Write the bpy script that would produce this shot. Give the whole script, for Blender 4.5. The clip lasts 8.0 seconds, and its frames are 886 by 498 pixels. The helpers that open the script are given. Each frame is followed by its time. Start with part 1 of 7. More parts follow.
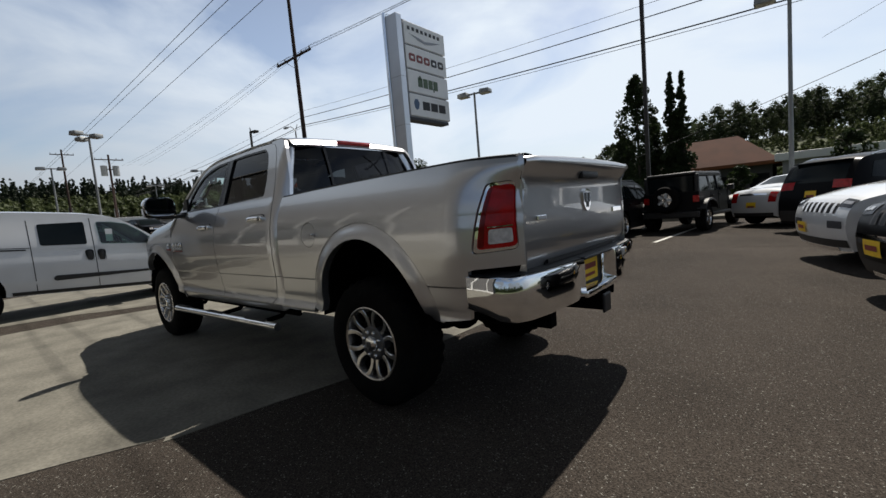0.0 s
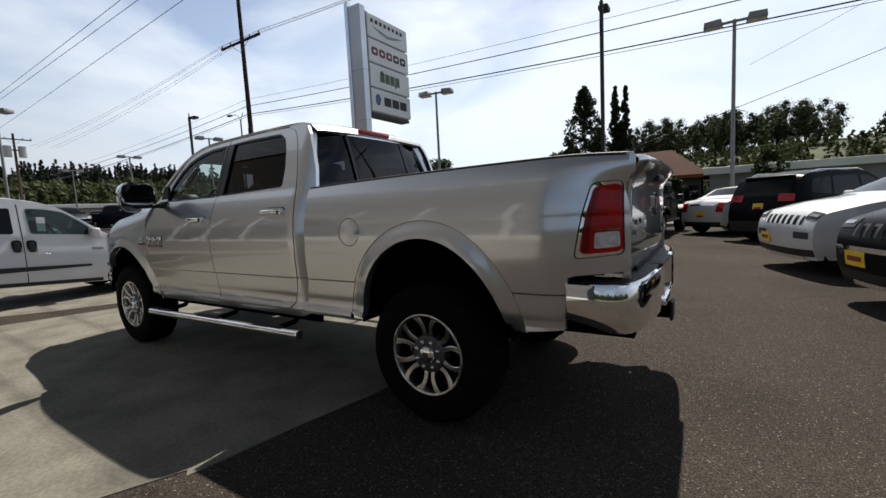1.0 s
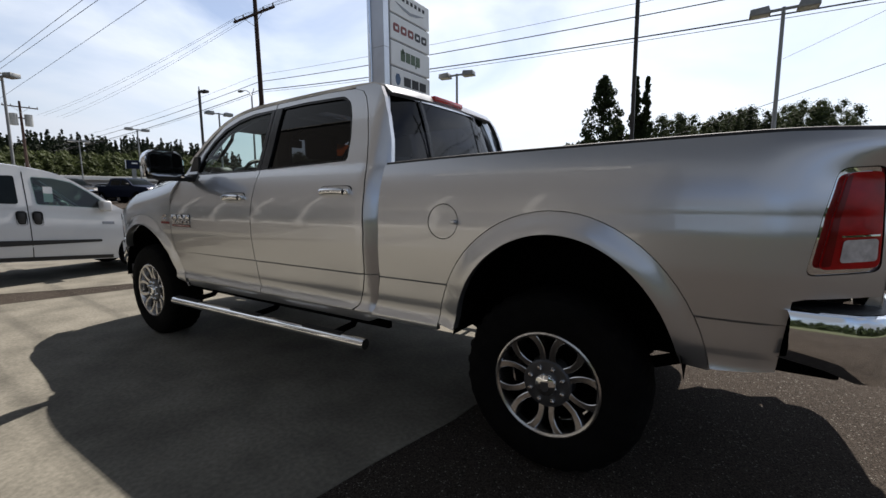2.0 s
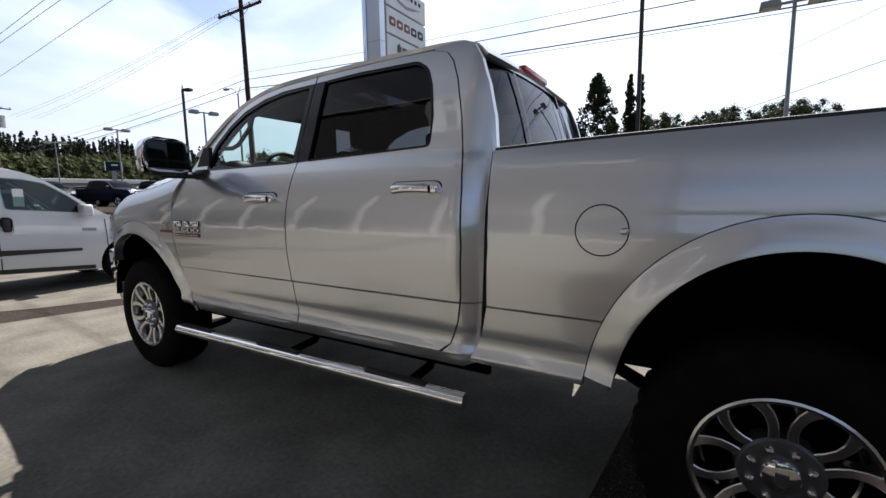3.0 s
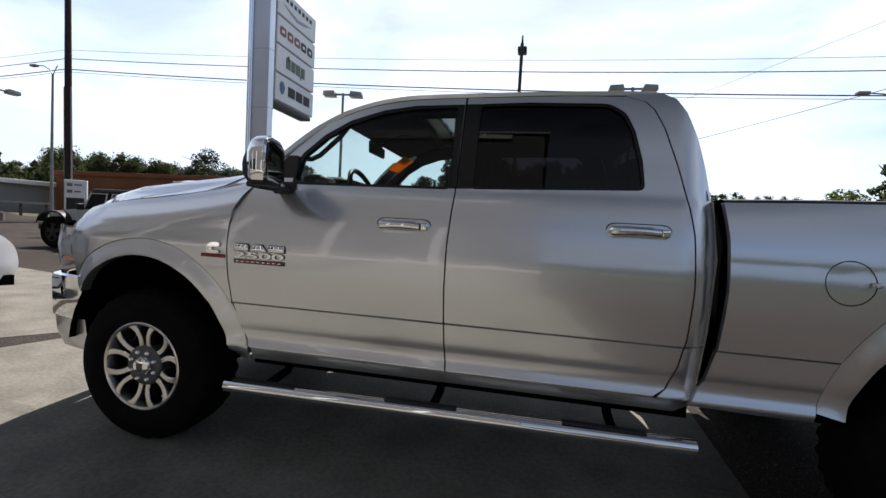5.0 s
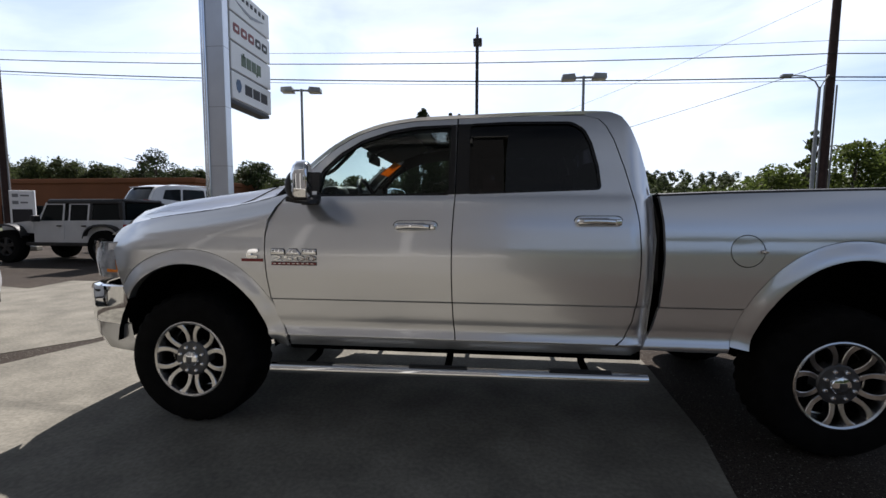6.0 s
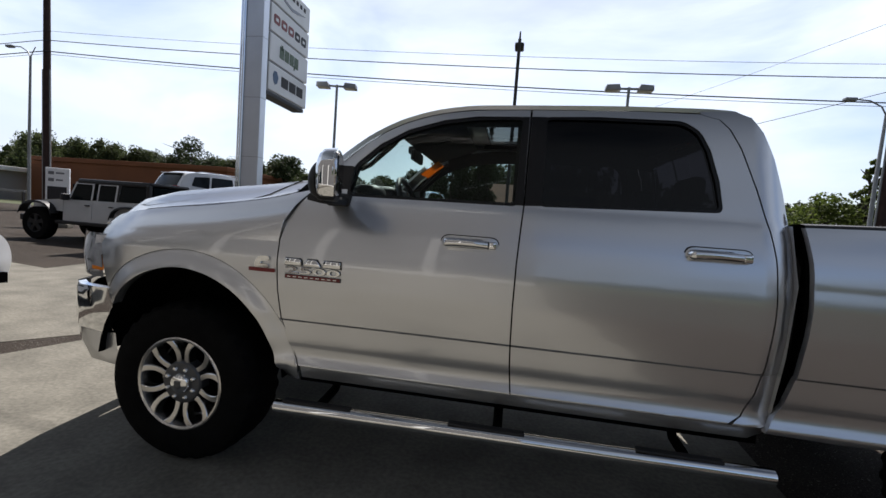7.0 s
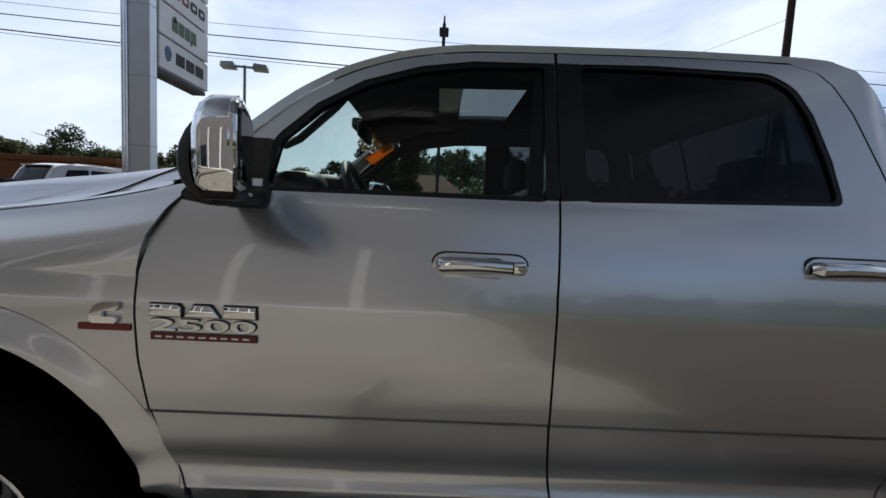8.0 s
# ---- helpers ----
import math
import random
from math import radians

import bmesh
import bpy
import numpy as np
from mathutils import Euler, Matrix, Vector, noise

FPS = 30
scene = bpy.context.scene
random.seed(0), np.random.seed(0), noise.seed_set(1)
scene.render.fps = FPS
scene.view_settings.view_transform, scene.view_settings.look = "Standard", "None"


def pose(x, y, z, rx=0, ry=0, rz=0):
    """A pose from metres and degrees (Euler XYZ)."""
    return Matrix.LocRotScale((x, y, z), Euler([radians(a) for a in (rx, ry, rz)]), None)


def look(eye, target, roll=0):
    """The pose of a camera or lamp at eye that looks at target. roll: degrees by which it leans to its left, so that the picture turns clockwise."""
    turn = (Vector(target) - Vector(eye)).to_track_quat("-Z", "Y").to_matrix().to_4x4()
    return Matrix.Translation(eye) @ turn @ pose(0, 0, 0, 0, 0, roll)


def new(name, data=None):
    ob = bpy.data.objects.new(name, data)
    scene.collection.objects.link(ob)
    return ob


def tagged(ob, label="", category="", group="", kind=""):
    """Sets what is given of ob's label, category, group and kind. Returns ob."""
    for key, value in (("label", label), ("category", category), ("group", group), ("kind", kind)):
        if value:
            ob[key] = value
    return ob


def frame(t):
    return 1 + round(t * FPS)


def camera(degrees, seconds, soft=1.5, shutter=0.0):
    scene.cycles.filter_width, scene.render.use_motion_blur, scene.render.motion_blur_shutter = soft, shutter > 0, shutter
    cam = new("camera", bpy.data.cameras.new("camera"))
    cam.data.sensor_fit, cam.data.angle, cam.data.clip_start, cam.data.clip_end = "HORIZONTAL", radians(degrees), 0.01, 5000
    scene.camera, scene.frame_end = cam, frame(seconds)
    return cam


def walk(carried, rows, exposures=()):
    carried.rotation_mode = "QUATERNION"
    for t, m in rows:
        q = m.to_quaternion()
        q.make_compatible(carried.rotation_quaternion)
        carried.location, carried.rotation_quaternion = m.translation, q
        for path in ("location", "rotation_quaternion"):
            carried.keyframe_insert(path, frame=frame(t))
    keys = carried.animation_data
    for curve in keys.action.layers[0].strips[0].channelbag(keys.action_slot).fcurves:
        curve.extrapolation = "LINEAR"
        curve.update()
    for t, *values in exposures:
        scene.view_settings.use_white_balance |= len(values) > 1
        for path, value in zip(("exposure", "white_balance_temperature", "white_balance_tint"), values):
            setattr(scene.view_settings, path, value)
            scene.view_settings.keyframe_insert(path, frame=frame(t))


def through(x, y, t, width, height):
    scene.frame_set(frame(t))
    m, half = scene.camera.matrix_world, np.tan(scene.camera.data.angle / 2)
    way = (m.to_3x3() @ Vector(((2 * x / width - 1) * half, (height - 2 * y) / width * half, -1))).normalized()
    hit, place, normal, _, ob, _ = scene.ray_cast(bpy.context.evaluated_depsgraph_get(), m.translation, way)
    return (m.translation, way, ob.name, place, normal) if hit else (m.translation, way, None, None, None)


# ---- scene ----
cam = camera(92.3, 8.0)
PATH = [
    (0, (5.928, -2.666, 1.234), (4.644, -1.144, 1.059), -4.9),
    (0.5, (5.586, -2.822, 1.258), (4.395, -1.224, 1.095), -5.3),
    (1, (5.2, -2.91, 1.273), (4.128, -1.232, 1.08), -2.9),
    (1.5, (4.82, -2.816, 1.29), (3.707, -1.166, 1.093), -2.0),
    (1.7, (4.659, -2.771, 1.275), (3.548, -1.123, 1.045), -1.3),
    (2.8, (3.71, -2.546, 1.297), (2.676, -0.856, 1.029), 0.2),
    (3, (3.545, -2.461, 1.276), (2.516, -0.764, 1.024), -1.0),
    (3.5, (3.093, -2.423, 1.288), (2.224, -0.632, 1.098), -1.2),
    (4, (2.673, -2.481, 1.283), (1.857, -0.657, 1.19), 0.9),
    (4.2, (2.524, -2.55, 1.281), (1.84, -0.675, 1.148), 1.8),
    (5.3, (1.938, -3.085, 1.292), (1.64, -1.11, 1.187), 1.8),
    (5.5, (1.911, -3.25, 1.311), (1.679, -1.273, 1.118), 0.4),
    (6, (1.891, -3.4, 1.336), (1.673, -1.418, 1.18), 0.1),
    (6.5, (1.812, -3.199, 1.361), (1.505, -1.23, 1.187), 0.3),
    (7, (1.647, -2.862, 1.371), (1.33, -0.892, 1.234), 4.2),
    (7.5, (1.449, -2.512, 1.4), (1.36, -0.52, 1.241), 1.7),
    (8, (1.337, -2.104, 1.403), (1.369, -0.11, 1.248), 2.7),
]
walk(cam, [(t, look(eye, target, roll)) for t, eye, target, roll in PATH],
     exposures=[(0.0, 0.24, 6600, 10), (0.5, 0.42, 6700, 11), (1.0, 0.46, 6700, 11), (1.5, 0.47, 6700, 12), (3.0, 0.85, 6350, 15), (6.0, 0.70, 6300, 15), (7.0, 0.60, 6350, 14), (8.0, 0.42, 6350, 13)])

# ---- world and sun ----
SUN = Vector((-0.085, 0.69, 1.0)).normalized()
world = bpy.data.worlds.new("sky")
scene.world = world
world.use_nodes = True
wn, wl = world.node_tree.nodes, world.node_tree.links
wn.clear()
sky = wn.new("ShaderNodeTexSky")
sky.sky_type = "NISHITA"
sky.sun_disc = False
sky.sun_elevation = math.asin(SUN.z)
sky.sun_rotation = math.atan2(SUN.x, SUN.y)
sky.air_density, sky.dust_density, sky.ozone_density = 1.0, 1.5, 1.5
wtc = wn.new("ShaderNodeTexCoord")
wmap = wn.new("ShaderNodeMapping")
wmap.inputs["Scale"].default_value = (1.0, 1.0, 2.6)
wl.new(wtc.outputs["Generated"], wmap.inputs["Vector"])
cloud = wn.new("ShaderNodeTexNoise")
cloud.inputs["Scale"].default_value = 1.9
cloud.inputs["Detail"].default_value = 7.0
cloud.inputs["Roughness"].default_value = 0.52
cloud.inputs["Distortion"].default_value = 0.5
wl.new(wmap.outputs["Vector"], cloud.inputs["Vector"])
ramp = wn.new("ShaderNodeValToRGB")
ramp.color_ramp.elements[0].position, ramp.color_ramp.elements[1].position = 0.37, 0.60
ramp.color_ramp.elements[0].color = (0.12, 0.12, 0.12, 1)
wl.new(cloud.outputs["Fac"], ramp.inputs["Fac"])
toward = wn.new("ShaderNodeVectorMath")
toward.operation = "DOT_PRODUCT"
toward.inputs[1].default_value = SUN
wl.new(wtc.outputs["Generated"], toward.inputs[0])
aureole = wn.new("ShaderNodeMapRange")
aureole.interpolation_type = "SMOOTHSTEP"
aureole.inputs["From Min"].default_value, aureole.inputs["From Max"].default_value = -0.20, 0.70
aureole.inputs["To Min"].default_value, aureole.inputs["To Max"].default_value = 0.40, 1.56
wl.new(toward.outputs["Value"], aureole.inputs["Value"])
parts = wn.new("ShaderNodeSeparateXYZ")
wl.new(wtc.outputs["Generated"], parts.inputs[0])
zenith = wn.new("ShaderNodeMapRange")
zenith.interpolation_type = "SMOOTHSTEP"
zenith.inputs["From Min"].default_value, zenith.inputs["From Max"].default_value = 0.36, 0.92
zenith.inputs["To Min"].default_value, zenith.inputs["To Max"].default_value = 1.0, 0.10
wl.new(parts.outputs["Z"], zenith.inputs["Value"])
glow = wn.new("ShaderNodeMath")
glow.operation = "MULTIPLY"
wl.new(aureole.outputs["Result"], glow.inputs[0])
wl.new(zenith.outputs["Result"], glow.inputs[1])
cloud_light = wn.new("ShaderNodeVectorMath")
cloud_light.operation = "SCALE"
cloud_light.inputs[0].default_value = (8.6, 9.6, 10.75)
wl.new(glow.outputs["Value"], cloud_light.inputs["Scale"])
dim_sky = wn.new("ShaderNodeVectorMath")
dim_sky.operation = "SCALE"
dim_sky.inputs["Scale"].default_value = 1.0
over = wn.new("ShaderNodeMapRange")
over.interpolation_type = "SMOOTHSTEP"
over.inputs["From Min"].default_value, over.inputs["From Max"].default_value = 0.30, 0.95
over.inputs["To Min"].default_value, over.inputs["To Max"].default_value = 2.0, 0.20
wl.new(parts.outputs["Z"], over.inputs["Value"])
wl.new(over.outputs["Result"], dim_sky.inputs["Scale"])
wl.new(sky.outputs["Color"], dim_sky.inputs[0])
haze = wn.new("ShaderNodeMix")
haze.data_type = "RGBA"
wl.new(ramp.outputs["Color"], haze.inputs["Factor"])
wl.new(dim_sky.outputs["Vector"], haze.inputs["A"])
wl.new(cloud_light.outputs["Vector"], haze.inputs["B"])
wbg = wn.new("ShaderNodeBackground")
wbg.inputs["Strength"].default_value = 0.05
wl.new(haze.outputs["Result"], wbg.inputs["Color"])
wout = wn.new("ShaderNodeOutputWorld")
wl.new(wbg.outputs["Background"], wout.inputs["Surface"])

lamp = bpy.data.lights.new("sun", "SUN")
lamp.energy, lamp.angle, lamp.color = 5.0, radians(0.55), (1.0, 0.95, 0.87)
sun = new("sun", lamp)
sun.matrix_world = look(SUN * 60, (0, 0, 0))


# ---- materials ----
def material(name, base, rough=0.5, metal=0.0, coat=0.0, vary=0.0, scale=6.0, bump=0.0, bump_scale=60.0,
             spots=0.0, island=0.0, spec=0.5, coords="Object", tint=None, rough_vary=0.0, detail=4.0, specks=None):
    """A surface with two scales of variation: broad stains (scale) and fine grain (bump_scale)."""
    m = bpy.data.materials.new(name)
    m.use_nodes = True
    n, l = m.node_tree.nodes, m.node_tree.links
    bsdf = n["Principled BSDF"]
    bsdf.inputs["Base Color"].default_value = (*base, 1)
    bsdf.inputs["Roughness"].default_value = rough
    bsdf.inputs["Metallic"].default_value = metal
    bsdf.inputs["Coat Weight"].default_value = coat
    bsdf.inputs["Coat Roughness"].default_value = 0.03
    bsdf.inputs["Specular IOR Level"].default_value = spec
    if vary or bump or spots or island or rough_vary:
        tc = n.new("ShaderNodeTexCoord")
        big = n.new("ShaderNodeTexNoise")
        big.inputs["Scale"].default_value, big.inputs["Detail"].default_value = scale, detail
        fine = n.new("ShaderNodeTexNoise")
        fine.inputs["Scale"].default_value, fine.inputs["Detail"].default_value = bump_scale, 3.0
        for tex in (big, fine):
            l.new(tc.outputs[coords], tex.inputs["Vector"])
        col = n.new("ShaderNodeMix")
        col.data_type = "RGBA"
        dark = tint or tuple(c * (1 - vary) for c in base)
        col.inputs["A"].default_value = (*dark, 1)
        col.inputs["B"].default_value = (*(min(1, c * (1 + 0.6 * vary)) for c in base), 1)
        spread = n.new("ShaderNodeMapRange")
        spread.inputs["From Min"].default_value, spread.inputs["From Max"].default_value = 0.3, 0.7
        l.new(big.outputs["Fac"], spread.inputs["Value"])
        l.new(spread.outputs["Result"], col.inputs["Factor"])
        out = col.outputs["Result"]
        if spots:
            grain = n.new("ShaderNodeMix")
            grain.data_type, grain.blend_type = "RGBA", "MULTIPLY"
            grain.inputs["Factor"].default_value = 1.0
            gr = n.new("ShaderNodeMapRange")
            gr.inputs["From Min"].default_value, gr.inputs["From Max"].default_value = 0.35, 0.68
            gr.inputs["To Min"].default_value, gr.inputs["To Max"].default_value = 1 - spots, 1 + spots
            l.new(fine.outputs["Fac"], gr.inputs["Value"])
            l.new(out, grain.inputs["A"])
            l.new(gr.outputs["Result"], grain.inputs["B"])
            out = grain.outputs["Result"]
        if specks:
            peb = n.new("ShaderNodeTexNoise")
            peb.inputs["Scale"].default_value, peb.inputs["Detail"].default_value = specks[1], 1.0
            l.new(tc.outputs[coords], peb.inputs["Vector"])
            pr = n.new("ShaderNodeMapRange")
            pr.inputs["From Min"].default_value, pr.inputs["From Max"].default_value = specks[2], specks[2] + 0.05
            l.new(peb.outputs["Fac"], pr.inputs["Value"])
            pm = n.new("ShaderNodeMix")
            pm.data_type = "RGBA"
            pm.inputs["B"].default_value = (*specks[0], 1)
            l.new(pr.outputs["Result"], pm.inputs["Factor"])
            l.new(out, pm.inputs["A"])
            out = pm.outputs["Result"]
        if island:
            geo = n.new("ShaderNodeNewGeometry")
            hue = n.new("ShaderNodeHueSaturation")
            ir = n.new("ShaderNodeMapRange")
            ir.inputs["To Min"].default_value, ir.inputs["To Max"].default_value = 1 - island, 1 + island
            l.new(geo.outputs["Random Per Island"], ir.inputs["Value"])
            l.new(ir.outputs["Result"], hue.inputs["Value"])
            l.new(out, hue.inputs["Color"])
            out = hue.outputs["Color"]
        l.new(out, bsdf.inputs["Base Color"])
        if rough_vary:
            rr = n.new("ShaderNodeMapRange")
            rr.inputs["To Min"].default_value, rr.inputs["To Max"].default_value = rough - rough_vary, rough + rough_vary
            l.new(big.outputs["Fac"], rr.inputs["Value"])
            l.new(rr.outputs["Result"], bsdf.inputs["Roughness"])
        if bump:
            bn = n.new("ShaderNodeBump")
            bn.inputs["Strength"].default_value, bn.inputs["Distance"].default_value = bump, 0.01
            l.new(fine.outputs["Fac"], bn.inputs["Height"])
            l.new(bn.outputs["Normal"], bsdf.inputs["Normal"])
    return m


def paint(name, colour, metal=0.0, rough=0.35, edge=1.0):
    """Clear-coated car paint with fine flakes and a thin film of dust."""
    m = material(name, colour, rough, metal, coat=1.0, vary=0.0 if metal > 0.5 else 0.05, scale=2.5, rough_vary=0.0 if metal > 0.5 else 0.04)
    m.node_tree.nodes["Principled BSDF"].inputs["Coat Roughness"].default_value = 0.04
    m.node_tree.nodes["Principled BSDF"].inputs["Coat IOR"].default_value = 1.5 if metal < 0.5 else 1.75
    m.node_tree.nodes["Principled BSDF"].inputs["Specular Tint"].default_value = (edge, edge, edge, 1)
    if max(colour) < 0.06:
        m.node_tree.nodes["Principled BSDF"].inputs["Coat Weight"].default_value = 0.0
        m.node_tree.nodes["Principled BSDF"].inputs["Specular IOR Level"].default_value = 0.05
    return m


def foliage(name, base, vary=0.4, scale=0.3, island=0.4, through=0.4):
    """Leaves that let part of the light through."""
    m = material(name, base, 0.65, vary=vary, scale=scale, island=island, spec=0.25)
    n, l = m.node_tree.nodes, m.node_tree.links
    bsdf, out = n["Principled BSDF"], n["Material Output"]
    tr = n.new("ShaderNodeBsdfTranslucent")
    mix = n.new("ShaderNodeMixShader")
    mix.inputs["Fac"].default_value = through
    source = bsdf.inputs["Base Color"].links[0].from_socket
    l.new(source, tr.inputs["Color"])
    l.new(bsdf.outputs["BSDF"], mix.inputs[1])
    l.new(tr.outputs["BSDF"], mix.inputs[2])
    l.new(mix.outputs["Shader"], out.inputs["Surface"])
    return m


def glass(name, tint, straight=0.04):
    """A thin tinted pane: it lets tinted light through and mirrors more at a glancing angle."""
    m = bpy.data.materials.new(name)
    m.use_nodes = True
    n, l = m.node_tree.nodes, m.node_tree.links
    n.clear()
    out = n.new("ShaderNodeOutputMaterial")
    mix = n.new("ShaderNodeMixShader")
    lw = n.new("ShaderNodeLayerWeight")
    lw.inputs["Blend"].default_value = 0.5
    steep = n.new("ShaderNodeMath")
    steep.operation = "POWER"
    steep.inputs[1].default_value = 5.0
    l.new(lw.outputs["Facing"], steep.inputs[0])
    gloss = n.new("ShaderNodeMapRange")
    gloss.inputs["To Min"].default_value, gloss.inputs["To Max"].default_value = straight, 0.9
    l.new(steep.outputs["Value"], gloss.inputs["Value"])
    tr = n.new("ShaderNodeBsdfTransparent")
    tr.inputs["Color"].default_value = (*tint, 1)
    gl = n.new("ShaderNodeBsdfGlossy")
    gl.inputs["Roughness"].default_value = 0.01
    l.new(gloss.outputs["Result"], mix.inputs["Fac"])
    l.new(tr.outputs["BSDF"], mix.inputs[1])
    l.new(gl.outputs["BSDF"], mix.inputs[2])
    l.new(mix.outputs["Shader"], out.inputs["Surface"])
    return m


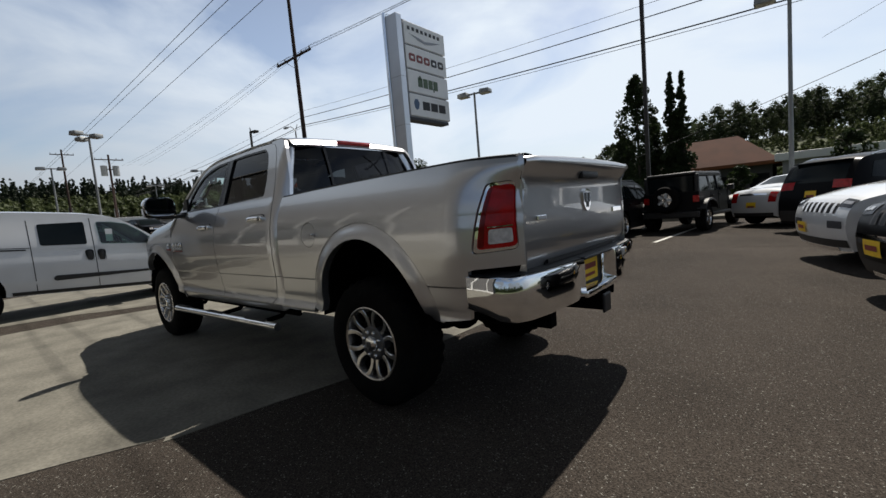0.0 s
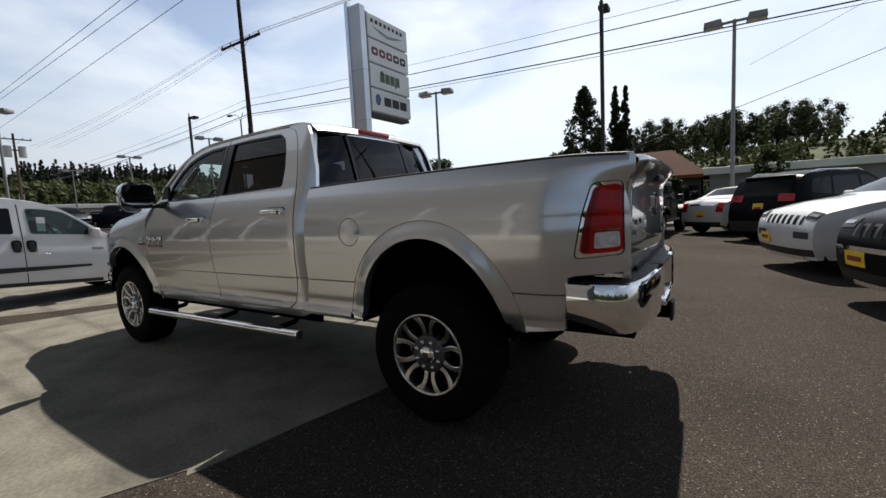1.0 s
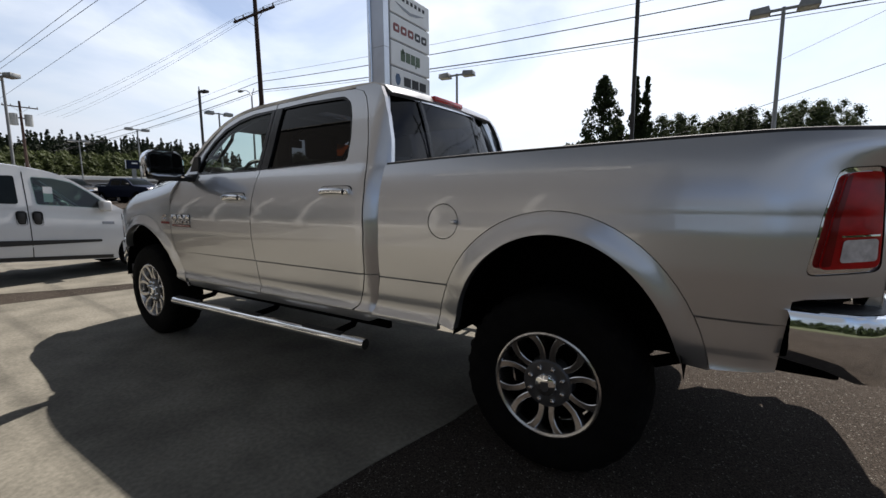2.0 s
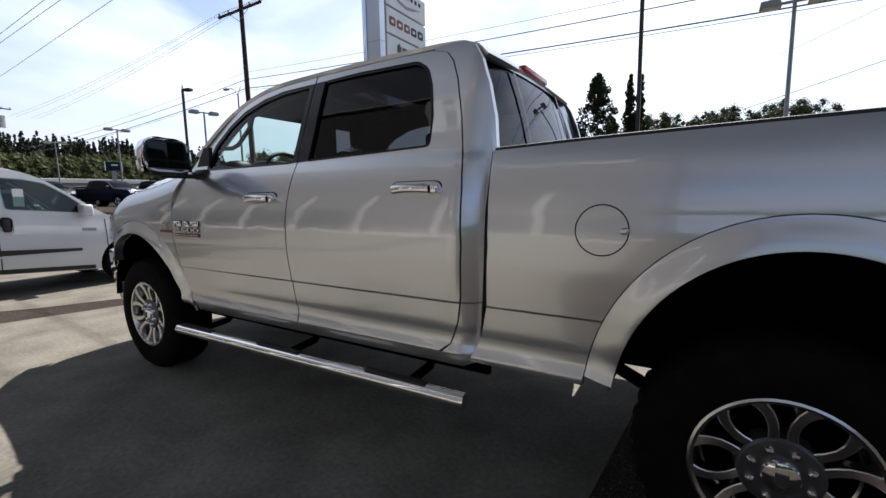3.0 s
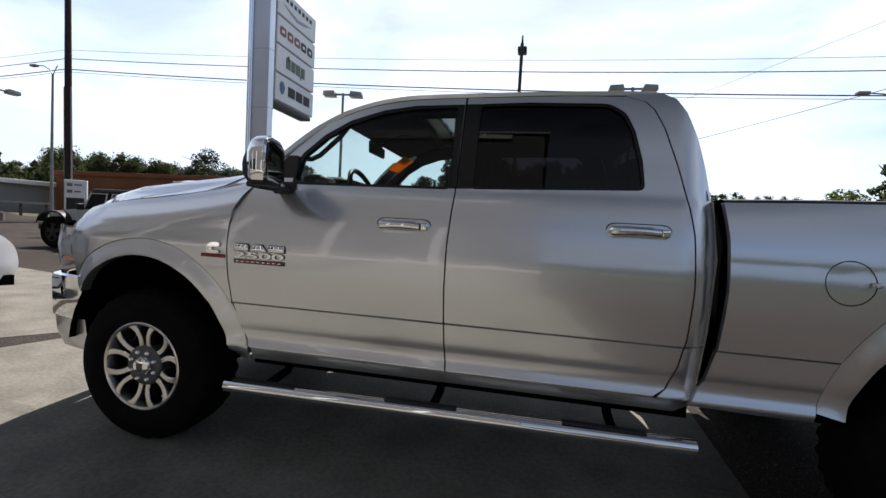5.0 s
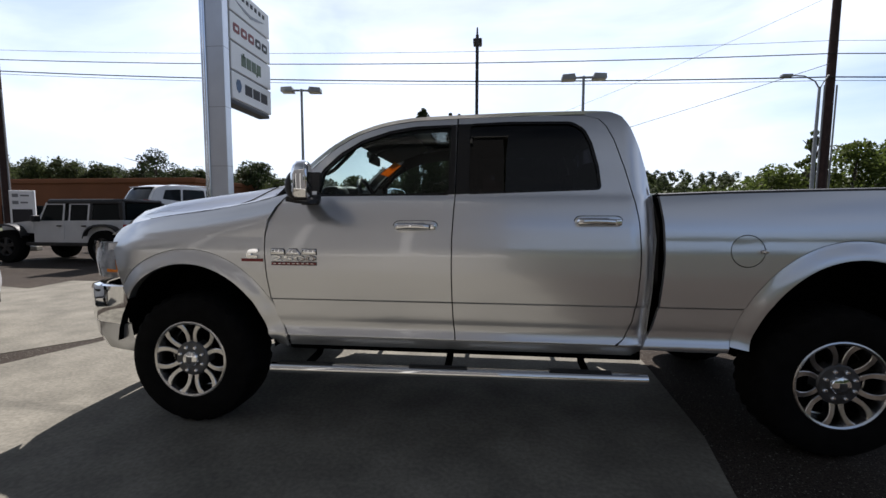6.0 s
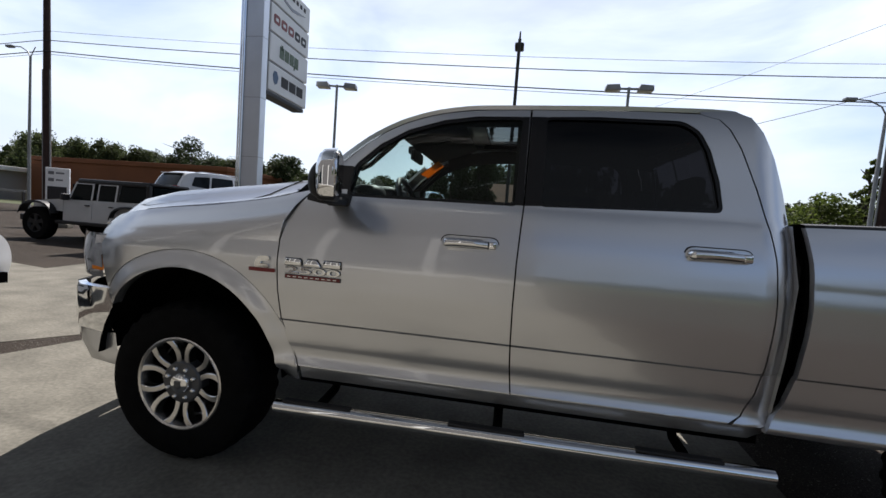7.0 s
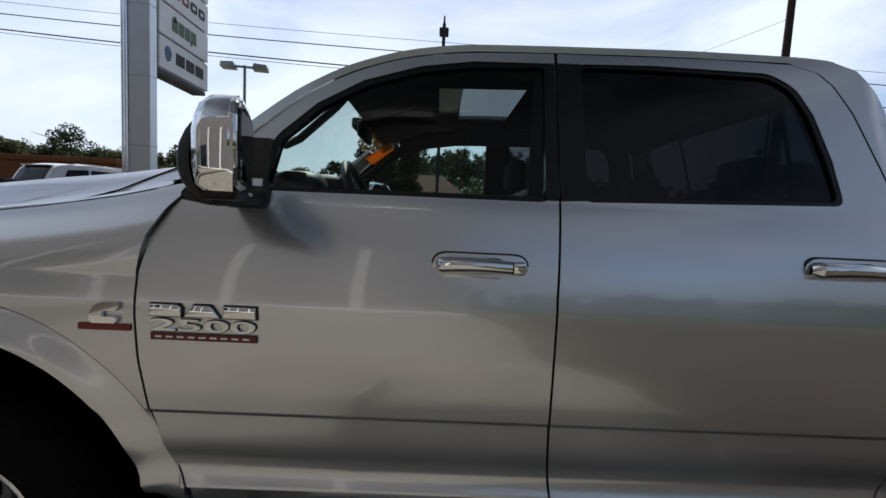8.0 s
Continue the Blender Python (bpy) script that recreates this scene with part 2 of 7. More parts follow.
M = dict(
    asphalt=material("asphalt", (0.046, 0.038, 0.0315), 0.92, vary=0.28, scale=0.6, bump=0.9, bump_scale=130, spots=0.6, spec=0.1, detail=6, specks=((0.20, 0.19, 0.17), 85.0, 0.68)),
    concrete=material("concrete", (0.162, 0.153, 0.128), 0.88, vary=0.31, scale=2.4, bump=0.25, bump_scale=38, spots=0.16, spec=0.2, detail=8),
    earth=material("earth", (0.062, 0.075, 0.030), 0.95, vary=0.4, scale=0.03, bump=0.3, bump_scale=4, spots=0.2),
    silver=paint("silver paint", (0.645, 0.655, 0.675), 0.88, 0.285, 0.15),
    white=paint("white paint", (0.55, 0.56, 0.575), 0.0, 0.35),
    black=paint("black paint", (0.006, 0.006, 0.007), 0.0, 0.3),
    charcoal=paint("charcoal paint", (0.009, 0.0095, 0.0105), 0.1, 0.4),
    navy=paint("navy paint", (0.015, 0.02, 0.04), 0.3, 0.35),
    chrome=material("chrome", (0.86, 0.87, 0.88), 0.05, 1.0, vary=0.03, scale=3, rough_vary=0.03),
    alloy=material("alloy", (0.62, 0.61, 0.60), 0.22, 1.0, vary=0.08, scale=12, rough_vary=0.06),
    alloy_dark=material("alloy pocket", (0.095, 0.098, 0.105), 0.4, 0.7, vary=0.15, scale=15),
    rubber=material("rubber", (0.006, 0.006, 0.006), 0.9, vary=0.3, scale=14, bump=0.3, bump_scale=120, spec=0.08),
    plastic=material("black plastic", (0.009, 0.009, 0.010), 0.55, vary=0.2, scale=20, bump=0.12, bump_scale=300),
    gloss_black=material("gloss black trim", (0.008, 0.008, 0.009), 0.25, vary=0.1, scale=8, spec=0.3),
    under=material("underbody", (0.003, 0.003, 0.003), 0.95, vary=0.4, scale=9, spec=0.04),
    seal=material("seam shadow", (0.006, 0.006, 0.006), 0.95, spec=0.05),
    cloth=material("dark cloth", (0.014, 0.014, 0.015), 0.92, vary=0.2, scale=20, bump=0.3, bump_scale=350),
    beige=material("headliner", (0.022, 0.021, 0.021), 0.95, vary=0.12, scale=10, bump=0.2, bump_scale=400),
    red_lens=material("red lens", (0.40, 0.005, 0.006), 0.2, coat=0.15, vary=0.35, scale=14, spec=0.25),
    red_dark=material("dark red lens", (0.16, 0.002, 0.003), 0.2, coat=0.15, vary=0.3, scale=20, spec=0.25),
    red_bright=material("bright red lens", (0.55, 0.015, 0.012), 0.2, coat=0.3, vary=0.35, scale=30),
    clear_lens=material("clear lens", (0.62, 0.60, 0.60), 0.16, coat=1.0, vary=0.35, scale=30),
    smoke_lens=material("smoked lens", (0.20, 0.20, 0.21), 0.15, coat=1.0, vary=0.5, scale=18),
    tag=foliage("orange card", (0.80, 0.33, 0.02), 0.12, 20, 0.0, 0.6),
    amber=material("amber lens", (0.75, 0.22, 0.02), 0.2, coat=1.0, vary=0.2, scale=30),
    yellow=material("yellow plate", (0.85, 0.55, 0.02), 0.5, vary=0.1, scale=15),
    ink=material("printed ink", (0.02, 0.02, 0.025), 0.6, vary=0.1, scale=20),
    ink_red=material("red ink", (0.22, 0.025, 0.025), 0.5, vary=0.1, scale=20),
    ink_green=material("green ink", (0.06, 0.11, 0.05), 0.5, vary=0.1, scale=20),
    ink_grey=material("grey ink", (0.20, 0.21, 0.23), 0.4, metal=0.4, vary=0.1, scale=20),
    ink_blue=material("blue ink", (0.05, 0.11, 0.22), 0.5, vary=0.2, scale=10),
    sign_face=material("white sign face", (0.84, 0.85, 0.86), 0.45, vary=0.05, scale=1.5),
    sign_metal=material("brushed sign metal", (0.86, 0.90, 0.96), 0.07, 0.95, vary=0.08, scale=1.2, rough_vary=0.08),
    sign_grey=material("grey sign panel", (0.62, 0.65, 0.70), 0.35, 0.6, vary=0.08, scale=1.0),
    galv=material("galvanised steel", (0.30, 0.31, 0.31), 0.55, 0.5, vary=0.15, scale=3, bump=0.05, bump_scale=80),
    bronze=material("dark bronze steel", (0.045, 0.042, 0.04), 0.55, 0.3, vary=0.2, scale=3),
    pole_wood=material("creosoted wood", (0.040, 0.022, 0.018), 0.9, vary=0.35, scale=5, bump=0.5, bump_scale=40),
    cable=material("cable", (0.02, 0.02, 0.022), 0.7),
    lens_white=material("lamp lens", (0.5, 0.48, 0.42), 0.3, vary=0.1, scale=6),
    bark=material("bark", (0.07, 0.055, 0.045), 0.95, vary=0.4, scale=8, bump=0.8, bump_scale=25),
    leaf=foliage("leaf", (0.082, 0.111, 0.025), 0.35, 0.5, 0.35, 0.45),
    scrub=foliage("sunlit scrub", (0.072, 0.092, 0.032), 0.45, 0.06, 0.16, 0.45),
    woods_mid=foliage("tall broadleaf foliage", (0.049, 0.066, 0.028), 0.4, 0.05, 0.35, 0.35),
    leaf_dark=foliage("dark leaf", (0.030, 0.046, 0.016), 0.35, 0.4, 0.35, 0.25),
    woods=foliage("wooded hill foliage", (0.056, 0.073, 0.027), 0.45, 0.04, 0.35, 0.4),
    woods_dark=foliage("conifer foliage", (0.020, 0.031, 0.016), 0.4, 0.05, 0.35, 0.2),
    terracotta_roof=material("brown clay roof", (0.10, 0.036, 0.019), 0.9, vary=0.2, scale=0.8, bump=0.4, bump_scale=12),
    taupe=material("taupe stucco", (0.083, 0.080, 0.078), 0.9, vary=0.10, scale=0.6, bump=0.3, bump_scale=90),
    cream=material("cream fascia", (0.52, 0.51, 0.48), 0.8, vary=0.08, scale=0.8, bump=0.1, bump_scale=60),
    terracotta=material("terracotta stucco", (0.20, 0.070, 0.028), 0.9, vary=0.15, scale=0.3, bump=0.2, bump_scale=30),
    grey_wall=material("grey metal siding", (0.25, 0.25, 0.26), 0.6, vary=0.12, scale=0.3),
    white_roof=material("pale metal roof", (0.80, 0.80, 0.77), 0.5, vary=0.10, scale=0.2),
    dark_glass=material("tinted glass", (0.006, 0.009, 0.010), 0.04, vary=0.2, scale=3, spec=0.12),
    line_paint=material("road paint", (0.60, 0.59, 0.55), 0.8, vary=0.25, scale=3, spots=0.3, bump_scale=90),
    glass_van=glass("green tinted glass", (0.42, 0.56, 0.52), 0.05),
    glass_clear=glass("clear glass", (0.80, 0.88, 0.86), 0.03),
    glass_front=glass("front tinted glass", (0.66, 0.76, 0.74), 0.022),
    glass_rear=glass("privacy glass", (0.080, 0.080, 0.090), 0.033),
    glass_roof=glass("dark roof glass", (0.22, 0.23, 0.23), 0.04),
    mirror=material("mirror glass", (0.22, 0.23, 0.25), 0.02, 1.0),
)


# ---- helpers ----
def part(name, bm, mat, parent=None, label="", smooth=None):
    """Links a bmesh as one mesh object; smooth: the angle under which edges are shaded round."""
    me = bpy.data.meshes.new(name)
    bmesh.ops.recalc_face_normals(bm, faces=bm.faces)
    if smooth is not None:
        lim = radians(smooth)
        for f in bm.faces:
            f.smooth = True
        for e in bm.edges:
            e.smooth = len(e.link_faces) == 2 and e.calc_face_angle(4) < lim
    bm.to_mesh(me)
    bm.free()
    me.materials.append(mat)
    ob = new(name, me)
    if parent is not None:
        ob.parent = parent
    return tagged(ob, label)


def thing(name, label, category, group="", kind="", at=(0, 0, 0), turn=0.0):
    ob = new(name)
    ob.empty_display_size = 0.2
    ob.matrix_world = pose(*at, 0, 0, turn)
    return tagged(ob, label, category, group, kind)


def box(bm, x0, x1, y0, y1, z0, z1, bevel=0.0, seg=2):
    m = Matrix.LocRotScale(((x0 + x1) / 2, (y0 + y1) / 2, (z0 + z1) / 2), None, (abs(x1 - x0), abs(y1 - y0), abs(z1 - z0)))
    r = bmesh.ops.create_cube(bm, size=1.0, matrix=m)
    if bevel:
        es = {e for v in r["verts"] for e in v.link_edges}
        bmesh.ops.bevel(bm, geom=list(es), offset=bevel, segments=seg, affect="EDGES", profile=0.5)
    return bm


def boxed(*a, **k):
    return box(bmesh.new(), *a, **k)


def tube(bm, pts, r, n=10, cap=True):
    """A round bar along points; r may be one radius or one for each point."""
    pts = [Vector(p) for p in pts]
    rs = r if isinstance(r, (list, tuple)) else [r] * len(pts)
    rings = []
    up = None
    for i, p in enumerate(pts):
        d = (pts[min(i + 1, len(pts) - 1)] - pts[max(i - 1, 0)]).normalized()
        if up is None:
            up = d.orthogonal().normalized()
        up = (up - d * up.dot(d)).normalized()
        side = d.cross(up)
        rings.append([bm.verts.new(p + rs[i] * (math.cos(2 * math.pi * k / n) * up + math.sin(2 * math.pi * k / n) * side)) for k in range(n)])
    for a, b in zip(rings, rings[1:]):
        for k in range(n):
            bm.faces.new((a[k], a[(k + 1) % n], b[(k + 1) % n], b[k]))
    if cap:
        bm.faces.new(rings[0][::-1])
        bm.faces.new(rings[-1])
    return bm


def lathe(bm, prof, n=32, centre=(0, 0, 0), close=False):
    """Turns (radius, y) points round the y axis."""
    c = Vector(centre)
    rings = []
    for k in range(n):
        a = 2 * math.pi * k / n
        rings.append([bm.verts.new(c + Vector((r * math.cos(a), y, r * math.sin(a)))) for r, y in prof])
    for k in range(n):
        a, b = rings[k], rings[(k + 1) % n]
        for i in range(len(prof) - (0 if close else 1)):
            j = (i + 1) % len(prof)
            bm.faces.new((a[i], a[j], b[j], b[i]))
    return bm


def prism(bm, poly, a, b, axis="y", bevel=0.0):
    """Extrudes a polygon of two coordinates along an axis from a to b."""
    def put(p, h):
        return {"x": (h, p[0], p[1]), "y": (p[0], h, p[1]), "z": (p[0], p[1], h)}[axis]
    lo = [bm.verts.new(put(p, a)) for p in poly]
    hi = [bm.verts.new(put(p, b)) for p in poly]
    n = len(poly)
    fs = [bm.faces.new(lo), bm.faces.new(hi[::-1])]
    for i in range(n):
        fs.append(bm.faces.new((lo[i], hi[i], hi[(i + 1) % n], lo[(i + 1) % n])))
    if bevel:
        es = {e for f in fs for e in f.edges}
        bmesh.ops.bevel(bm, geom=list(es), offset=bevel, segments=2, affect="EDGES", profile=0.5)
    return bm


def sheet(rows, close=False):
    """A grid of quads over rows of points."""
    bm = bmesh.new()
    vs = [[bm.verts.new(p) for p in row] for row in rows]
    for a, b in zip(vs, vs[1:]):
        for i in range(len(a) - 1):
            bm.faces.new((a[i], a[i + 1], b[i + 1], b[i]))
    return bm


def curve_at(table, x):
    """Smooth (monotone cubic) reading of a table of (x, value)."""
    if x <= table[0][0]:
        return table[0][1]
    if x >= table[-1][0]:
        return table[-1][1]
    i = max(k for k in range(len(table) - 1) if table[k][0] <= x)
    sl = [(b[1] - a[1]) / (b[0] - a[0]) for a, b in zip(table, table[1:])]

    def slope(k):
        if k == 0:
            return sl[0]
        if k == len(table) - 1:
            return sl[-1]
        return 0.0 if sl[k - 1] * sl[k] <= 0 else 2 * sl[k - 1] * sl[k] / (sl[k - 1] + sl[k])
    (x0, v0), (x1, v1) = table[i], table[i + 1]
    h, t = x1 - x0, (x - x0) / (x1 - x0)
    return ((1 + 2 * t) * (1 - t) ** 2 * v0 + t * (1 - t) ** 2 * h * slope(i)
            + t * t * (3 - 2 * t) * v1 + t * t * (t - 1) * h * slope(i + 1))


def smoothstep(a, b, x):
    t = min(1.0, max(0.0, (x - a) / (b - a)))
    return t * t * (3 - 2 * t)


def soften(poly, r, steps=4):
    """Rounds the corners of a polygon."""
    out = []
    n = len(poly)
    for i in range(n):
        p, a, b = (Vector((*poly[k % n], 0)) for k in (i, i - 1, i + 1))
        da, db = a - p, b - p
        ra, rb = min(r, da.length * 0.45), min(r, db.length * 0.45)
        if da.angle(db) > radians(165):
            out.append(tuple(p[:2]))
            continue
        p0, p1 = p + da.normalized() * ra, p + db.normalized() * rb
        for k in range(steps + 1):
            t = k / steps
            out.append(tuple(((1 - t) ** 2 * p0 + 2 * t * (1 - t) * p + t * t * p1)[:2]))
    return out


def side_panel(name, outer, holes, width, side, mat, parent, label="", step=0.07, levels=(), rim=0.03, lift=0.0):
    """A body panel: an outline in x and z with holes, laid on the surface y = side * width(x, z), with folded edges."""
    bm = bmesh.new()
    edges = []
    for loop in (outer, *holes):
        vs = [bm.verts.new((p[0], 0, p[1])) for p in loop]
        edges += [bm.edges.new((vs[i], vs[(i + 1) % len(vs)])) for i in range(len(vs))]
    bmesh.ops.triangle_fill(bm, use_beauty=True, use_dissolve=False, edges=edges)
    xs, zs = [p[0] for p in outer], [p[1] for p in outer]
    cuts = [((x, 0, 0), (1, 0, 0)) for x in np.arange(min(xs) + step, max(xs) - 1e-3, step)]
    cuts += [((0, 0, z), (0, 0, 1)) for z in sorted({round(float(v), 4) for v in np.arange(min(zs) + step / 2, max(zs) - 1e-3, step / 2)} | set(levels))]
    for co, no in cuts:
        bmesh.ops.bisect_plane(bm, geom=bm.verts[:] + bm.edges[:] + bm.faces[:], plane_co=co, plane_no=no, dist=1e-4)
    bmesh.ops.dissolve_degenerate(bm, dist=1e-5, edges=bm.edges)
    for v in bm.verts:
        v.co.y = side * (width(v.co.x, v.co.z) + lift)
    border = [e for e in bm.edges if len(e.link_faces) == 1]
    for f in bm.faces:
        f.normal_update()
        if f.normal.y * side < 0:
            f.normal_flip()
    surface = len(bm.faces)
    if rim:
        for e in border:
            quad = []
            for v in e.verts:
                a = bm.verts.new(v.co)
                b = bm.verts.new((v.co.x, v.co.y - side * rim, v.co.z))
                quad.append((a, b))
            bm.faces.new((quad[0][0], quad[1][0], quad[1][1], quad[0][1]))
    bm.faces.ensure_lookup_table()
    me = bpy.data.meshes.new(name)
    bm.to_mesh(me)
    bm.free()
    normals = [None] * len(me.loops)
    h = 0.002
    for poly in me.polygons:
        for li in poly.loop_indices:
            if poly.index < surface:
                poly.use_smooth = True
                c = me.vertices[me.loops[li].vertex_index].co
                wx = (width(c.x + h, c.z) - width(c.x - h, c.z)) / (2 * h)
                wz = (width(c.x, c.z + h) - width(c.x, c.z - h)) / (2 * h)
                normals[li] = Vector((-wx, side, -wz)).normalized()
            else:
                normals[li] = poly.normal.copy()
    me.normals_split_custom_set(normals)
    me.materials.append(mat)
    ob = new(name, me)
    ob.parent = parent
    return tagged(ob, label)


def bars(parent, name, spots, at, mat, axis="y", depth=0.006, side=-1):
    """Flat raised blocks in a plane: spots of (u0, u1, v0, v1)."""
    made = []
    for u0, u1, v0, v1 in spots:
        d0, d1 = sorted((at, at + side * depth))
        b = boxed(u0, u1, d0, d1, v0, v1, bevel=min(0.002, depth / 3)) if axis == "y" else boxed(d0, d1, u0, u1, v0, v1, bevel=min(0.002, depth / 3))
        made.append(part(name, b, mat, parent))
    return made


def lettering(name, text, x0, x1, z0, z1, at, side, depth, mat, parent, bevel=0.0, swell=0.0):
    """Raised characters on an upright face of the side y = side * at, fitted between x0 and x1, z0 and z1."""
    curve = bpy.data.curves.new(name, "FONT")
    curve.body, curve.extrude, curve.bevel_depth, curve.size = text, depth * 10, bevel * 10, 1.0
    curve.offset = swell
    holder = bpy.data.objects.new(name, curve)
    me = bpy.data.meshes.new_from_object(holder)
    bpy.data.objects.remove(holder)
    us, vs = [v.co.x for v in me.vertices], [v.co.y for v in me.vertices]
    ku, kv = (x1 - x0) / (max(us) - min(us)), (z1 - z0) / (max(vs) - min(vs))
    for v in me.vertices:
        u = (v.co.x - min(us)) * ku
        v.co = (x0 + u if side < 0 else x1 - u, side * (at + v.co.z / 10), z0 + (v.co.y - min(vs)) * kv)
    me.materials.clear()
    me.materials.append(mat)
    ob = new(name, me)
    ob.parent = parent
    return ob


# ---- ground ----
def hill_height(x, y):
    """Low hills that ring the lot; flat for the first 70 m."""
    r, az = math.hypot(x, y), math.degrees(math.atan2(x, y))
    rise = smoothstep(75, 190, r)
    west = smoothstep(-50, -66, az) * smoothstep(-150, -100, az)
    north = smoothstep(-24, -2, az) * smoothstep(60, 15, az)
    brow = smoothstep(-16, -4, az) * smoothstep(24, 12, az)
    roll = 0.5 + 0.5 * noise.noise((x * 0.008, y * 0.008, 3.0))
    return rise * (9.0 * west + 12.5 * north + 4.5 * brow + 2.5 * roll * smoothstep(200, 400, r)) - 0.03


def build_ground():
    rings = [0, 8, 20, 40, 60, 75, 90, 110, 130, 150, 175, 200, 260, 400, 800, 2500]
    bm = bmesh.new()
    n = 96
    grid = []
    for r in rings[1:]:
        grid.append([bm.verts.new((r * math.sin(2 * math.pi * k / n), r * math.cos(2 * math.pi * k / n),
                                   hill_height(r * math.sin(2 * math.pi * k / n), r * math.cos(2 * math.pi * k / n)))) for k in range(n)])
    c = bm.verts.new((0, 0, -0.03))
    for k in range(n):
        bm.faces.new((c, grid[0][(k + 1) % n], grid[0][k]))
        for a, b in zip(grid, grid[1:]):
            bm.faces.new((a[k], a[(k + 1) % n], b[(k + 1) % n], b[k]))
    ob = part("ground", bm, M["earth"], smooth=60)
    tagged(ob, "rough green and brown open ground around the car lot", "ground", kind="structure")


def flat_slab(name, poly, top, mat, label, thick=0.15, category="pavement"):
    bm = prism(bmesh.new(), poly, top - thick, top, "z")
    ob = part(name, bm, mat)
    return tagged(ob, label, category, kind="structure")


build_ground()
FAR_LEVEL = 0.85
bm = prism(bmesh.new(), [(-22.0, -0.02), (-26.0, 0.25), (-31.0, FAR_LEVEL), (-61.0, FAR_LEVEL), (-61.0, -0.1), (-22.0, -0.1)], -15.5, 17.2, "y")
tagged(part("pavement_far_lot", bm, M["asphalt"]), "asphalt of the far lot climbing gently to the west", "pavement", kind="structure")
flat_slab("pavement_lot", [(-62, -16), (30, -16), (30, 17.2), (-62, 17.2)], -0.005, M["asphalt"], "worn brown-grey asphalt of the dealer lot with coarse grain", 0.02)
flat_slab("road", [(-160, 19.0), (120, 19.0), (120, 29.0), (-160, 29.0)], -0.012, M["asphalt"], "asphalt street passing behind the car lot", 0.016, "road")
flat_slab("pavement_concrete_pad", [(2.55, -2.75), (2.74, -2.3), (2.93, -1.9), (2.98, -1.93), (3.08, -1.3), (3.2, -0.75), (3.3, 0.5), (3.35, 4.2), (-2.0, 4.2),
                                    (-2.2, 0.62), (-2.5, -0.25), (-2.85, -1.4), (-2.9, -2.3), (-2.8, -15.9), (2.3, -15.9), (2.4, -4.0)], 0.0, M["concrete"],
          "pale stained concrete pad under the silver truck", 0.1)
flat_slab("pavement_concrete_apron", [(-2.36, 0.68), (-2.05, 4.2), (-6.6, 4.35), (-6.45, 3.4), (-9.0, 3.9), (-9.2, -15.9), (-4.2, -15.9), (-3.9, -2.3), (-3.68, -1.25), (-3.27, -0.7), (-2.95, -0.05)], 0.0, M["concrete"],
          "pale concrete apron beneath the white van", 0.1)
flat_slab("pavement_kerb", [(-62, 17.3), (30, 17.3), (30, 18.9), (-62, 18.9)], 0.13, M["concrete"], "raised concrete kerb and walk beside the street", 0.2)
for x in (0.55, 3.05):
    flat_slab("trim_parking_line", [(x, 9.0), (x + 0.10, 9.0), (x + 0.35, 13.6), (x + 0.25, 13.6)], -0.001, M["line_paint"], "worn white parking line painted on asphalt", 0.003, "parking line")


# ---- the silver pickup ----
PROFILE = [(0.40, 0.86), (0.50, 0.900), (0.56, 0.935), (0.605, 0.9485), (0.622, 0.9420), (0.640, 0.9357), (0.660, 0.9325), (0.685, 0.9342), (0.725, 0.9420), (0.78, 0.950), (0.83, 0.956), (0.92, 0.967),
           (1.02, 0.975), (1.12, 0.975), (1.20, 0.966), (1.28, 0.950), (1.36, 0.925), (1.42, 0.900), (1.46, 0.880), (1.52, 0.858),
           (1.62, 0.822), (1.74, 0.782), (1.86, 0.738), (1.93, 0.708), (2.02, 0.66)]
FRONT_ARCH, REAR_ARCH = (0.03, 0.46, 0.53, 0.58, 0.63, 0.67), (3.81, 0.50, 0.51, 0.61, 0.61, 0.71)


def bulge(q):
    return 0.019 * smoothstep(0.0, 0.95, q) + 0.009 * min(q, 1.3)


def groove(z, at=0.829):
    return 0.0040 * smoothstep(at + 0.003, at - 0.003, z) * smoothstep(at - 0.14, at - 0.01, z)


def lower_width(x, z):
    return curve_at(PROFILE, z) - groove(z)


def cab_width(x, z):
    w = lower_width(x, z)
    if x > 2.66:
        w -= 0.085 * ((x - 2.66) / 0.16) ** 2.2
    if x < 1.2 and z > 1.45:
        w -= 0.05 * smoothstep(1.2, 0.5, x) * (z - 1.45) / 0.4
    return w


CROWN = [(-0.75, 1.20), (-0.62, 1.245), (-0.45, 1.285), (-0.2, 1.325), (0.1, 1.365), (0.4, 1.415), (0.66, 1.475)]


def fender_width(x, z):
    w = curve_at(PROFILE, min(z, 1.2)) - groove(z)
    top = curve_at(CROWN, x)
    k = max(0.0, (z - (top - 0.20)) / 0.20)
    w -= 0.105 * k ** 2.4
    if x < -0.25:
        w -= 0.30 * ((-0.25 - x) / 0.6) ** 1.9
    return w


def bed_width(x, z):
    w = lower_width(x, min(z, 1.60))
    if z > 1.20:
        w = lower_width(x, 1.20) - 0.10 * ((z - 1.20) / 0.28) ** 1.7
    if x > 4.48:
        w -= (0.185 - 0.095 * smoothstep(1.30, 1.45, z)) * ((x - 4.48) / 0.40) ** 1.9
    return w


def arch_points(arch, a0, a1, n, scale=0):
    cx, cz, a, b = arch[0], arch[1], arch[2 + 2 * scale], arch[3 + 2 * scale]
    return [(cx + a * math.cos(radians(a0 + (a1 - a0) * k / n)), cz + b * math.sin(radians(a0 + (a1 - a0) * k / n))) for k in range(n + 1)]


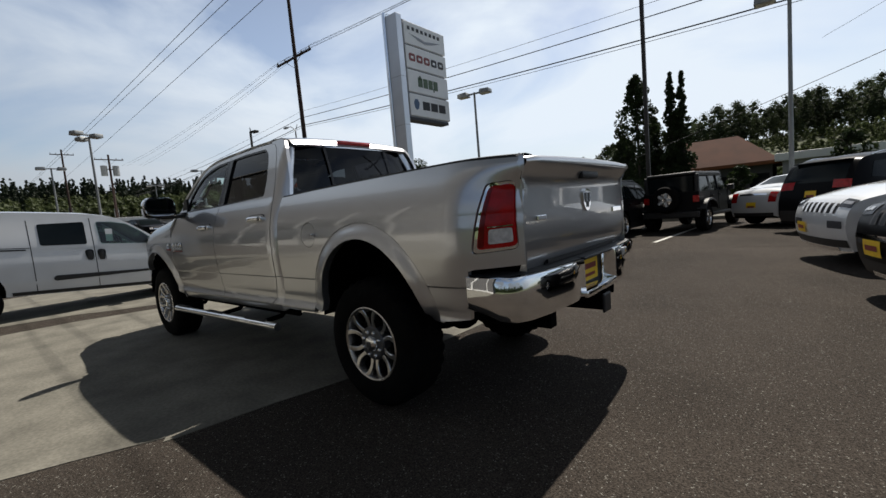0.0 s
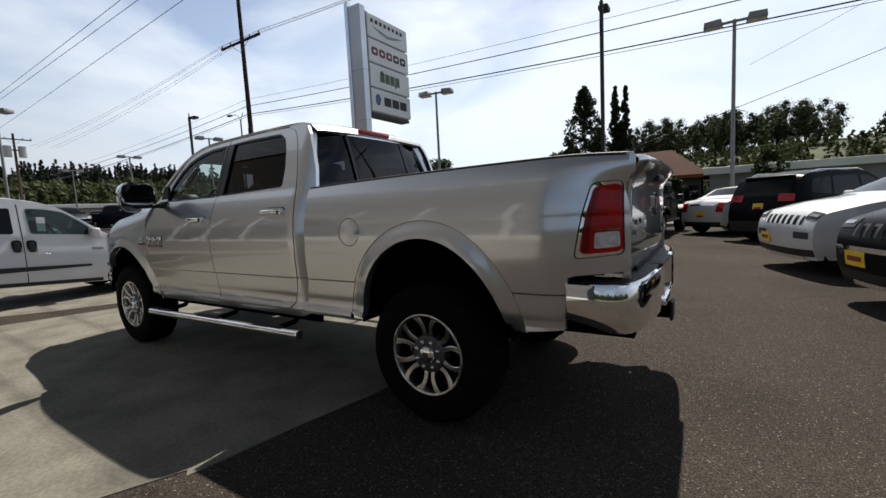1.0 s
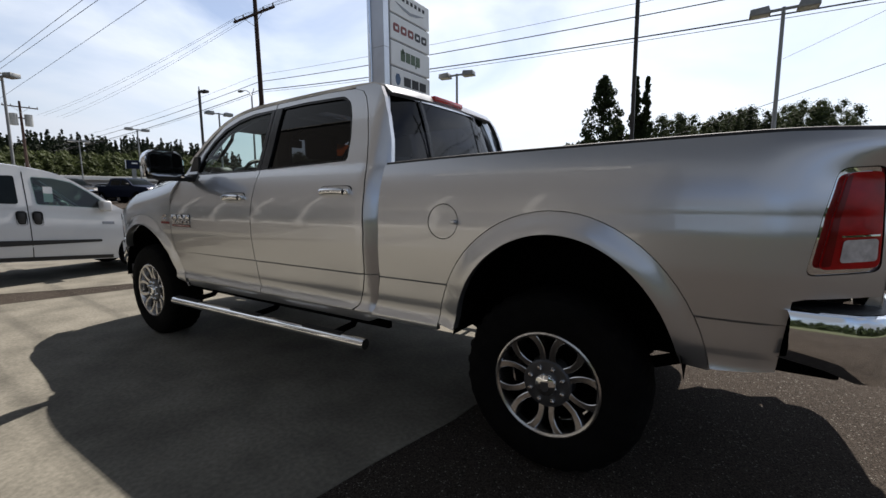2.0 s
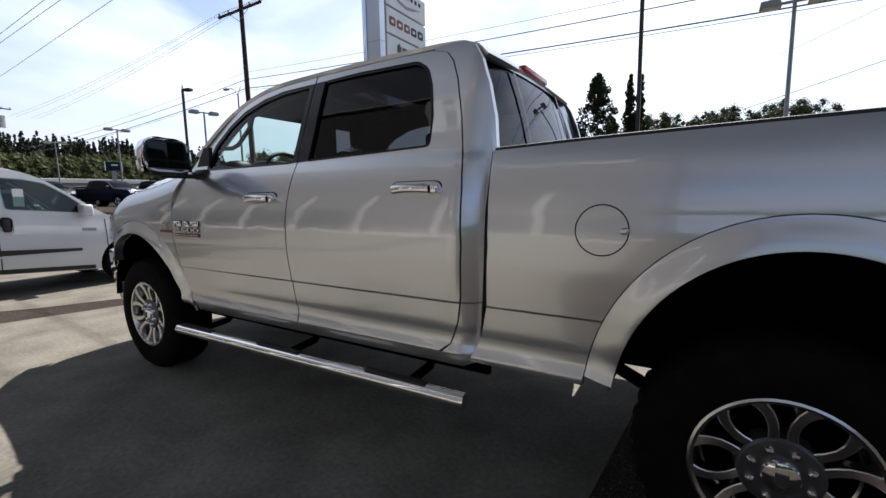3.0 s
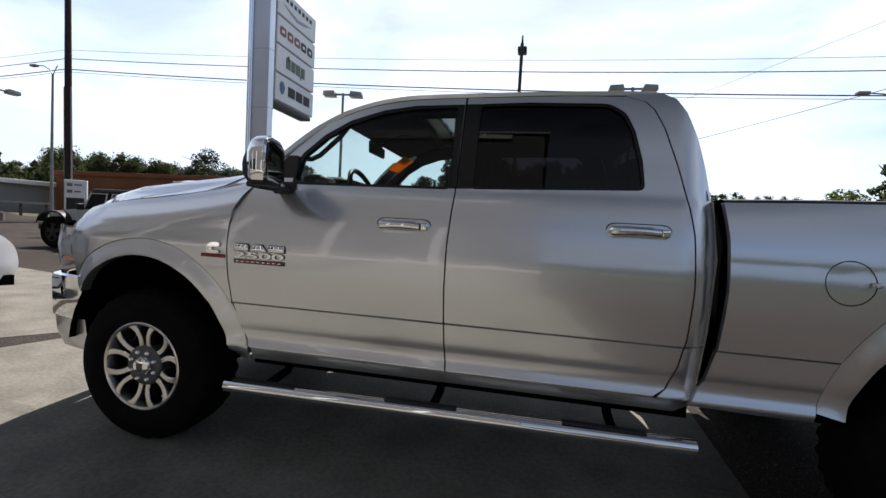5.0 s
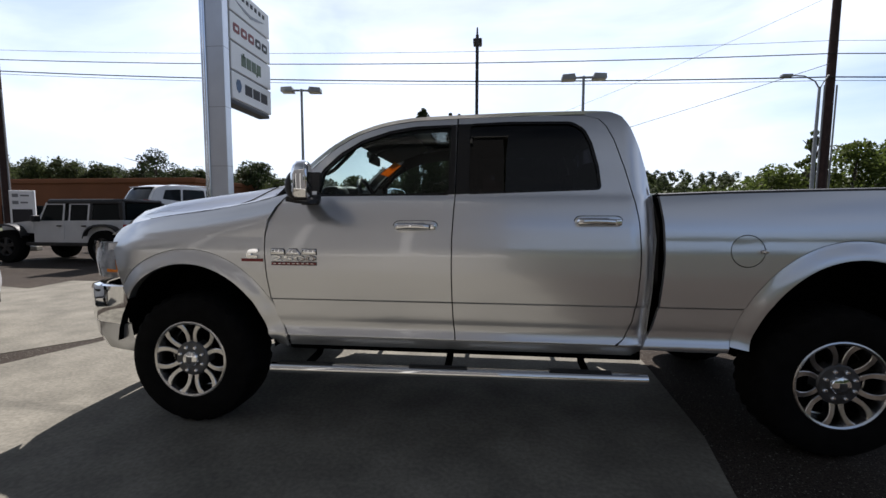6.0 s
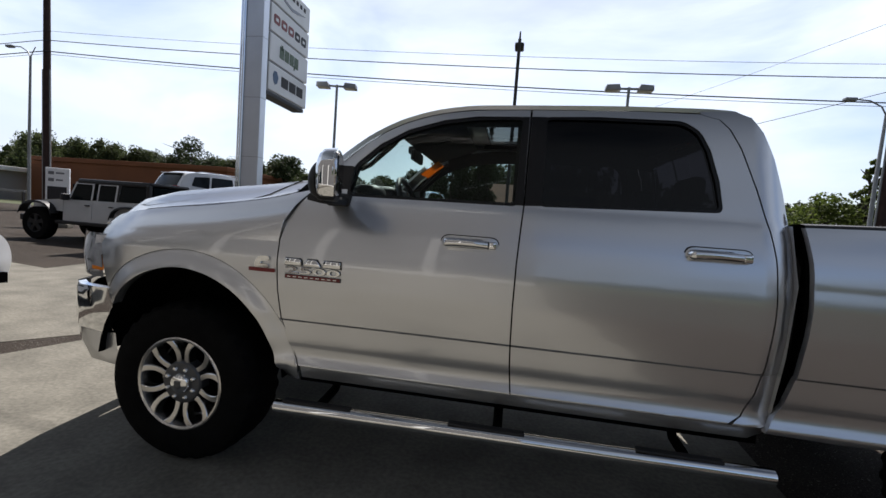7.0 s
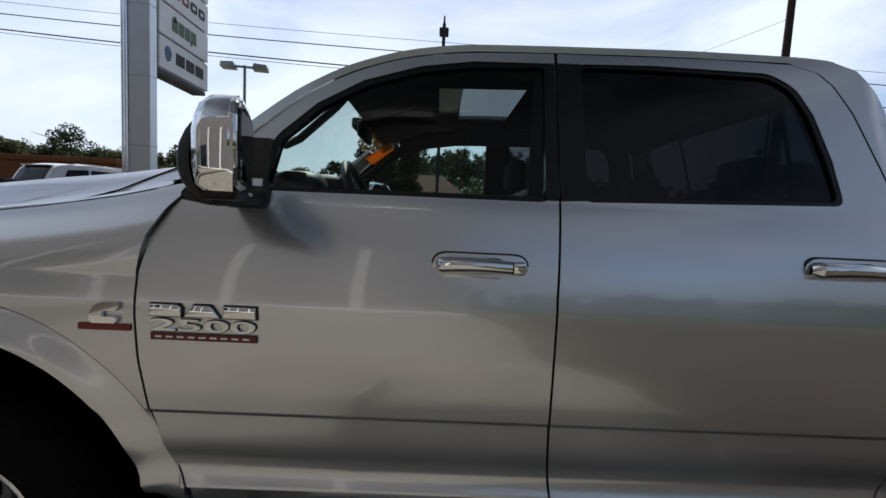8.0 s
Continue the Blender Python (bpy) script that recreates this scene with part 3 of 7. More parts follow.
FRONT_SEAM = [(0.660, 0.605), (0.600, 0.72), (0.565, 0.83), (0.548, 0.97), (0.540, 1.10), (0.542, 1.22), (0.560, 1.31), (0.600, 1.39), (0.660, 1.475)]
MID_SEAM = [(1.694, 0.605), (1.682, 0.72), (1.676, 0.83), (1.672, 1.0), (1.673, 1.2), (1.680, 1.36), (1.686, 1.46)]
REAR_SEAM = [(2.600, 0.605), (2.650, 0.64), (2.690, 0.74), (2.712, 0.86), (2.722, 1.07), (2.714, 1.30), (2.698, 1.42), (2.660, 1.60), (2.610, 1.78), (2.570, 1.87), (2.530, 1.915), (2.450, 1.940)]
ROOF_SEAM = [(0.700, 1.545), (0.80, 1.652), (0.93, 1.762), (1.08, 1.846), (1.26, 1.902), (1.43, 1.926), (1.690, 1.938)]
ROOF_SEAM = [(x, curve_at(ROOF_SEAM, x)) for x in [0.70 + 0.045 * k for k in range(22)] + [1.690]]
FRONT_GLASS = [(0.845, 1.465), (1.645, 1.470), (1.655, 1.884), (1.43, 1.872), (1.27, 1.846), (1.10, 1.790), (0.97, 1.712), (0.86, 1.605)]
REAR_GLASS = [(1.765, 1.472), (2.512, 1.495), (2.500, 1.62), (2.470, 1.76), (2.435, 1.845), (2.370, 1.888), (2.0, 1.894), (1.765, 1.890)]
GAP = 0.0035


def grow(poly, d):
    """Moves a counter-clockwise outline outwards."""
    out, n = [], len(poly)
    for i in range(n):
        a, p, b = (Vector((*poly[k % n], 0)) for k in (i - 1, i, i + 1))
        n1, n2 = (p - a).normalized(), (b - p).normalized()
        m = Vector((n1.y + n2.y, -n1.x - n2.x, 0)).normalized()
        out.append((p.x + m.x * d, p.y + m.y * d))
    return out


def truck_wheel(parent, x, y, side):
    """One wheel with its tyre, rim, spokes, hub and nuts; side: -1 faces the driver's side."""
    wheel = new("wheel")
    wheel.parent = parent
    wheel.location = (x, y, 0.42)
    bm = bmesh.new()
    s = side
    prof = [(0.238, 0.02), (0.262, 0.035), (0.300, 0.040), (0.360, 0.034), (0.395, 0.022), (0.412, -0.005), (0.420, -0.04), (0.421, -0.115), (0.420, -0.19), (0.412, -0.225), (0.360, -0.26), (0.262, -0.25), (0.238, -0.24)]
    n, rings = 120, []
    for k in range(n):
        a = 2 * math.pi * k / n
        ring = []
        for i, (r, h) in enumerate(prof):
            if 5 <= i <= 9:
                r += (0.006 if (k + 2 * i) % 4 < 2 else -0.006)
            ring.append(bm.verts.new((r * math.cos(a), s * h, r * math.sin(a))))
        rings.append(ring)
    for k in range(n):
        for i in range(len(prof) - 1):
            bm.faces.new((rings[k][i], rings[k][i + 1], rings[(k + 1) % n][i + 1], rings[(k + 1) % n][i]))
    part("tyre", bm, M["rubber"], wheel, "black all-terrain tyre with blocky tread", smooth=40)
    bm = bmesh.new()
    lathe(bm, [(r, s * h) for r, h in [(0.246, 0.020), (0.246, 0.030), (0.238, 0.033), (0.228, 0.028), (0.222, 0.010), (0.214, -0.03), (0.206, -0.18), (0.234, -0.22)]], 48)
    part("rim", bm, M["alloy"], wheel, "bright machined alloy rim", smooth=35)
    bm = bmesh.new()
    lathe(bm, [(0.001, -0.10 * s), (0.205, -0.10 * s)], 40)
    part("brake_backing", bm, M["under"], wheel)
    for k in range(12):
        pair, sgn = divmod(k, 2)
        sgn = 1 if sgn else -1
        base = 2 * math.pi * pair / 6 + math.pi / 2
        bm = bmesh.new()
        path = [(0.088, 0.024), (0.105, 0.023), (0.135, 0.023), (0.165, 0.028), (0.195, 0.041), (0.218, 0.057), (0.232, 0.070)]
        rows = []
        for i, (r, off) in enumerate(path):
            wd = (0.036, 0.032, 0.030, 0.030, 0.032, 0.036, 0.042)[i]
            u, t = Vector((math.cos(base), 0, math.sin(base))), Vector((-math.sin(base), 0, math.cos(base)))
            c = u * math.sqrt(r * r - off * off) + t * (sgn * off)
            t = (t - u * (sgn * (0.0, 0.0, 0.1, 0.3, 0.55, 0.75, 0.85)[i])).normalized()
            top = (0.000, 0.003, 0.008, 0.013, 0.019, 0.024, 0.027)[i]
            rows.append([c + t * (-wd * 0.62) + Vector((0, s * (top - 0.045), 0)), c + t * (-wd * 0.46) + Vector((0, s * (top - 0.003), 0)), c + t * (-wd * 0.36) + Vector((0, s * top, 0)),
                         c + t * (wd * 0.36) + Vector((0, s * top, 0)), c + t * (wd * 0.46) + Vector((0, s * (top - 0.003), 0)), c + t * (wd * 0.62) + Vector((0, s * (top - 0.045), 0))])
        bm.free()
        part("spoke", sheet(rows), M["alloy"], wheel, smooth=35)
    bm = bmesh.new()
    lathe(bm, [(r, s * h) for r, h in [(0.118, -0.05), (0.112, 0.002), (0.104, 0.010), (0.094, 0.011), (0.060, 0.011), (0.040, 0.009)]], 32)
    part("hub", bm, M["alloy_dark"], wheel, "grey alloy hub face", smooth=35)
    bm = bmesh.new()
    lathe(bm, [(r, s * h) for r, h in [(0.053, -0.01), (0.053, 0.022), (0.047, 0.031), (0.030, 0.037), (0.001, 0.039)]], 28)
    part("centre_cap", bm, M["chrome"], wheel, "chrome centre cap with raised emblem", smooth=35)
    bars(wheel, "cap_emblem", [(-0.017, 0.017, -0.017, 0.019), (-0.009, 0.009, -0.025, -0.017)], s * 0.037, M["alloy_dark"], "y", 0.006, s)
    for k in range(8):
        a = 2 * math.pi * (k + 0.5) / 8
        bm = bmesh.new()
        lathe(bm, [(0.0135, 0.0), (0.0135, 0.020 * s), (0.008, 0.028 * s), (0.001, 0.029 * s)], 10, (0.080 * math.cos(a), 0, 0.080 * math.sin(a)))
        part("wheel_nut", bm, M["chrome"], wheel, smooth=35)
    return wheel


def build_truck():
    truck = thing("pickup_truck", "silver four-door pickup truck with chrome bumpers, tow mirrors and side steps", "pickup truck")
    silver, chrome, blackp = M["silver"], M["chrome"], M["plastic"]
    levels = (0.615, 0.625, 0.635, 0.645, 0.655, 0.665, 0.675, 0.685, 0.70, 0.812, 0.822, 0.826, 0.829, 0.832, 0.836, 0.845)
    # fold a door's outline slightly inwards to leave the seams open
    back = lambda pts, d: [(x + d, z) for x, z in pts]  # noqa: E731
    for side in (-1, 1):
        # front fender
        fender = [(-0.466, 0.900), (-0.485, 0.96), (-0.51, 1.05), (-0.575, 1.165), (-0.62, 1.243)] + [(x, curve_at(CROWN, x)) for x in (-0.5, -0.35, -0.2, -0.05, 0.1, 0.25, 0.4, 0.53)]
        fender = fender[::-1] + []
        outline = back(FRONT_SEAM, -GAP)[:] + fender + arch_points(FRONT_ARCH, 141, 9, 26, 1)
        side_panel("front_fender", outline, [], fender_width, side, silver, truck, levels=levels, step=0.035)
        # front door with its window frame
        outline = back(FRONT_SEAM, GAP)[::-1] + [(x, z) for x, z in back(MID_SEAM, -GAP)]
        outline = outline + [(x - (0 if x < 1.6 else 0.006), z - GAP) for x, z in ROOF_SEAM[::-1]]
        hole = soften(grow(FRONT_GLASS, 0.020), 0.03)
        door = side_panel("front_door", outline, [hole], cab_width, side, silver, truck, levels=levels)
        side_panel("window_trim", soften(grow(FRONT_GLASS, 0.0235), 0.03), [soften(FRONT_GLASS, 0.03)], cab_width, side, M["gloss_black"], door, "black window surround", lift=-0.004, rim=0.02)
        side_panel("window_pane", soften(grow(FRONT_GLASS, 0.004), 0.03), [], cab_width, side, M["glass_front"], door, "lightly tinted side window", lift=-0.014, rim=0)
        # rear door
        outline = back(MID_SEAM, GAP)[::-1] + [(2.4, 0.605)] + [(x - GAP, z) for x, z in REAR_SEAM] + [(2.2, 1.945), (1.69 + GAP, 1.938 - GAP)]
        hole = soften(grow(REAR_GLASS, 0.016), 0.03)
        door2 = side_panel("rear_door", outline, [hole], cab_width, side, silver, truck, levels=levels)
        side_panel("window_trim", soften(grow(REAR_GLASS, 0.0195), 0.03), [soften(REAR_GLASS, 0.03)], cab_width, side, M["gloss_black"], door2, "black window surround", lift=-0.004, rim=0.02)
        side_panel("window_pane", soften(grow(REAR_GLASS, 0.004), 0.03), [], cab_width, side, M["glass_rear"], door2, "dark privacy glass", lift=-0.014, rim=0)
        for glass_line, host in ((FRONT_GLASS, door), (REAR_GLASS, door2)):
            side_panel("frame_lining", soften(grow(glass_line, 0.045), 0.04), [soften(grow(glass_line, -0.004), 0.03)], cab_width, side, M["cloth"], host, "dark cloth lining", lift=-0.036, rim=0)
        # black pillar covers
        side_panel("pillar_cover", [(1.645, 1.462), (1.686 - GAP, 1.462), (1.689 - GAP - 0.003, 1.897), (1.650, 1.897)], [], cab_width, side, M["gloss_black"], door, "black pillar cover", lift=0.003, rim=0.012)
        side_panel("pillar_cover", [(1.686 + GAP, 1.462), (1.766, 1.466), (1.766, 1.900), (1.69 + GAP, 1.899)], [], cab_width, side, M["gloss_black"], door2, "black pillar cover", lift=0.003, rim=0.012)
        # cab corner behind the rear door
        outline = [(2.615, 0.605)] + [(x + GAP, z) for x, z in REAR_SEAM[1:]] + [(2.45, 1.956), (2.60, 1.958), (2.665, 1.93), (2.71, 1.86), (2.755, 1.74), (2.79, 1.60), (2.812, 1.45), (2.816, 1.20), (2.806, 0.90), (2.775, 0.60)]
        side_panel("cab_corner", outline[::-1], [], cab_width, side, silver, truck, levels=levels)
        # sill below the doors
        side_panel("sill", [(0.665, 0.535), (2.70, 0.540), (2.775, 0.57), (2.775, 0.598), (0.665, 0.598)], [], cab_width, side, silver, truck, lift=-0.012, step=0.2)
        # side of the bed with round fuel door and lamp opening
        lamp_hole = soften([(4.650, 1.002), (4.858, 1.018), (4.850, 1.362), (4.722, 1.355), (4.684, 1.20)], 0.03)
        fuel = [(3.263 + 0.088 * math.cos(2 * math.pi * k / 36), 1.149 + 0.088 * math.sin(2 * math.pi * k / 36)) for k in range(36)]
        outline = [(2.745, 0.585), (3.0, 0.578), (3.205, 0.580)] + arch_points(REAR_ARCH, 172, 11, 30, 1) + [(4.43, 0.635), (4.60, 0.655), (4.612, 0.78), (4.625, 0.915), (4.66, 0.925), (4.872, 0.935), (4.880, 1.2), (4.880, 1.470)]
        outline += [(4.6, 1.481), (4.2, 1.478), (3.7, 1.470), (3.2, 1.459), (2.832, 1.446), (2.842, 1.30), (2.846, 1.08), (2.832, 0.84), (2.80, 0.70)]
        bed = side_panel("bed_side", outline, [lamp_hole] + ([fuel] if side < 0 else []), bed_width, side, silver, truck, levels=levels, step=0.035)
        if side < 0:
            cap = [(3.263 + 0.0835 * math.cos(2 * math.pi * k / 36), 1.149 + 0.0835 * math.sin(2 * math.pi * k / 36)) for k in range(36)]
            fd = side_panel("fuel_door", cap, [], bed_width, side, silver, bed, lift=-0.001, rim=0.02)
            part("finger_notch", boxed(3.325, 3.352, -1.004, -0.975, 1.138, 1.160, bevel=0.008), silver, fd)
        # wheel arch flares
        for arch, width, a0, a1 in ((FRONT_ARCH, fender_width, 8, 141), (REAR_ARCH, bed_width, 13, 169)):
            rows = []
            for k in range(49):
                th = a0 + (a1 - a0) * k / 48
                c, sn = math.cos(radians(th)), math.sin(radians(th))
                r_in, r_out = 1 / math.hypot(c / arch[2], sn / arch[3]), 1 / math.hypot(c / arch[4], sn / arch[5])
                row = []
                tuck = smoothstep(9, 0, th - a0) ** 2
                fade = 0.25 + 0.75 * smoothstep(0, 22, th - a0) * (1.0 if arch is FRONT_ARCH else smoothstep(-4, 30, a1 - th))
                for q in (-0.02, 0.0, 0.04, 0.10, 0.18, 0.26, 0.36, 0.5, 0.7, 0.88, 1.0):
                    r = r_out + (r_in - r_out) * q
                    x, z = arch[0] + r * c, arch[1] + r * sn
                    row.append((x, side * (width(x, max(z, 0.60)) - 0.05 * tuck * (0.4 + q) + (bulge(q) * fade - 0.002 if q > 0 else -0.012)), z - 0.02 * tuck * (1 - q)))
                x, z = arch[0] + (r_in + 0.004) * c, arch[1] + (r_in + 0.004) * sn
                row += [(arch[0] + (r_in - 0.002) * c, row[-1][1] - side * 0.008, arch[1] + (r_in - 0.002) * sn), (x, row[-1][1] - side * 0.06, z)]
                rows.append(row)
            part("arch_flare", sheet(rows), silver, truck, "silver wheel arch flare", smooth=50)
        # tail lamp
        lens = soften(grow([(4.650, 1.002), (4.858, 1.018), (4.850, 1.362), (4.722, 1.355), (4.684, 1.20)], -0.004), 0.03)
        tl = side_panel("tail_lamp", lens, [], bed_width, side, M["chrome"], truck, "chrome tail lamp bezel", step=0.03, lift=-0.012)
        inner = soften([(4.682, 1.026), (4.850, 1.034), (4.843, 1.344), (4.741, 1.338), (4.708, 1.19)], 0.025)
        clear = soften([(4.738, 1.050), (4.840, 1.056), (4.838, 1.128), (4.744, 1.124)], 0.012)
        side_panel("red_lens", inner, [], bed_width, side, M["red_lens"], tl, "deep red tail lamp lens", step=0.03, lift=0.006)
        side_panel("lamp_band", soften([(4.690, 1.036), (4.716, 1.037), (4.730, 1.19), (4.758, 1.332), (4.744, 1.331), (4.712, 1.19)], 0.008), [], bed_width, side, M["red_dark"], tl, "dark red outer band", step=0.03, lift=0.009, rim=0.01)
        side_panel("lens_rib", [(4.738, 1.132), (4.842, 1.136), (4.842, 1.142), (4.738, 1.138)], [], bed_width, side, M["chrome"], tl, step=0.03, lift=0.008, rim=0.004)
        side_panel("reversing_lens", clear, [], bed_width, side, M["clear_lens"], tl, "clear reversing lamp lens", step=0.03, lift=0.010, rim=0.01)
        # dark inner shells behind the seams
        side_panel("door_shell", [(0.52, 0.57), (2.80, 0.57), (2.80, 1.46), (0.56, 1.46)], [], cab_width, side, M["seal"], truck, lift=-0.045, step=0.15, rim=0)
        side_panel("bed_shell", [(2.84, 0.62), (3.2, 0.62), (3.2, 1.26), (4.3, 1.26), (4.6, 0.9), (4.86, 0.94), (4.86, 1.45), (2.84, 1.44)], [], bed_width, side, M["under"], truck, lift=-0.05, step=0.15, rim=0)
        # handles
        for x0, z0, dparent in ((1.335, 1.262, door), (2.368, 1.292, door2)):
            w = lower_width(x0 + 0.11, z0 + 0.02)
            oval = lambda u0, u1, v0, v1, r: soften([(x0 + u0, z0 + v0), (x0 + u1, z0 + v0), (x0 + u1, z0 + v1), (x0 + u0, z0 + v1)], r, 6)  # noqa: E731
            gasket = part("door_handle", prism(bmesh.new(), oval(-0.010, 0.258, -0.042, 0.046, 0.044), side * (w - 0.016), side * (w + 0.0015), "y", bevel=0.001), M["plastic"], dparent, "chrome pull handle in a moulded dish", smooth=40)
            part("handle_dish", prism(bmesh.new(), oval(-0.006, 0.254, -0.038, 0.042, 0.042), side * (w - 0.012), side * (w + 0.005), "y", bevel=0.003), M["silver"], gasket, smooth=40)
            # black insert stands in for the shade inside the silver dish
            part("handle_recess", prism(bmesh.new(), oval(0.006, 0.196, -0.029, 0.033, 0.030), side * (w - 0.008), side * (w + 0.007), "y", bevel=0.001), M["plastic"], gasket)
            part("recess_lip", prism(bmesh.new(), oval(0.024, 0.180, -0.027, -0.015, 0.010), side * (w + 0.005), side * (w + 0.010), "y", bevel=0.002), M["silver"], gasket, smooth=40)
            rows = []
            for k in range(25):
                t = k / 24
                u = 0.002 + 0.206 * t
                end = min(1.0, (min(t, 1.12 - t) / 0.07)) ** 0.5
                zc = z0 + 0.009 + 0.004 * math.sin(math.pi * t)
                half = (0.0225 - 0.004 * t) * (0.55 + 0.45 * end)
                out = (0.030 + 0.008 * math.sin(math.pi * t)) * (0.35 + 0.65 * end)
                rows.append([(x0 + u, side * (w + 0.008 + out * max(0.0, math.cos(radians(a))) ** 0.45), zc + half * math.sin(radians(a)))
                             for a in (-90, -84, -74, -58, -36, -12, 12, 36, 58, 74, 84, 90)])
            part("grip", sheet(rows), chrome, gasket, "chrome grip", smooth=60)
            part("grip_joint", boxed(x0 + 0.2065, x0 + 0.2095, side * w, side * (w + 0.031), z0 - 0.008, z0 + 0.026), M["gloss_black"], gasket)
            part("lock_cover", boxed(x0 + 0.208, x0 + 0.246, side * w, side * (w + 0.030), z0 - 0.009, z0 + 0.027, bevel=0.008, seg=3), chrome, gasket, "chrome lock cover", smooth=50)
        # badges as plain raised blocks
        w = lower_width(0.72, 1.08) + 0.001
        x0, z1 = 0.585, 1.136
        plaque = new("door_badge")
        plaque.parent = door
        plaque["label"] = "chrome model badge over a dark red strip"
        marks = [[(0.002, 0.0), (0.076, 0.0), (0.084, 0.010), (0.084, 0.033), (0.0, 0.033)],
                 [(0.116, 0.0), (0.160, 0.0), (0.186, 0.033), (0.090, 0.033)],
                 [(0.196, 0.0), (0.280, 0.0), (0.282, 0.033), (0.192, 0.033)]]
        # black outlines round blocks and number colour in the shade of their edges
        for mark in marks:
            outline = [(x0 + u, z1 - v) for u, v in mark]
            part("badge_base", prism(bmesh.new(), grow(outline[::-1], 0.0035), side * w, side * (w + 0.004), "y"), M["gloss_black"], plaque)
            part("badge_block", prism(bmesh.new(), outline, side * w, side * (w + 0.011), "y", bevel=0.003), chrome, plaque, smooth=60)
        lettering("badge_base", "2500", x0, x0 + 0.282, z1 - 0.0735, z1 - 0.0375, w + 0.001, side, 0.002, M["gloss_black"], plaque, 0.0, 0.03)
        lettering("badge_number", "2500", x0 + 0.002, x0 + 0.280, z1 - 0.072, z1 - 0.039, w + 0.002, side, 0.004, chrome, plaque, 0.002)
        bars(plaque, "badge_strip", [(x0, x0 + 0.284, z1 - 0.098, z1 - 0.077)], side * w, M["alloy_dark"], "y", 0.004, side)
        bars(plaque, "badge_strip", [(x0 + 0.004, x0 + 0.280, z1 - 0.095, z1 - 0.080)], side * (w + 0.004), M["ink_red"], "y", 0.002, side)
        bars(plaque, "strip_bar", [(x0 + 0.014 + 0.029 * k, x0 + 0.033 + 0.029 * k, z1 - 0.0905, z1 - 0.0845) for k in range(9)], side * (w + 0.006), M["alloy"], "y", 0.002, side)
        wf = fender_width(0.44, 1.10) + 0.001
        small = new("fender_badge")
        small.parent = truck
        small["label"] = "small chrome badge over a dark red strip"
        hook = soften([(0.428, 1.078), (0.428, 1.104), (0.440, 1.126), (0.464, 1.136), (0.504, 1.136), (0.504, 1.114), (0.470, 1.112), (0.454, 1.102), (0.456, 1.096), (0.500, 1.096), (0.500, 1.078)], 0.006)
        part("badge_block", prism(bmesh.new(), hook, side * wf, side * (wf + 0.010), "y", bevel=0.003), chrome, small, smooth=60)
        bars(small, "badge_strip", [(0.394, 0.532, 1.058, 1.076)], side * wf, M["ink_red"], "y", 0.005, side)
        # tow mirror
        mir = new("tow_mirror")
        mir.parent = truck
        mir["label"] = "large chrome-capped tow mirror on a black arm"
        yy = lambda v: side * v  # noqa: E731
        rows = []
        for z, k in ((1.430, 0.72), (1.440, 0.90), (1.475, 0.99), (1.54, 1.0), (1.562, 0.96), (1.590, 0.86), (1.610, 0.66), (1.620, 0.40), (1.623, 0.15)):
            front = [(0.838, 0.972), (0.760, 0.980), (0.732, 1.03), (0.730, 1.12), (0.734, 1.19), (0.746, 1.228), (0.768, 1.242), (0.838, 1.252)]
            rows.append([(0.838 - (0.838 - x) * k, yy(1.11 + (w - 1.11) * (0.15 + 0.85 * k if z > 1.55 else 0.9 + 0.1 * k)), z) for x, w in front])
        bm = sheet(rows)
        part("mirror_cap", bm, chrome, mir, "chrome mirror cap", smooth=60)
        part("mirror_base_cover", boxed(0.745, 0.840, yy(0.985), yy(1.20), 1.415, 1.447, bevel=0.014, seg=3), blackp, mir, smooth=50)
        part("mirror_frame", prism(bmesh.new(), soften([(yy(0.972), 1.434), (yy(1.25), 1.434), (yy(1.252), 1.612), (yy(0.985), 1.622)], 0.075), 0.826, 0.847, "x", bevel=0.005), chrome, mir, smooth=40)
        part("mirror_bezel", prism(bmesh.new(), soften([(yy(0.984), 1.446), (yy(1.240), 1.446), (yy(1.240), 1.602), (yy(0.994), 1.610)], 0.065), 0.840, 0.851, "x"), M["gloss_black"], mir)
        rows = []
        for z, k in ((1.424, 0.88), (1.432, 1.06), (1.447, 1.20), (1.470, 1.29), (1.495, 1.31), (1.520, 1.26), (1.540, 1.16), (1.553, 1.05), (1.562, 0.92)):
            front = [(0.790, 0.972), (0.755, 0.976), (0.730, 1.03), (0.726, 1.10), (0.730, 1.17), (0.742, 1.205), (0.760, 1.212)]
            rows.append([(0.838 - (0.838 - x) * k, yy(w), z) for x, w in front])
        part("mirror_shell", sheet(rows), blackp, mir, "black lower mirror shell", smooth=60)
        part("mirror_glass", prism(bmesh.new(), soften([(yy(0.996), 1.504), (yy(1.228), 1.504), (yy(1.228), 1.592), (yy(1.004), 1.600)], 0.03), 0.848, 0.854, "x"), M["mirror"], mir, "mirror glass")
        part("spotter_glass", boxed(0.848, 0.855, yy(0.994), yy(1.230), 1.450, 1.490, bevel=0.003), M["mirror"], mir, "small wide-angle mirror")
        bm = bmesh.new()
        prism(bm, soften([(0.765, 1.415), (0.85, 1.40), (0.86, 1.435), (0.79, 1.450)], 0.015), yy(0.86), yy(1.16), "y", bevel=0.008)
        part("mirror_arm", bm, blackp, mir, "black mirror arm", smooth=40)
        part("mirror_foot", boxed(0.745, 0.865, yy(0.855), yy(0.915), 1.395, 1.462, bevel=0.015), blackp, mir, smooth=40)
        bm = bmesh.new()
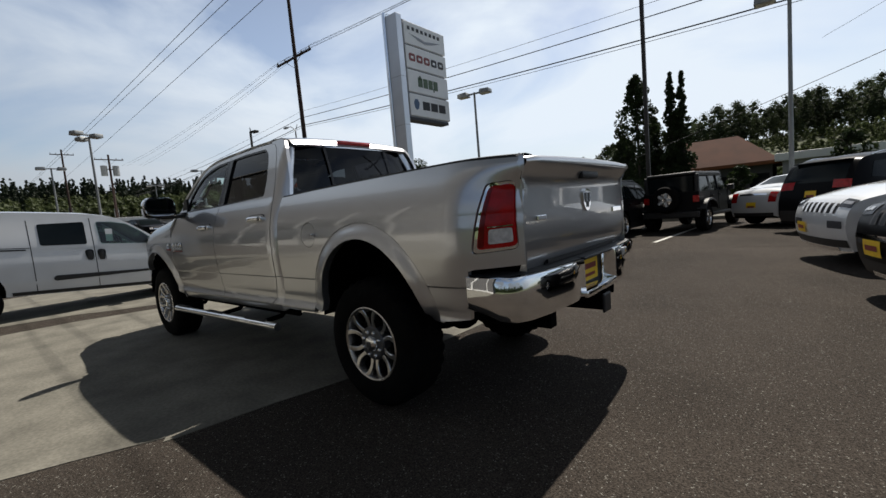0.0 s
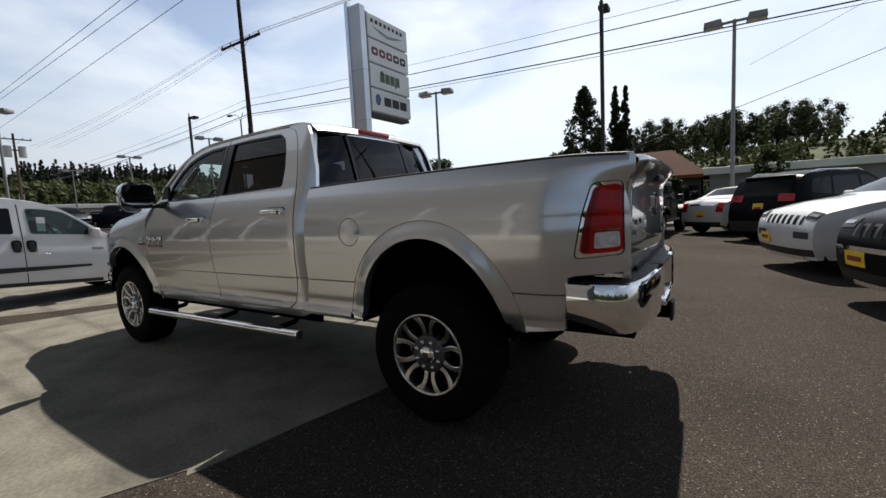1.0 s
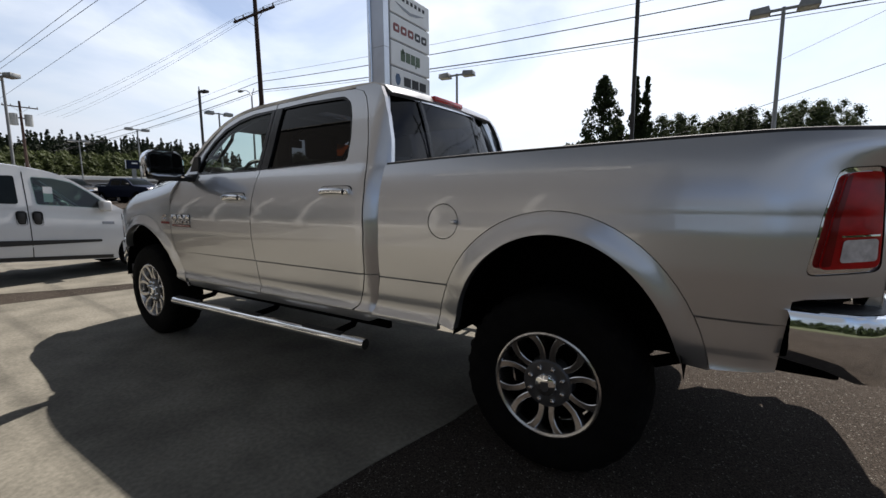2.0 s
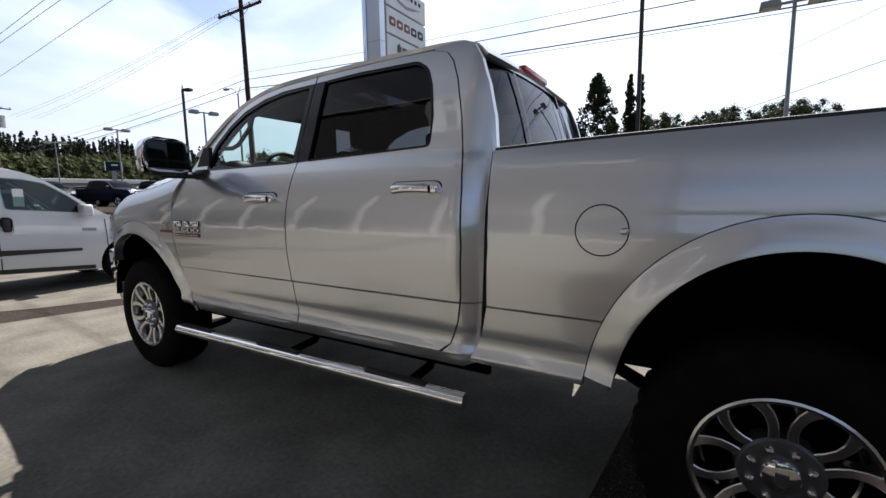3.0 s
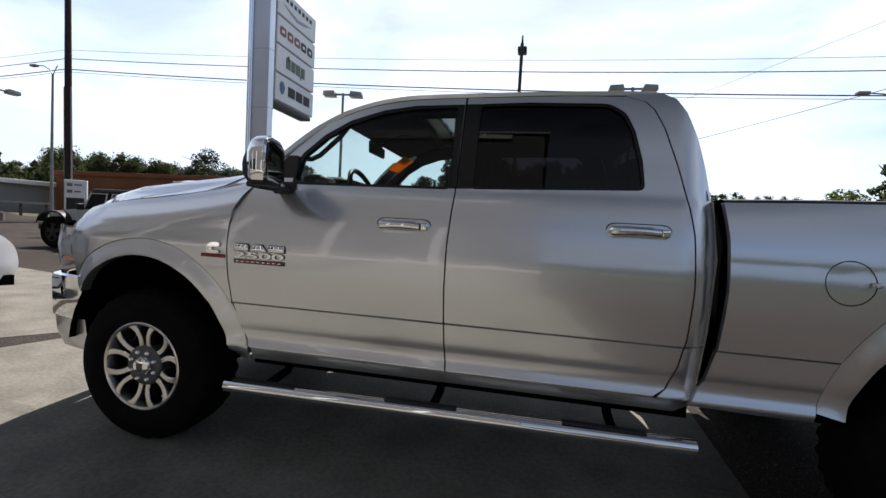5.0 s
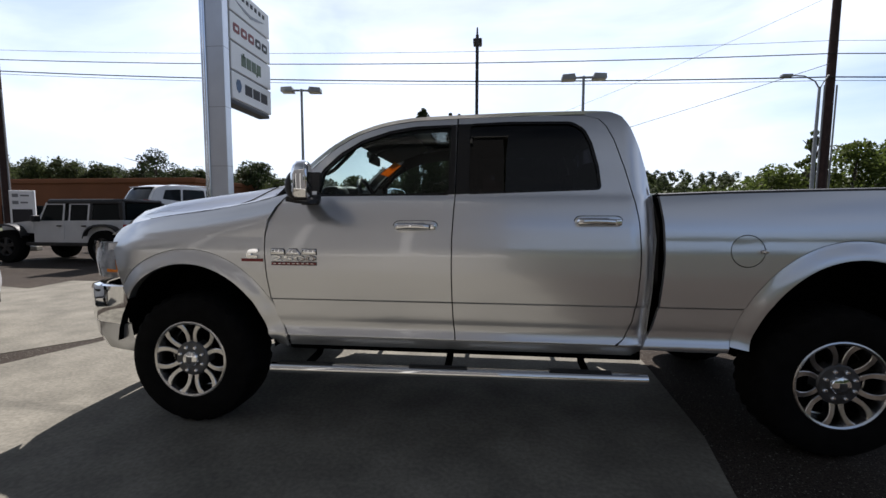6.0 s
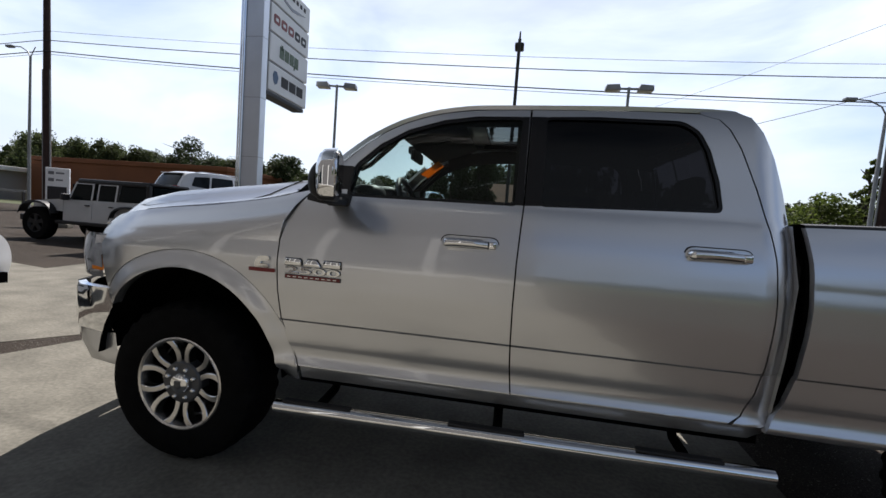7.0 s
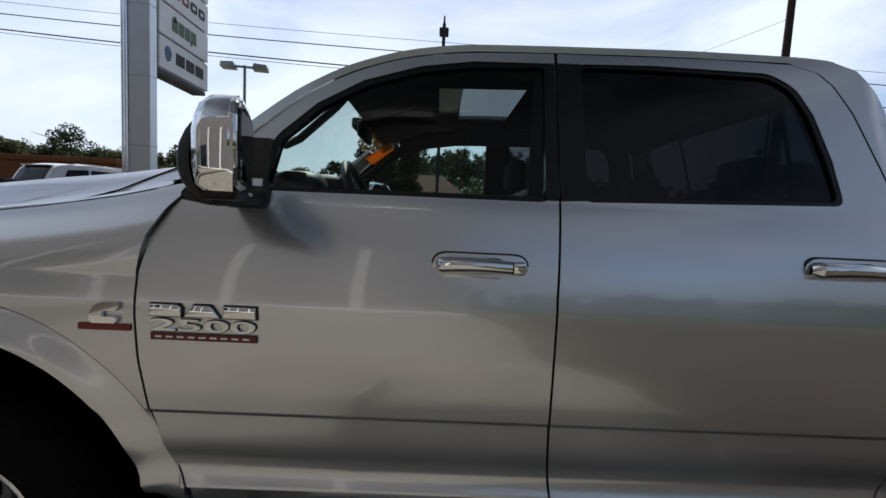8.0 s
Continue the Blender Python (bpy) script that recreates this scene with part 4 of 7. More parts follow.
        prism(bm, soften([(0.70, 1.47), (0.845, 1.47), (0.86, 1.60), (0.80, 1.60)], 0.01), yy(0.845), yy(0.868), "y")
        part("mirror_sail", bm, blackp, mir)
        # the head of the mirror is turned towards the driver
        turned = Matrix.Translation((0.84, yy(0.97), 0)) @ Matrix.Rotation(radians(-19 * side), 4, "Z") @ Matrix.Translation((-0.84, -yy(0.97), 0))
        for ob in mir.children:
            if ob.name.split(".")[0] in ("mirror_cap", "mirror_base_cover", "mirror_frame", "mirror_bezel", "mirror_shell", "mirror_glass", "spotter_glass"):
                ob.data.transform(turned @ Matrix.Translation((0.84, yy(0.97), 1.43)) @ Matrix.Diagonal((0.80, 1.22, 1.04, 1)) @ Matrix.Translation((-0.84, -yy(0.97), -1.43)))
        # side step
        st = new("side_step")
        st.parent = truck
        st["label"] = "chrome tubular side step"
        bm = bmesh.new()
        tube(bm, [(0.590, yy(1.010), 0.418), (0.62, yy(1.012), 0.419), (1.6, yy(1.012), 0.428), (2.73, yy(1.012), 0.438), (2.757, yy(1.01), 0.438)], 0.032, 16)
        part("step_tube", bm, chrome, st, "chrome step tube", smooth=50)
        for xa in (0.80, 1.60, 2.40):
            part("step_pad", boxed(xa - 0.17, xa + 0.17, yy(0.99), yy(1.03), 0.448 + 0.010 * (xa - 0.8), 0.460 + 0.010 * (xa - 0.8), bevel=0.005), blackp, st)
        for xa in (0.80, 1.65, 2.45):
            bm = bmesh.new()
            tube(bm, [(xa, yy(0.985), 0.435), (xa, yy(0.80), 0.45), (xa, yy(0.70), 0.55)], 0.022, 8)
            part("step_bracket", bm, M["under"], st, smooth=50)
        # wheels
        for x in (0.0, 3.79):
            truck_wheel(truck, x, side * 0.915, side)
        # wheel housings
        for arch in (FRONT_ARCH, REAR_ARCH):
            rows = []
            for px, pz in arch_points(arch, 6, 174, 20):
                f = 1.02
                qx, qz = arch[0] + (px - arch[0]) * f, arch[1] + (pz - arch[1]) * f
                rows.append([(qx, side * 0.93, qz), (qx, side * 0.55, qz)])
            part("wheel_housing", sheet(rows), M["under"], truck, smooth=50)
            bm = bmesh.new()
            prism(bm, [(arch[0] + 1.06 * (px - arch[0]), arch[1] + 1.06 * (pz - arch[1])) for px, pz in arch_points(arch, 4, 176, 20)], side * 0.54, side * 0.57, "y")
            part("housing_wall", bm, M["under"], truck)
        # head lamp
        bm = bmesh.new()
        rows = []
        for k in range(6):
            t = k / 5
            z0, z1 = 0.93 + 0.0 * t, 1.165 - 0.005 * t
            x = -0.50 - 0.40 * t ** 0.9
            ww = fender_width(-0.50, 1.05) - 0.005 - 0.27 * t ** 1.6
            rows.append([(x + 0.0, side * ww, z0), (x - 0.012, side * (ww + 0.004), (z0 + z1) / 2), (x - 0.03 + 0.07 * (1 - t), side * (ww - 0.004), z1)])
        bm.free()
        hl = part("head_lamp", sheet(rows), M["smoke_lens"], truck, "clear head lamp with a dark housing", smooth=60)
        rows2 = [[Vector(p) + Vector((-0.003, side * 0.005, 0)) for p in r[:]] for r in rows[:2]]
        rows3 = [[r[0].lerp(r[2], 0.62), r[0].lerp(r[2], 0.80), r[0].lerp(r[2], 0.96)] for r in rows2]
        part("lamp_lens", sheet(rows3), M["clear_lens"], hl, "clear lens strip", smooth=60)
        rows2 = [[r[0].lerp(r[2], 0.16), r[0].lerp(r[2], 0.34), r[0].lerp(r[2], 0.50)] for r in rows2]
        part("side_marker", sheet(rows2), M["amber"], hl, "amber side marker", smooth=60)

    # hood, lofted from the fender crowns to the middle
    rows = []
    tops = [(-0.80, 1.15), (-0.77, 1.225), (-0.71, 1.295), (-0.56, 1.362), (-0.3, 1.420), (0.02, 1.462), (0.28, 1.494), (0.44, 1.520), (0.53, 1.532)]
    for x, zt in tops:
        ce = curve_at(CROWN, x)
        we = fender_width(max(x, -0.62), ce - 0.002) - (0.0 if x > -0.62 else (-0.62 - x) * 0.9)
        row = []
        for k in range(25):
            u = -1 + k / 12
            a = abs(u)
            edge = 1 - smoothstep(0.62, 1.0, a)
            z = ce + (zt - ce) * smoothstep(1.0, 0.70, a) + 0.030 * (1 - a * a) * edge
            z -= 0.012 * math.exp(-((a - 0.60) / 0.05) ** 2)
            row.append((x - 0.05 * (1 - a * a) * smoothstep(-0.3, -0.8, x), u * we, z))
        rows.append(row)
    hood = part("hood", sheet(rows), silver, truck, smooth=80)
    # shut line between the hood and the fender
    for side in (-1, 1):
        pts = []
        for x, a in ((-0.30, 0.985), (-0.15, 0.985), (0.0, 0.985), (0.12, 0.985), (0.22, 0.975), (0.29, 0.955), (0.36, 0.90), (0.42, 0.83), (0.475, 0.75)):
            ce, zt = curve_at(CROWN, x), curve_at(tops, x)
            z = ce + (zt - ce) * smoothstep(1.0, 0.70, a) + 0.030 * (1 - a * a) * (1 - smoothstep(0.62, 1.0, a)) - 0.012 * math.exp(-((a - 0.60) / 0.05) ** 2)
            pts.append((x, side * a * fender_width(x, ce - 0.002), z + 0.001))
        part("shut_line", tube(bmesh.new(), pts, 0.0035, 6), M["seal"], hood)
    # cowl
    part("cowl", sheet([[(0.515, u * 0.80, 1.470 + 0.055 * (1 - u * u)) for u in (-1, -0.5, 0, 0.5, 1)], [(0.62, u * 0.80, 1.485 + 0.055 * (1 - u * u)) for u in (-1, -0.5, 0, 0.5, 1)]]), blackp, truck, smooth=60)
    # roof with a sunroof opening: stations from the windscreen to the rear window
    def roof_row(x, ze, zc, we):
        return [(x + 0.10 * (1 - u * u) * -smoothstep(1.7, 0.9, x), u * we, ze + (zc - ze) * (1 - abs(u) ** 2.6)) for u in [-1 + k / 10 for k in range(21)]]
    stations = [(0.70, 1.548, 1.590, 0.845), (0.80, 1.655, 1.690, 0.805), (0.93, 1.765, 1.800, 0.766), (1.08, 1.849, 1.895, 0.736), (1.26, 1.905, 1.955, 0.716), (1.43, 1.929, 1.978, 0.706),
                (1.55, 1.934, 1.986, 0.704), (1.76, 1.940, 1.992, 0.702), (2.2, 1.948, 1.995, 0.698), (2.45, 1.948, 1.988, 0.695), (2.58, 1.944, 1.972, 0.690), (2.655, 1.925, 1.945, 0.672), (2.69, 1.885, 1.900, 0.655)]
    fine = sorted({round(s[0], 4) for s in stations} | {round(0.70 + 0.05 * k, 4) for k in range(40)})
    rows = [roof_row(x, *(curve_at([(s[0], s[j]) for s in stations], x) for j in (1, 2, 3))) for x in fine]
    bm = sheet(rows)
    bm.faces.ensure_lookup_table()
    drop = []
    for f in bm.faces:
        c = f.calc_center_median()
        if c.x < 1.17 and abs(c.y) < 0.69 - 0.04:
            drop.append(f)
        if 1.43 < c.x < 1.76 and abs(c.y) < 0.42:
            drop.append(f)
    bmesh.ops.delete(bm, geom=drop, context="FACES")
    for f in bm.faces:
        f.smooth = True
    bmesh.ops.solidify(bm, geom=bm.faces[:], thickness=0.02)
    roof = part("roof", bm, silver, truck, smooth=35)
    part("sunroof_glass", sheet([[(1.42, u * 0.43, 1.966 - 0.004 * u * u) for u in (-1, 0, 1)], [(1.77, u * 0.43, 1.978 - 0.004 * u * u) for u in (-1, 0, 1)]]), M["glass_roof"], roof, "dark tinted sunroof glass")
    for y0 in (-0.44, 0.42):
        part("sunroof_frame", boxed(1.38, 1.82, y0, y0 + 0.02, 1.93, 1.962), M["cloth"], roof)
    # windscreen and rear window
    def screen(s, k=0.90):
        return [[(x + 0.10 * (1 - u * u) * -smoothstep(1.7, 0.9, x) + 0.004, u * we * k, ze + (zc - ze) * (1 - abs(u) ** 2.6) - 0.006) for u in [-1 + j / 8 for j in range(17)]] for x, ze, zc, we in s]
    part("windscreen", sheet([[(0.57, -0.80 + 0.1 * j, 1.50 + 0.05 * (1 - ((j - 8) / 8) ** 2)) for j in range(17)]] + screen(stations[:5])), M["glass_clear"], truck, "clear windscreen", smooth=80)
    zs = [(1.455, 2.808), (1.50, 2.800), (1.62, 2.776), (1.74, 2.746), (1.84, 2.716), (1.90, 2.694)]
    wrow = lambda z, x, d: [(x - 0.05 * abs(u) ** 3 + d, u * (curve_at(PROFILE, z) - 0.12), z) for u in [-1 + j / 8 for j in range(17)]]  # noqa: E731
    part("rear_window", sheet([wrow(z, x, -0.004) for z, x in zs[1:]]), M["glass_rear"], truck, "dark rear window", smooth=80)
    for u0, u1 in ((-0.37, -0.345), (0.345, 0.37)):
        part("slider_frame", sheet([[(x + 0.004, u, z) for u in (u0, u1)] for z, x in zs[1:]]), M["gloss_black"], truck)
    for z0, z1 in ((1.445, 1.508), (1.892, 1.912)):
        za, zb = [(z, float(np.interp(z, [a for a, _ in zs], [b for _, b in zs]))) for z in (z0, z1)]
        part("rear_window_trim", sheet([wrow(za[0], za[1], 0.003), wrow(zb[0], zb[1], 0.003)]), M["gloss_black"] if z0 < 1.6 else silver, truck, smooth=80)
    rows = []
    for z, x in [(0.60, 2.775), (0.90, 2.80), (1.2, 2.812)] + [(1.45, 2.808)]:
        ww = cab_width(2.775, z)
        rows.append([(x, u * ww, z) for u in (-1, -0.5, 0, 0.5, 1)])
    part("cab_back", sheet(rows), silver, truck, smooth=60)
    for s in (-1, 1):
        rows = []
        for z, x in zs:
            w0 = curve_at(PROFILE, z) - 0.118
            w1 = cab_width(2.79 if z < 1.6 else x + 0.015, z) if z < 1.84 else curve_at(PROFILE, z) - 0.05
            rows.append([(x - 0.05 + 0.0, s * w0, z), (x - 0.02, s * (w0 * 0.4 + w1 * 0.6), z), (x - 0.045 if z > 1.5 else x - 0.01, s * w1, z)])
        part("rear_pillar", sheet(rows), silver, truck, smooth=80)
    bm = boxed(2.640, 2.705, -0.19, 0.19, 1.925, 1.962, bevel=0.010)
    part("high_brake_lamp", bm, M["red_bright"], truck, "red high-mounted brake lamp", smooth=40)
    # bed floor, inner walls, rails, tailgate
    part("bed_floor", boxed(2.85, 4.87, -0.529, 0.529, 0.90, 0.925), blackp, truck, "black bed liner floor")
    for s in (-1, 1):
        part("bed_wall", boxed(2.88, 4.76, s * 0.76, s * 0.74, 1.13, 1.44), blackp, truck)
        part("wheel_hump", boxed(2.85, 4.87, s * 0.547, s * 0.757, 1.115, 1.135), blackp, truck)
        part("hump_side", boxed(2.86, 4.86, s * 0.530, s * 0.546, 0.88, 1.135), blackp, truck)
        rows = []
        for x in np.linspace(2.835, 4.885, 24):
            zt = curve_at([(2.832, 1.446), (3.2, 1.459), (3.7, 1.470), (4.2, 1.478), (4.6, 1.481), (4.9, 1.472)], float(x))
            wo = bed_width(float(x), zt)
            rows.append([(x, s * (wo - 0.004), zt - 0.012), (x, s * (wo - 0.012), zt + 0.012), (x, s * (wo - 0.05), zt + 0.018), (x, s * (wo - 0.12), zt + 0.012), (x, s * (wo - 0.125), zt - 0.03)])
        part("bed_rail_cap", sheet(rows), M["plastic"], truck, "black plastic bed rail cap", smooth=50)
    part("bed_front_wall", boxed(2.85, 2.88, -0.86, 0.86, 0.75, 1.44), M["under"], truck)
    prof = [(0.888, 4.850), (0.925, 4.868), (0.96, 4.884), (1.05, 4.890), (1.22, 4.892), (1.31, 4.890), (1.36, 4.897), (1.40, 4.924), (1.435, 4.955), (1.462, 4.960), (1.482, 4.940), (1.488, 4.880), (1.47, 4.83)]
    rows = [[(x - 0.016 * (u * u) ** 1.4 - 0.03 * smoothstep(0.93, 1.0, abs(u)) * smoothstep(1.34, 1.42, z), u * 0.778, z - (0.012 * u * u if z > 1.44 else 0)) for u in [-1 + j / 14 for j in range(29)]] for z, x in prof]
    gate = part("tailgate", sheet(rows), silver, truck, "silver tailgate with a moulded upper lip", smooth=60)
    for sd in (-1, 1):
        rows = []
        for z, x in prof[:12]:
            wb = bed_width(4.874, min(z, 1.474))
            xe = min(x - 0.020, 4.905)
            rows.append([(4.874, sd * (wb + 0.001), z), (max(4.878, xe * 0.4 + 4.88 * 0.6), sd * (wb * 0.5 + 0.782 * 0.5), z), (max(xe - 0.004, 4.83), sd * 0.7825, z - (0.012 if z > 1.44 else 0))])
        part("bed_corner", sheet(rows), silver, truck, smooth=70)
    part("gate_inner", boxed(4.80, 4.835, -0.76, 0.76, 0.93, 1.47), blackp, gate)
    part("gate_handle", boxed(4.890, 4.935, -0.13, 0.13, 1.362, 1.405, bevel=0.012), blackp, gate, "black tailgate handle", smooth=40)
    emblem = prism(bmesh.new(), soften([(-0.062, 1.285), (0.0, 1.302), (0.062, 1.285), (0.058, 1.215), (0.030, 1.175), (0.0, 1.160), (-0.030, 1.175), (-0.058, 1.215)], 0.012), 4.890, 4.903, "x")
    part("gate_emblem", emblem, chrome, gate, "chrome shield emblem")
    bars(gate, "emblem_relief", [(-0.040, -0.012, 1.215, 1.275), (0.012, 0.040, 1.215, 1.275), (-0.020, 0.020, 1.185, 1.225)], 4.902, M["alloy_dark"], "x", 0.004, 1)
    part("gate_badge", boxed(4.884, 4.894, -0.66, -0.56, 1.145, 1.172, bevel=0.004), chrome, gate)
    part("gate_badge", boxed(4.884, 4.894, 0.50, 0.68, 1.130, 1.165, bevel=0.004), chrome, gate)
    # rear bumper
    rb = new("rear_bumper")
    rb.parent = truck
    rb["label"] = "chrome step bumper with a black tread"
    plan = [(4.625, 0.955), (4.75, 0.962), (4.83, 0.950), (4.885, 0.912), (4.925, 0.84), (4.952, 0.70), (4.970, 0.45), (4.975, 0.27), (4.955, 0.245), (4.88, 0.235)]
    for s in (-1, 1):
        rows = []
        for x, w in plan:
            up = 0.065 * smoothstep(4.90, 4.66, x)
            rows.append([(x - 0.03, s * (w - 0.02), 0.655 + up), (x - 0.004, s * w, 0.668 + up), (x, s * (w + 0.004), 0.70 + up), (x - 0.002, s * (w + 0.006), 0.79), (x - 0.002, s * (w + 0.004), 0.865), (x - 0.010, s * (w - 0.004), 0.888), (x - 0.035, s * (w - 0.02), 0.892)])
        part("chrome_shell", sheet(rows), chrome, rb, "chrome bumper shell", smooth=50)
        rows = [[(x - 0.03, s * (w - 0.018), 0.893), (4.66 if x < 4.75 else 4.83, s * min(w - 0.02, 0.80), 0.900)] for x, w in plan]
        part("step_tread", sheet(rows), blackp, rb, "black ribbed step tread", smooth=50)
    part("lower_bar", boxed(4.87, 4.985, -0.27, 0.27, 0.655, 0.705, bevel=0.02), chrome, rb, smooth=40)
    part("plate_recess", boxed(4.80, 4.875, -0.30, 0.30, 0.69, 0.885), blackp, rb)
    part("centre_tread", boxed(4.84, 4.962, -0.24, 0.24, 0.878, 0.897, bevel=0.008), blackp, rb)
    plate = part("plate", boxed(4.880, 4.887, -0.155, 0.155, 0.715, 0.872, bevel=0.002), M["yellow"], rb, "yellow dealer plate")
    bars(plate, "plate_bar", [(-0.12, 0.12, 0.79, 0.825), (-0.10, 0.10, 0.742, 0.762)], 4.887, M["ink_red"], "x", 0.002, 1)
    part("hitch_receiver", boxed(4.70, 4.985, -0.045, 0.045, 0.535, 0.625, bevel=0.008), M["under"], truck, "black hitch receiver")
    part("hitch_cap", boxed(4.98, 5.00, -0.06, 0.06, 0.52, 0.64, bevel=0.01), blackp, truck)
    # front bumper and grille
    fb = new("front_bumper")
    fb.parent = truck
    fb["label"] = "chrome front bumper with a pale lower valance"
    plan = [(-0.455, 0.900), (-0.56, 0.905), (-0.70, 0.875), (-0.82, 0.79), (-0.90, 0.62), (-0.95, 0.35), (-0.965, 0.0)]
    plan = plan + [(x, -w) for x, w in plan[-2::-1]]
    rows = [[(x + 0.05, w * 0.985, 0.880), (x + 0.01, w, 0.872), (x - 0.004, w, 0.845), (x, w, 0.74), (x + 0.004, w, 0.64), (x + 0.02, w * 0.99, 0.625)] for x, w in plan]
    part("chrome_shell", sheet(rows), chrome, fb, "chrome bumper shell", smooth=50)
    rows = [[(x + 0.012, w * 0.99, 0.625), (x + 0.02, w * 0.985, 0.54), (x + 0.06, w * 0.97, 0.45), (x + 0.12, w * 0.95, 0.43)] for x, w in plan]
    part("valance", sheet(rows), M["silver"], fb, "silver lower valance", smooth=50)
    gr = new("grille")
    gr.parent = truck
    gr["label"] = "chrome crossbar grille"
    part("grille_mesh", boxed(-0.80, -0.76, -0.50, 0.50, 0.90, 1.17), M["ink"], gr)
    for b in ((-0.52, 0.52, 1.15, 1.20), (-0.52, 0.52, 0.885, 0.93), (-0.50, 0.50, 1.02, 1.06), (-0.035, 0.035, 0.90, 1.18), (-0.54, -0.49, 0.89, 1.19), (0.49, 0.54, 0.89, 1.19)):
        part("grille_bar", boxed(-0.86, -0.78, *b, bevel=0.015), chrome, gr, smooth=40)
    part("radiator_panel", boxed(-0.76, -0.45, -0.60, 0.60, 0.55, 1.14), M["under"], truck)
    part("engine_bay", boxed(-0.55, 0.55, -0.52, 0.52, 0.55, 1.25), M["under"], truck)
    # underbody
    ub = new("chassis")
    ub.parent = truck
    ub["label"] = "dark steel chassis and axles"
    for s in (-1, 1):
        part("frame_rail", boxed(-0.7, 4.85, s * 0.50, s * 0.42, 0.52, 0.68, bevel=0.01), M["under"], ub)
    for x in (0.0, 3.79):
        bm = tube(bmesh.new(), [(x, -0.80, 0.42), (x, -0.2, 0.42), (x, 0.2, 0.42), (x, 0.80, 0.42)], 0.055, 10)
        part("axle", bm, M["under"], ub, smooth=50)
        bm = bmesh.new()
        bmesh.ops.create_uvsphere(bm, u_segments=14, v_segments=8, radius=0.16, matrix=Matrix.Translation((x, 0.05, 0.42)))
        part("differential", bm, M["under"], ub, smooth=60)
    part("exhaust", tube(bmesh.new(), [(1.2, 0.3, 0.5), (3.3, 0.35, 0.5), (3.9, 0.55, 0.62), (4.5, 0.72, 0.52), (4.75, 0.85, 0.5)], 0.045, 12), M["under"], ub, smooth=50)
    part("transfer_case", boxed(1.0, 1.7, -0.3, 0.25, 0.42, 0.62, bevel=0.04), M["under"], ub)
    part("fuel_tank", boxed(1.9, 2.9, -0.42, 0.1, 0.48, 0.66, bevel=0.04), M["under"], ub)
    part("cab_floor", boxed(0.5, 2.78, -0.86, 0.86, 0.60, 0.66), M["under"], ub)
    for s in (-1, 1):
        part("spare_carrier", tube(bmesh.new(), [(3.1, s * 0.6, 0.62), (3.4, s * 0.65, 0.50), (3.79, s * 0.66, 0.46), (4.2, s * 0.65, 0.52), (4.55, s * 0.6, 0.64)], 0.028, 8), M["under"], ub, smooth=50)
    # black skirts added under the sills to darken the gap above the step
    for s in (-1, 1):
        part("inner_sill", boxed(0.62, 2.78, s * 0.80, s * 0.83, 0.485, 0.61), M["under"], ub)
    # cabin
    cab = new("cabin")
    cab.parent = truck
    cab["label"] = "dark cloth cabin"
    bm = bmesh.new()
    prism(bm, soften([(0.56, 0.95), (1.02, 0.95), (1.05, 1.25), (0.98, 1.42), (0.85, 1.475), (0.60, 1.475)], 0.05), -0.80, 0.80, "y")
    part("dashboard", bm, M["plastic"], cab, "black moulded dashboard", smooth=40)
    part("instrument_hood", boxed(0.80, 0.99, -0.56, -0.20, 1.42, 1.535, bevel=0.045, seg=3), M["plastic"], cab, smooth=50)
    part("dash_end", boxed(0.80, 0.97, -0.77, -0.62, 1.40, 1.525, bevel=0.05, seg=3), M["plastic"], cab, "rounded end of the dashboard", smooth=60)
    for y0 in (-0.62, 0.20):
        bm = bmesh.new()
        prism(bm, soften([(1.52, 0.95), (1.66, 0.95), (1.80, 1.50), (1.73, 1.55), (1.62, 1.48)], 0.05), y0, y0 + 0.44, "y", bevel=0.03)
        part("seat_back", bm, M["cloth"], cab, smooth=50)
        part("seat_cushion", boxed(1.08, 1.62, y0, y0 + 0.44, 0.88, 1.04, bevel=0.05, seg=3), M["cloth"], cab, smooth=50)
        part("headrest", boxed(1.73, 1.82, y0 + 0.08, y0 + 0.36, 1.56, 1.74, bevel=0.035, seg=3), M["cloth"], cab, smooth=50)
    part("rear_seat_back", boxed(2.44, 2.62, -0.70, 0.70, 0.9, 1.52, bevel=0.05, seg=3), M["cloth"], cab, smooth=50)
    for y0 in (-0.55, 0.28):
        part("headrest", boxed(2.50, 2.58, y0, y0 + 0.26, 1.53, 1.68, bevel=0.03, seg=3), M["cloth"], cab, smooth=50)
    bm = bmesh.new()
    ring = [Vector((0.0, 0.185 * math.cos(2 * math.pi * k / 28), 0.185 * math.sin(2 * math.pi * k / 28))) for k in range(28)]
    m = Matrix.Translation((1.05, -0.40, 1.42)) @ Matrix.Rotation(radians(-25), 4, "Y")
    tube(bm, [m @ p for p in ring + ring[:1]], 0.016, 8, cap=False)
    tube(bm, [m @ Vector((0.0, -0.18, 0)), m @ Vector((-0.03, 0, 0)), m @ Vector((0.0, 0.18, 0))], 0.02, 8)
    tube(bm, [m @ Vector((-0.02, 0, 0)), m @ Vector((0.0, 0, -0.18))], 0.018, 8)
    tube(bm, [m @ Vector((0.0, 0, 0)), m @ Vector((-0.22, 0, -0.06))], 0.03, 8)
    part("steering_wheel", bm, M["plastic"], cab, "black steering wheel", smooth=50)
    part("interior_mirror", boxed(0.965, 0.995, -0.20, 0.06, 1.735, 1.805, bevel=0.012), M["plastic"], cab, smooth=40)
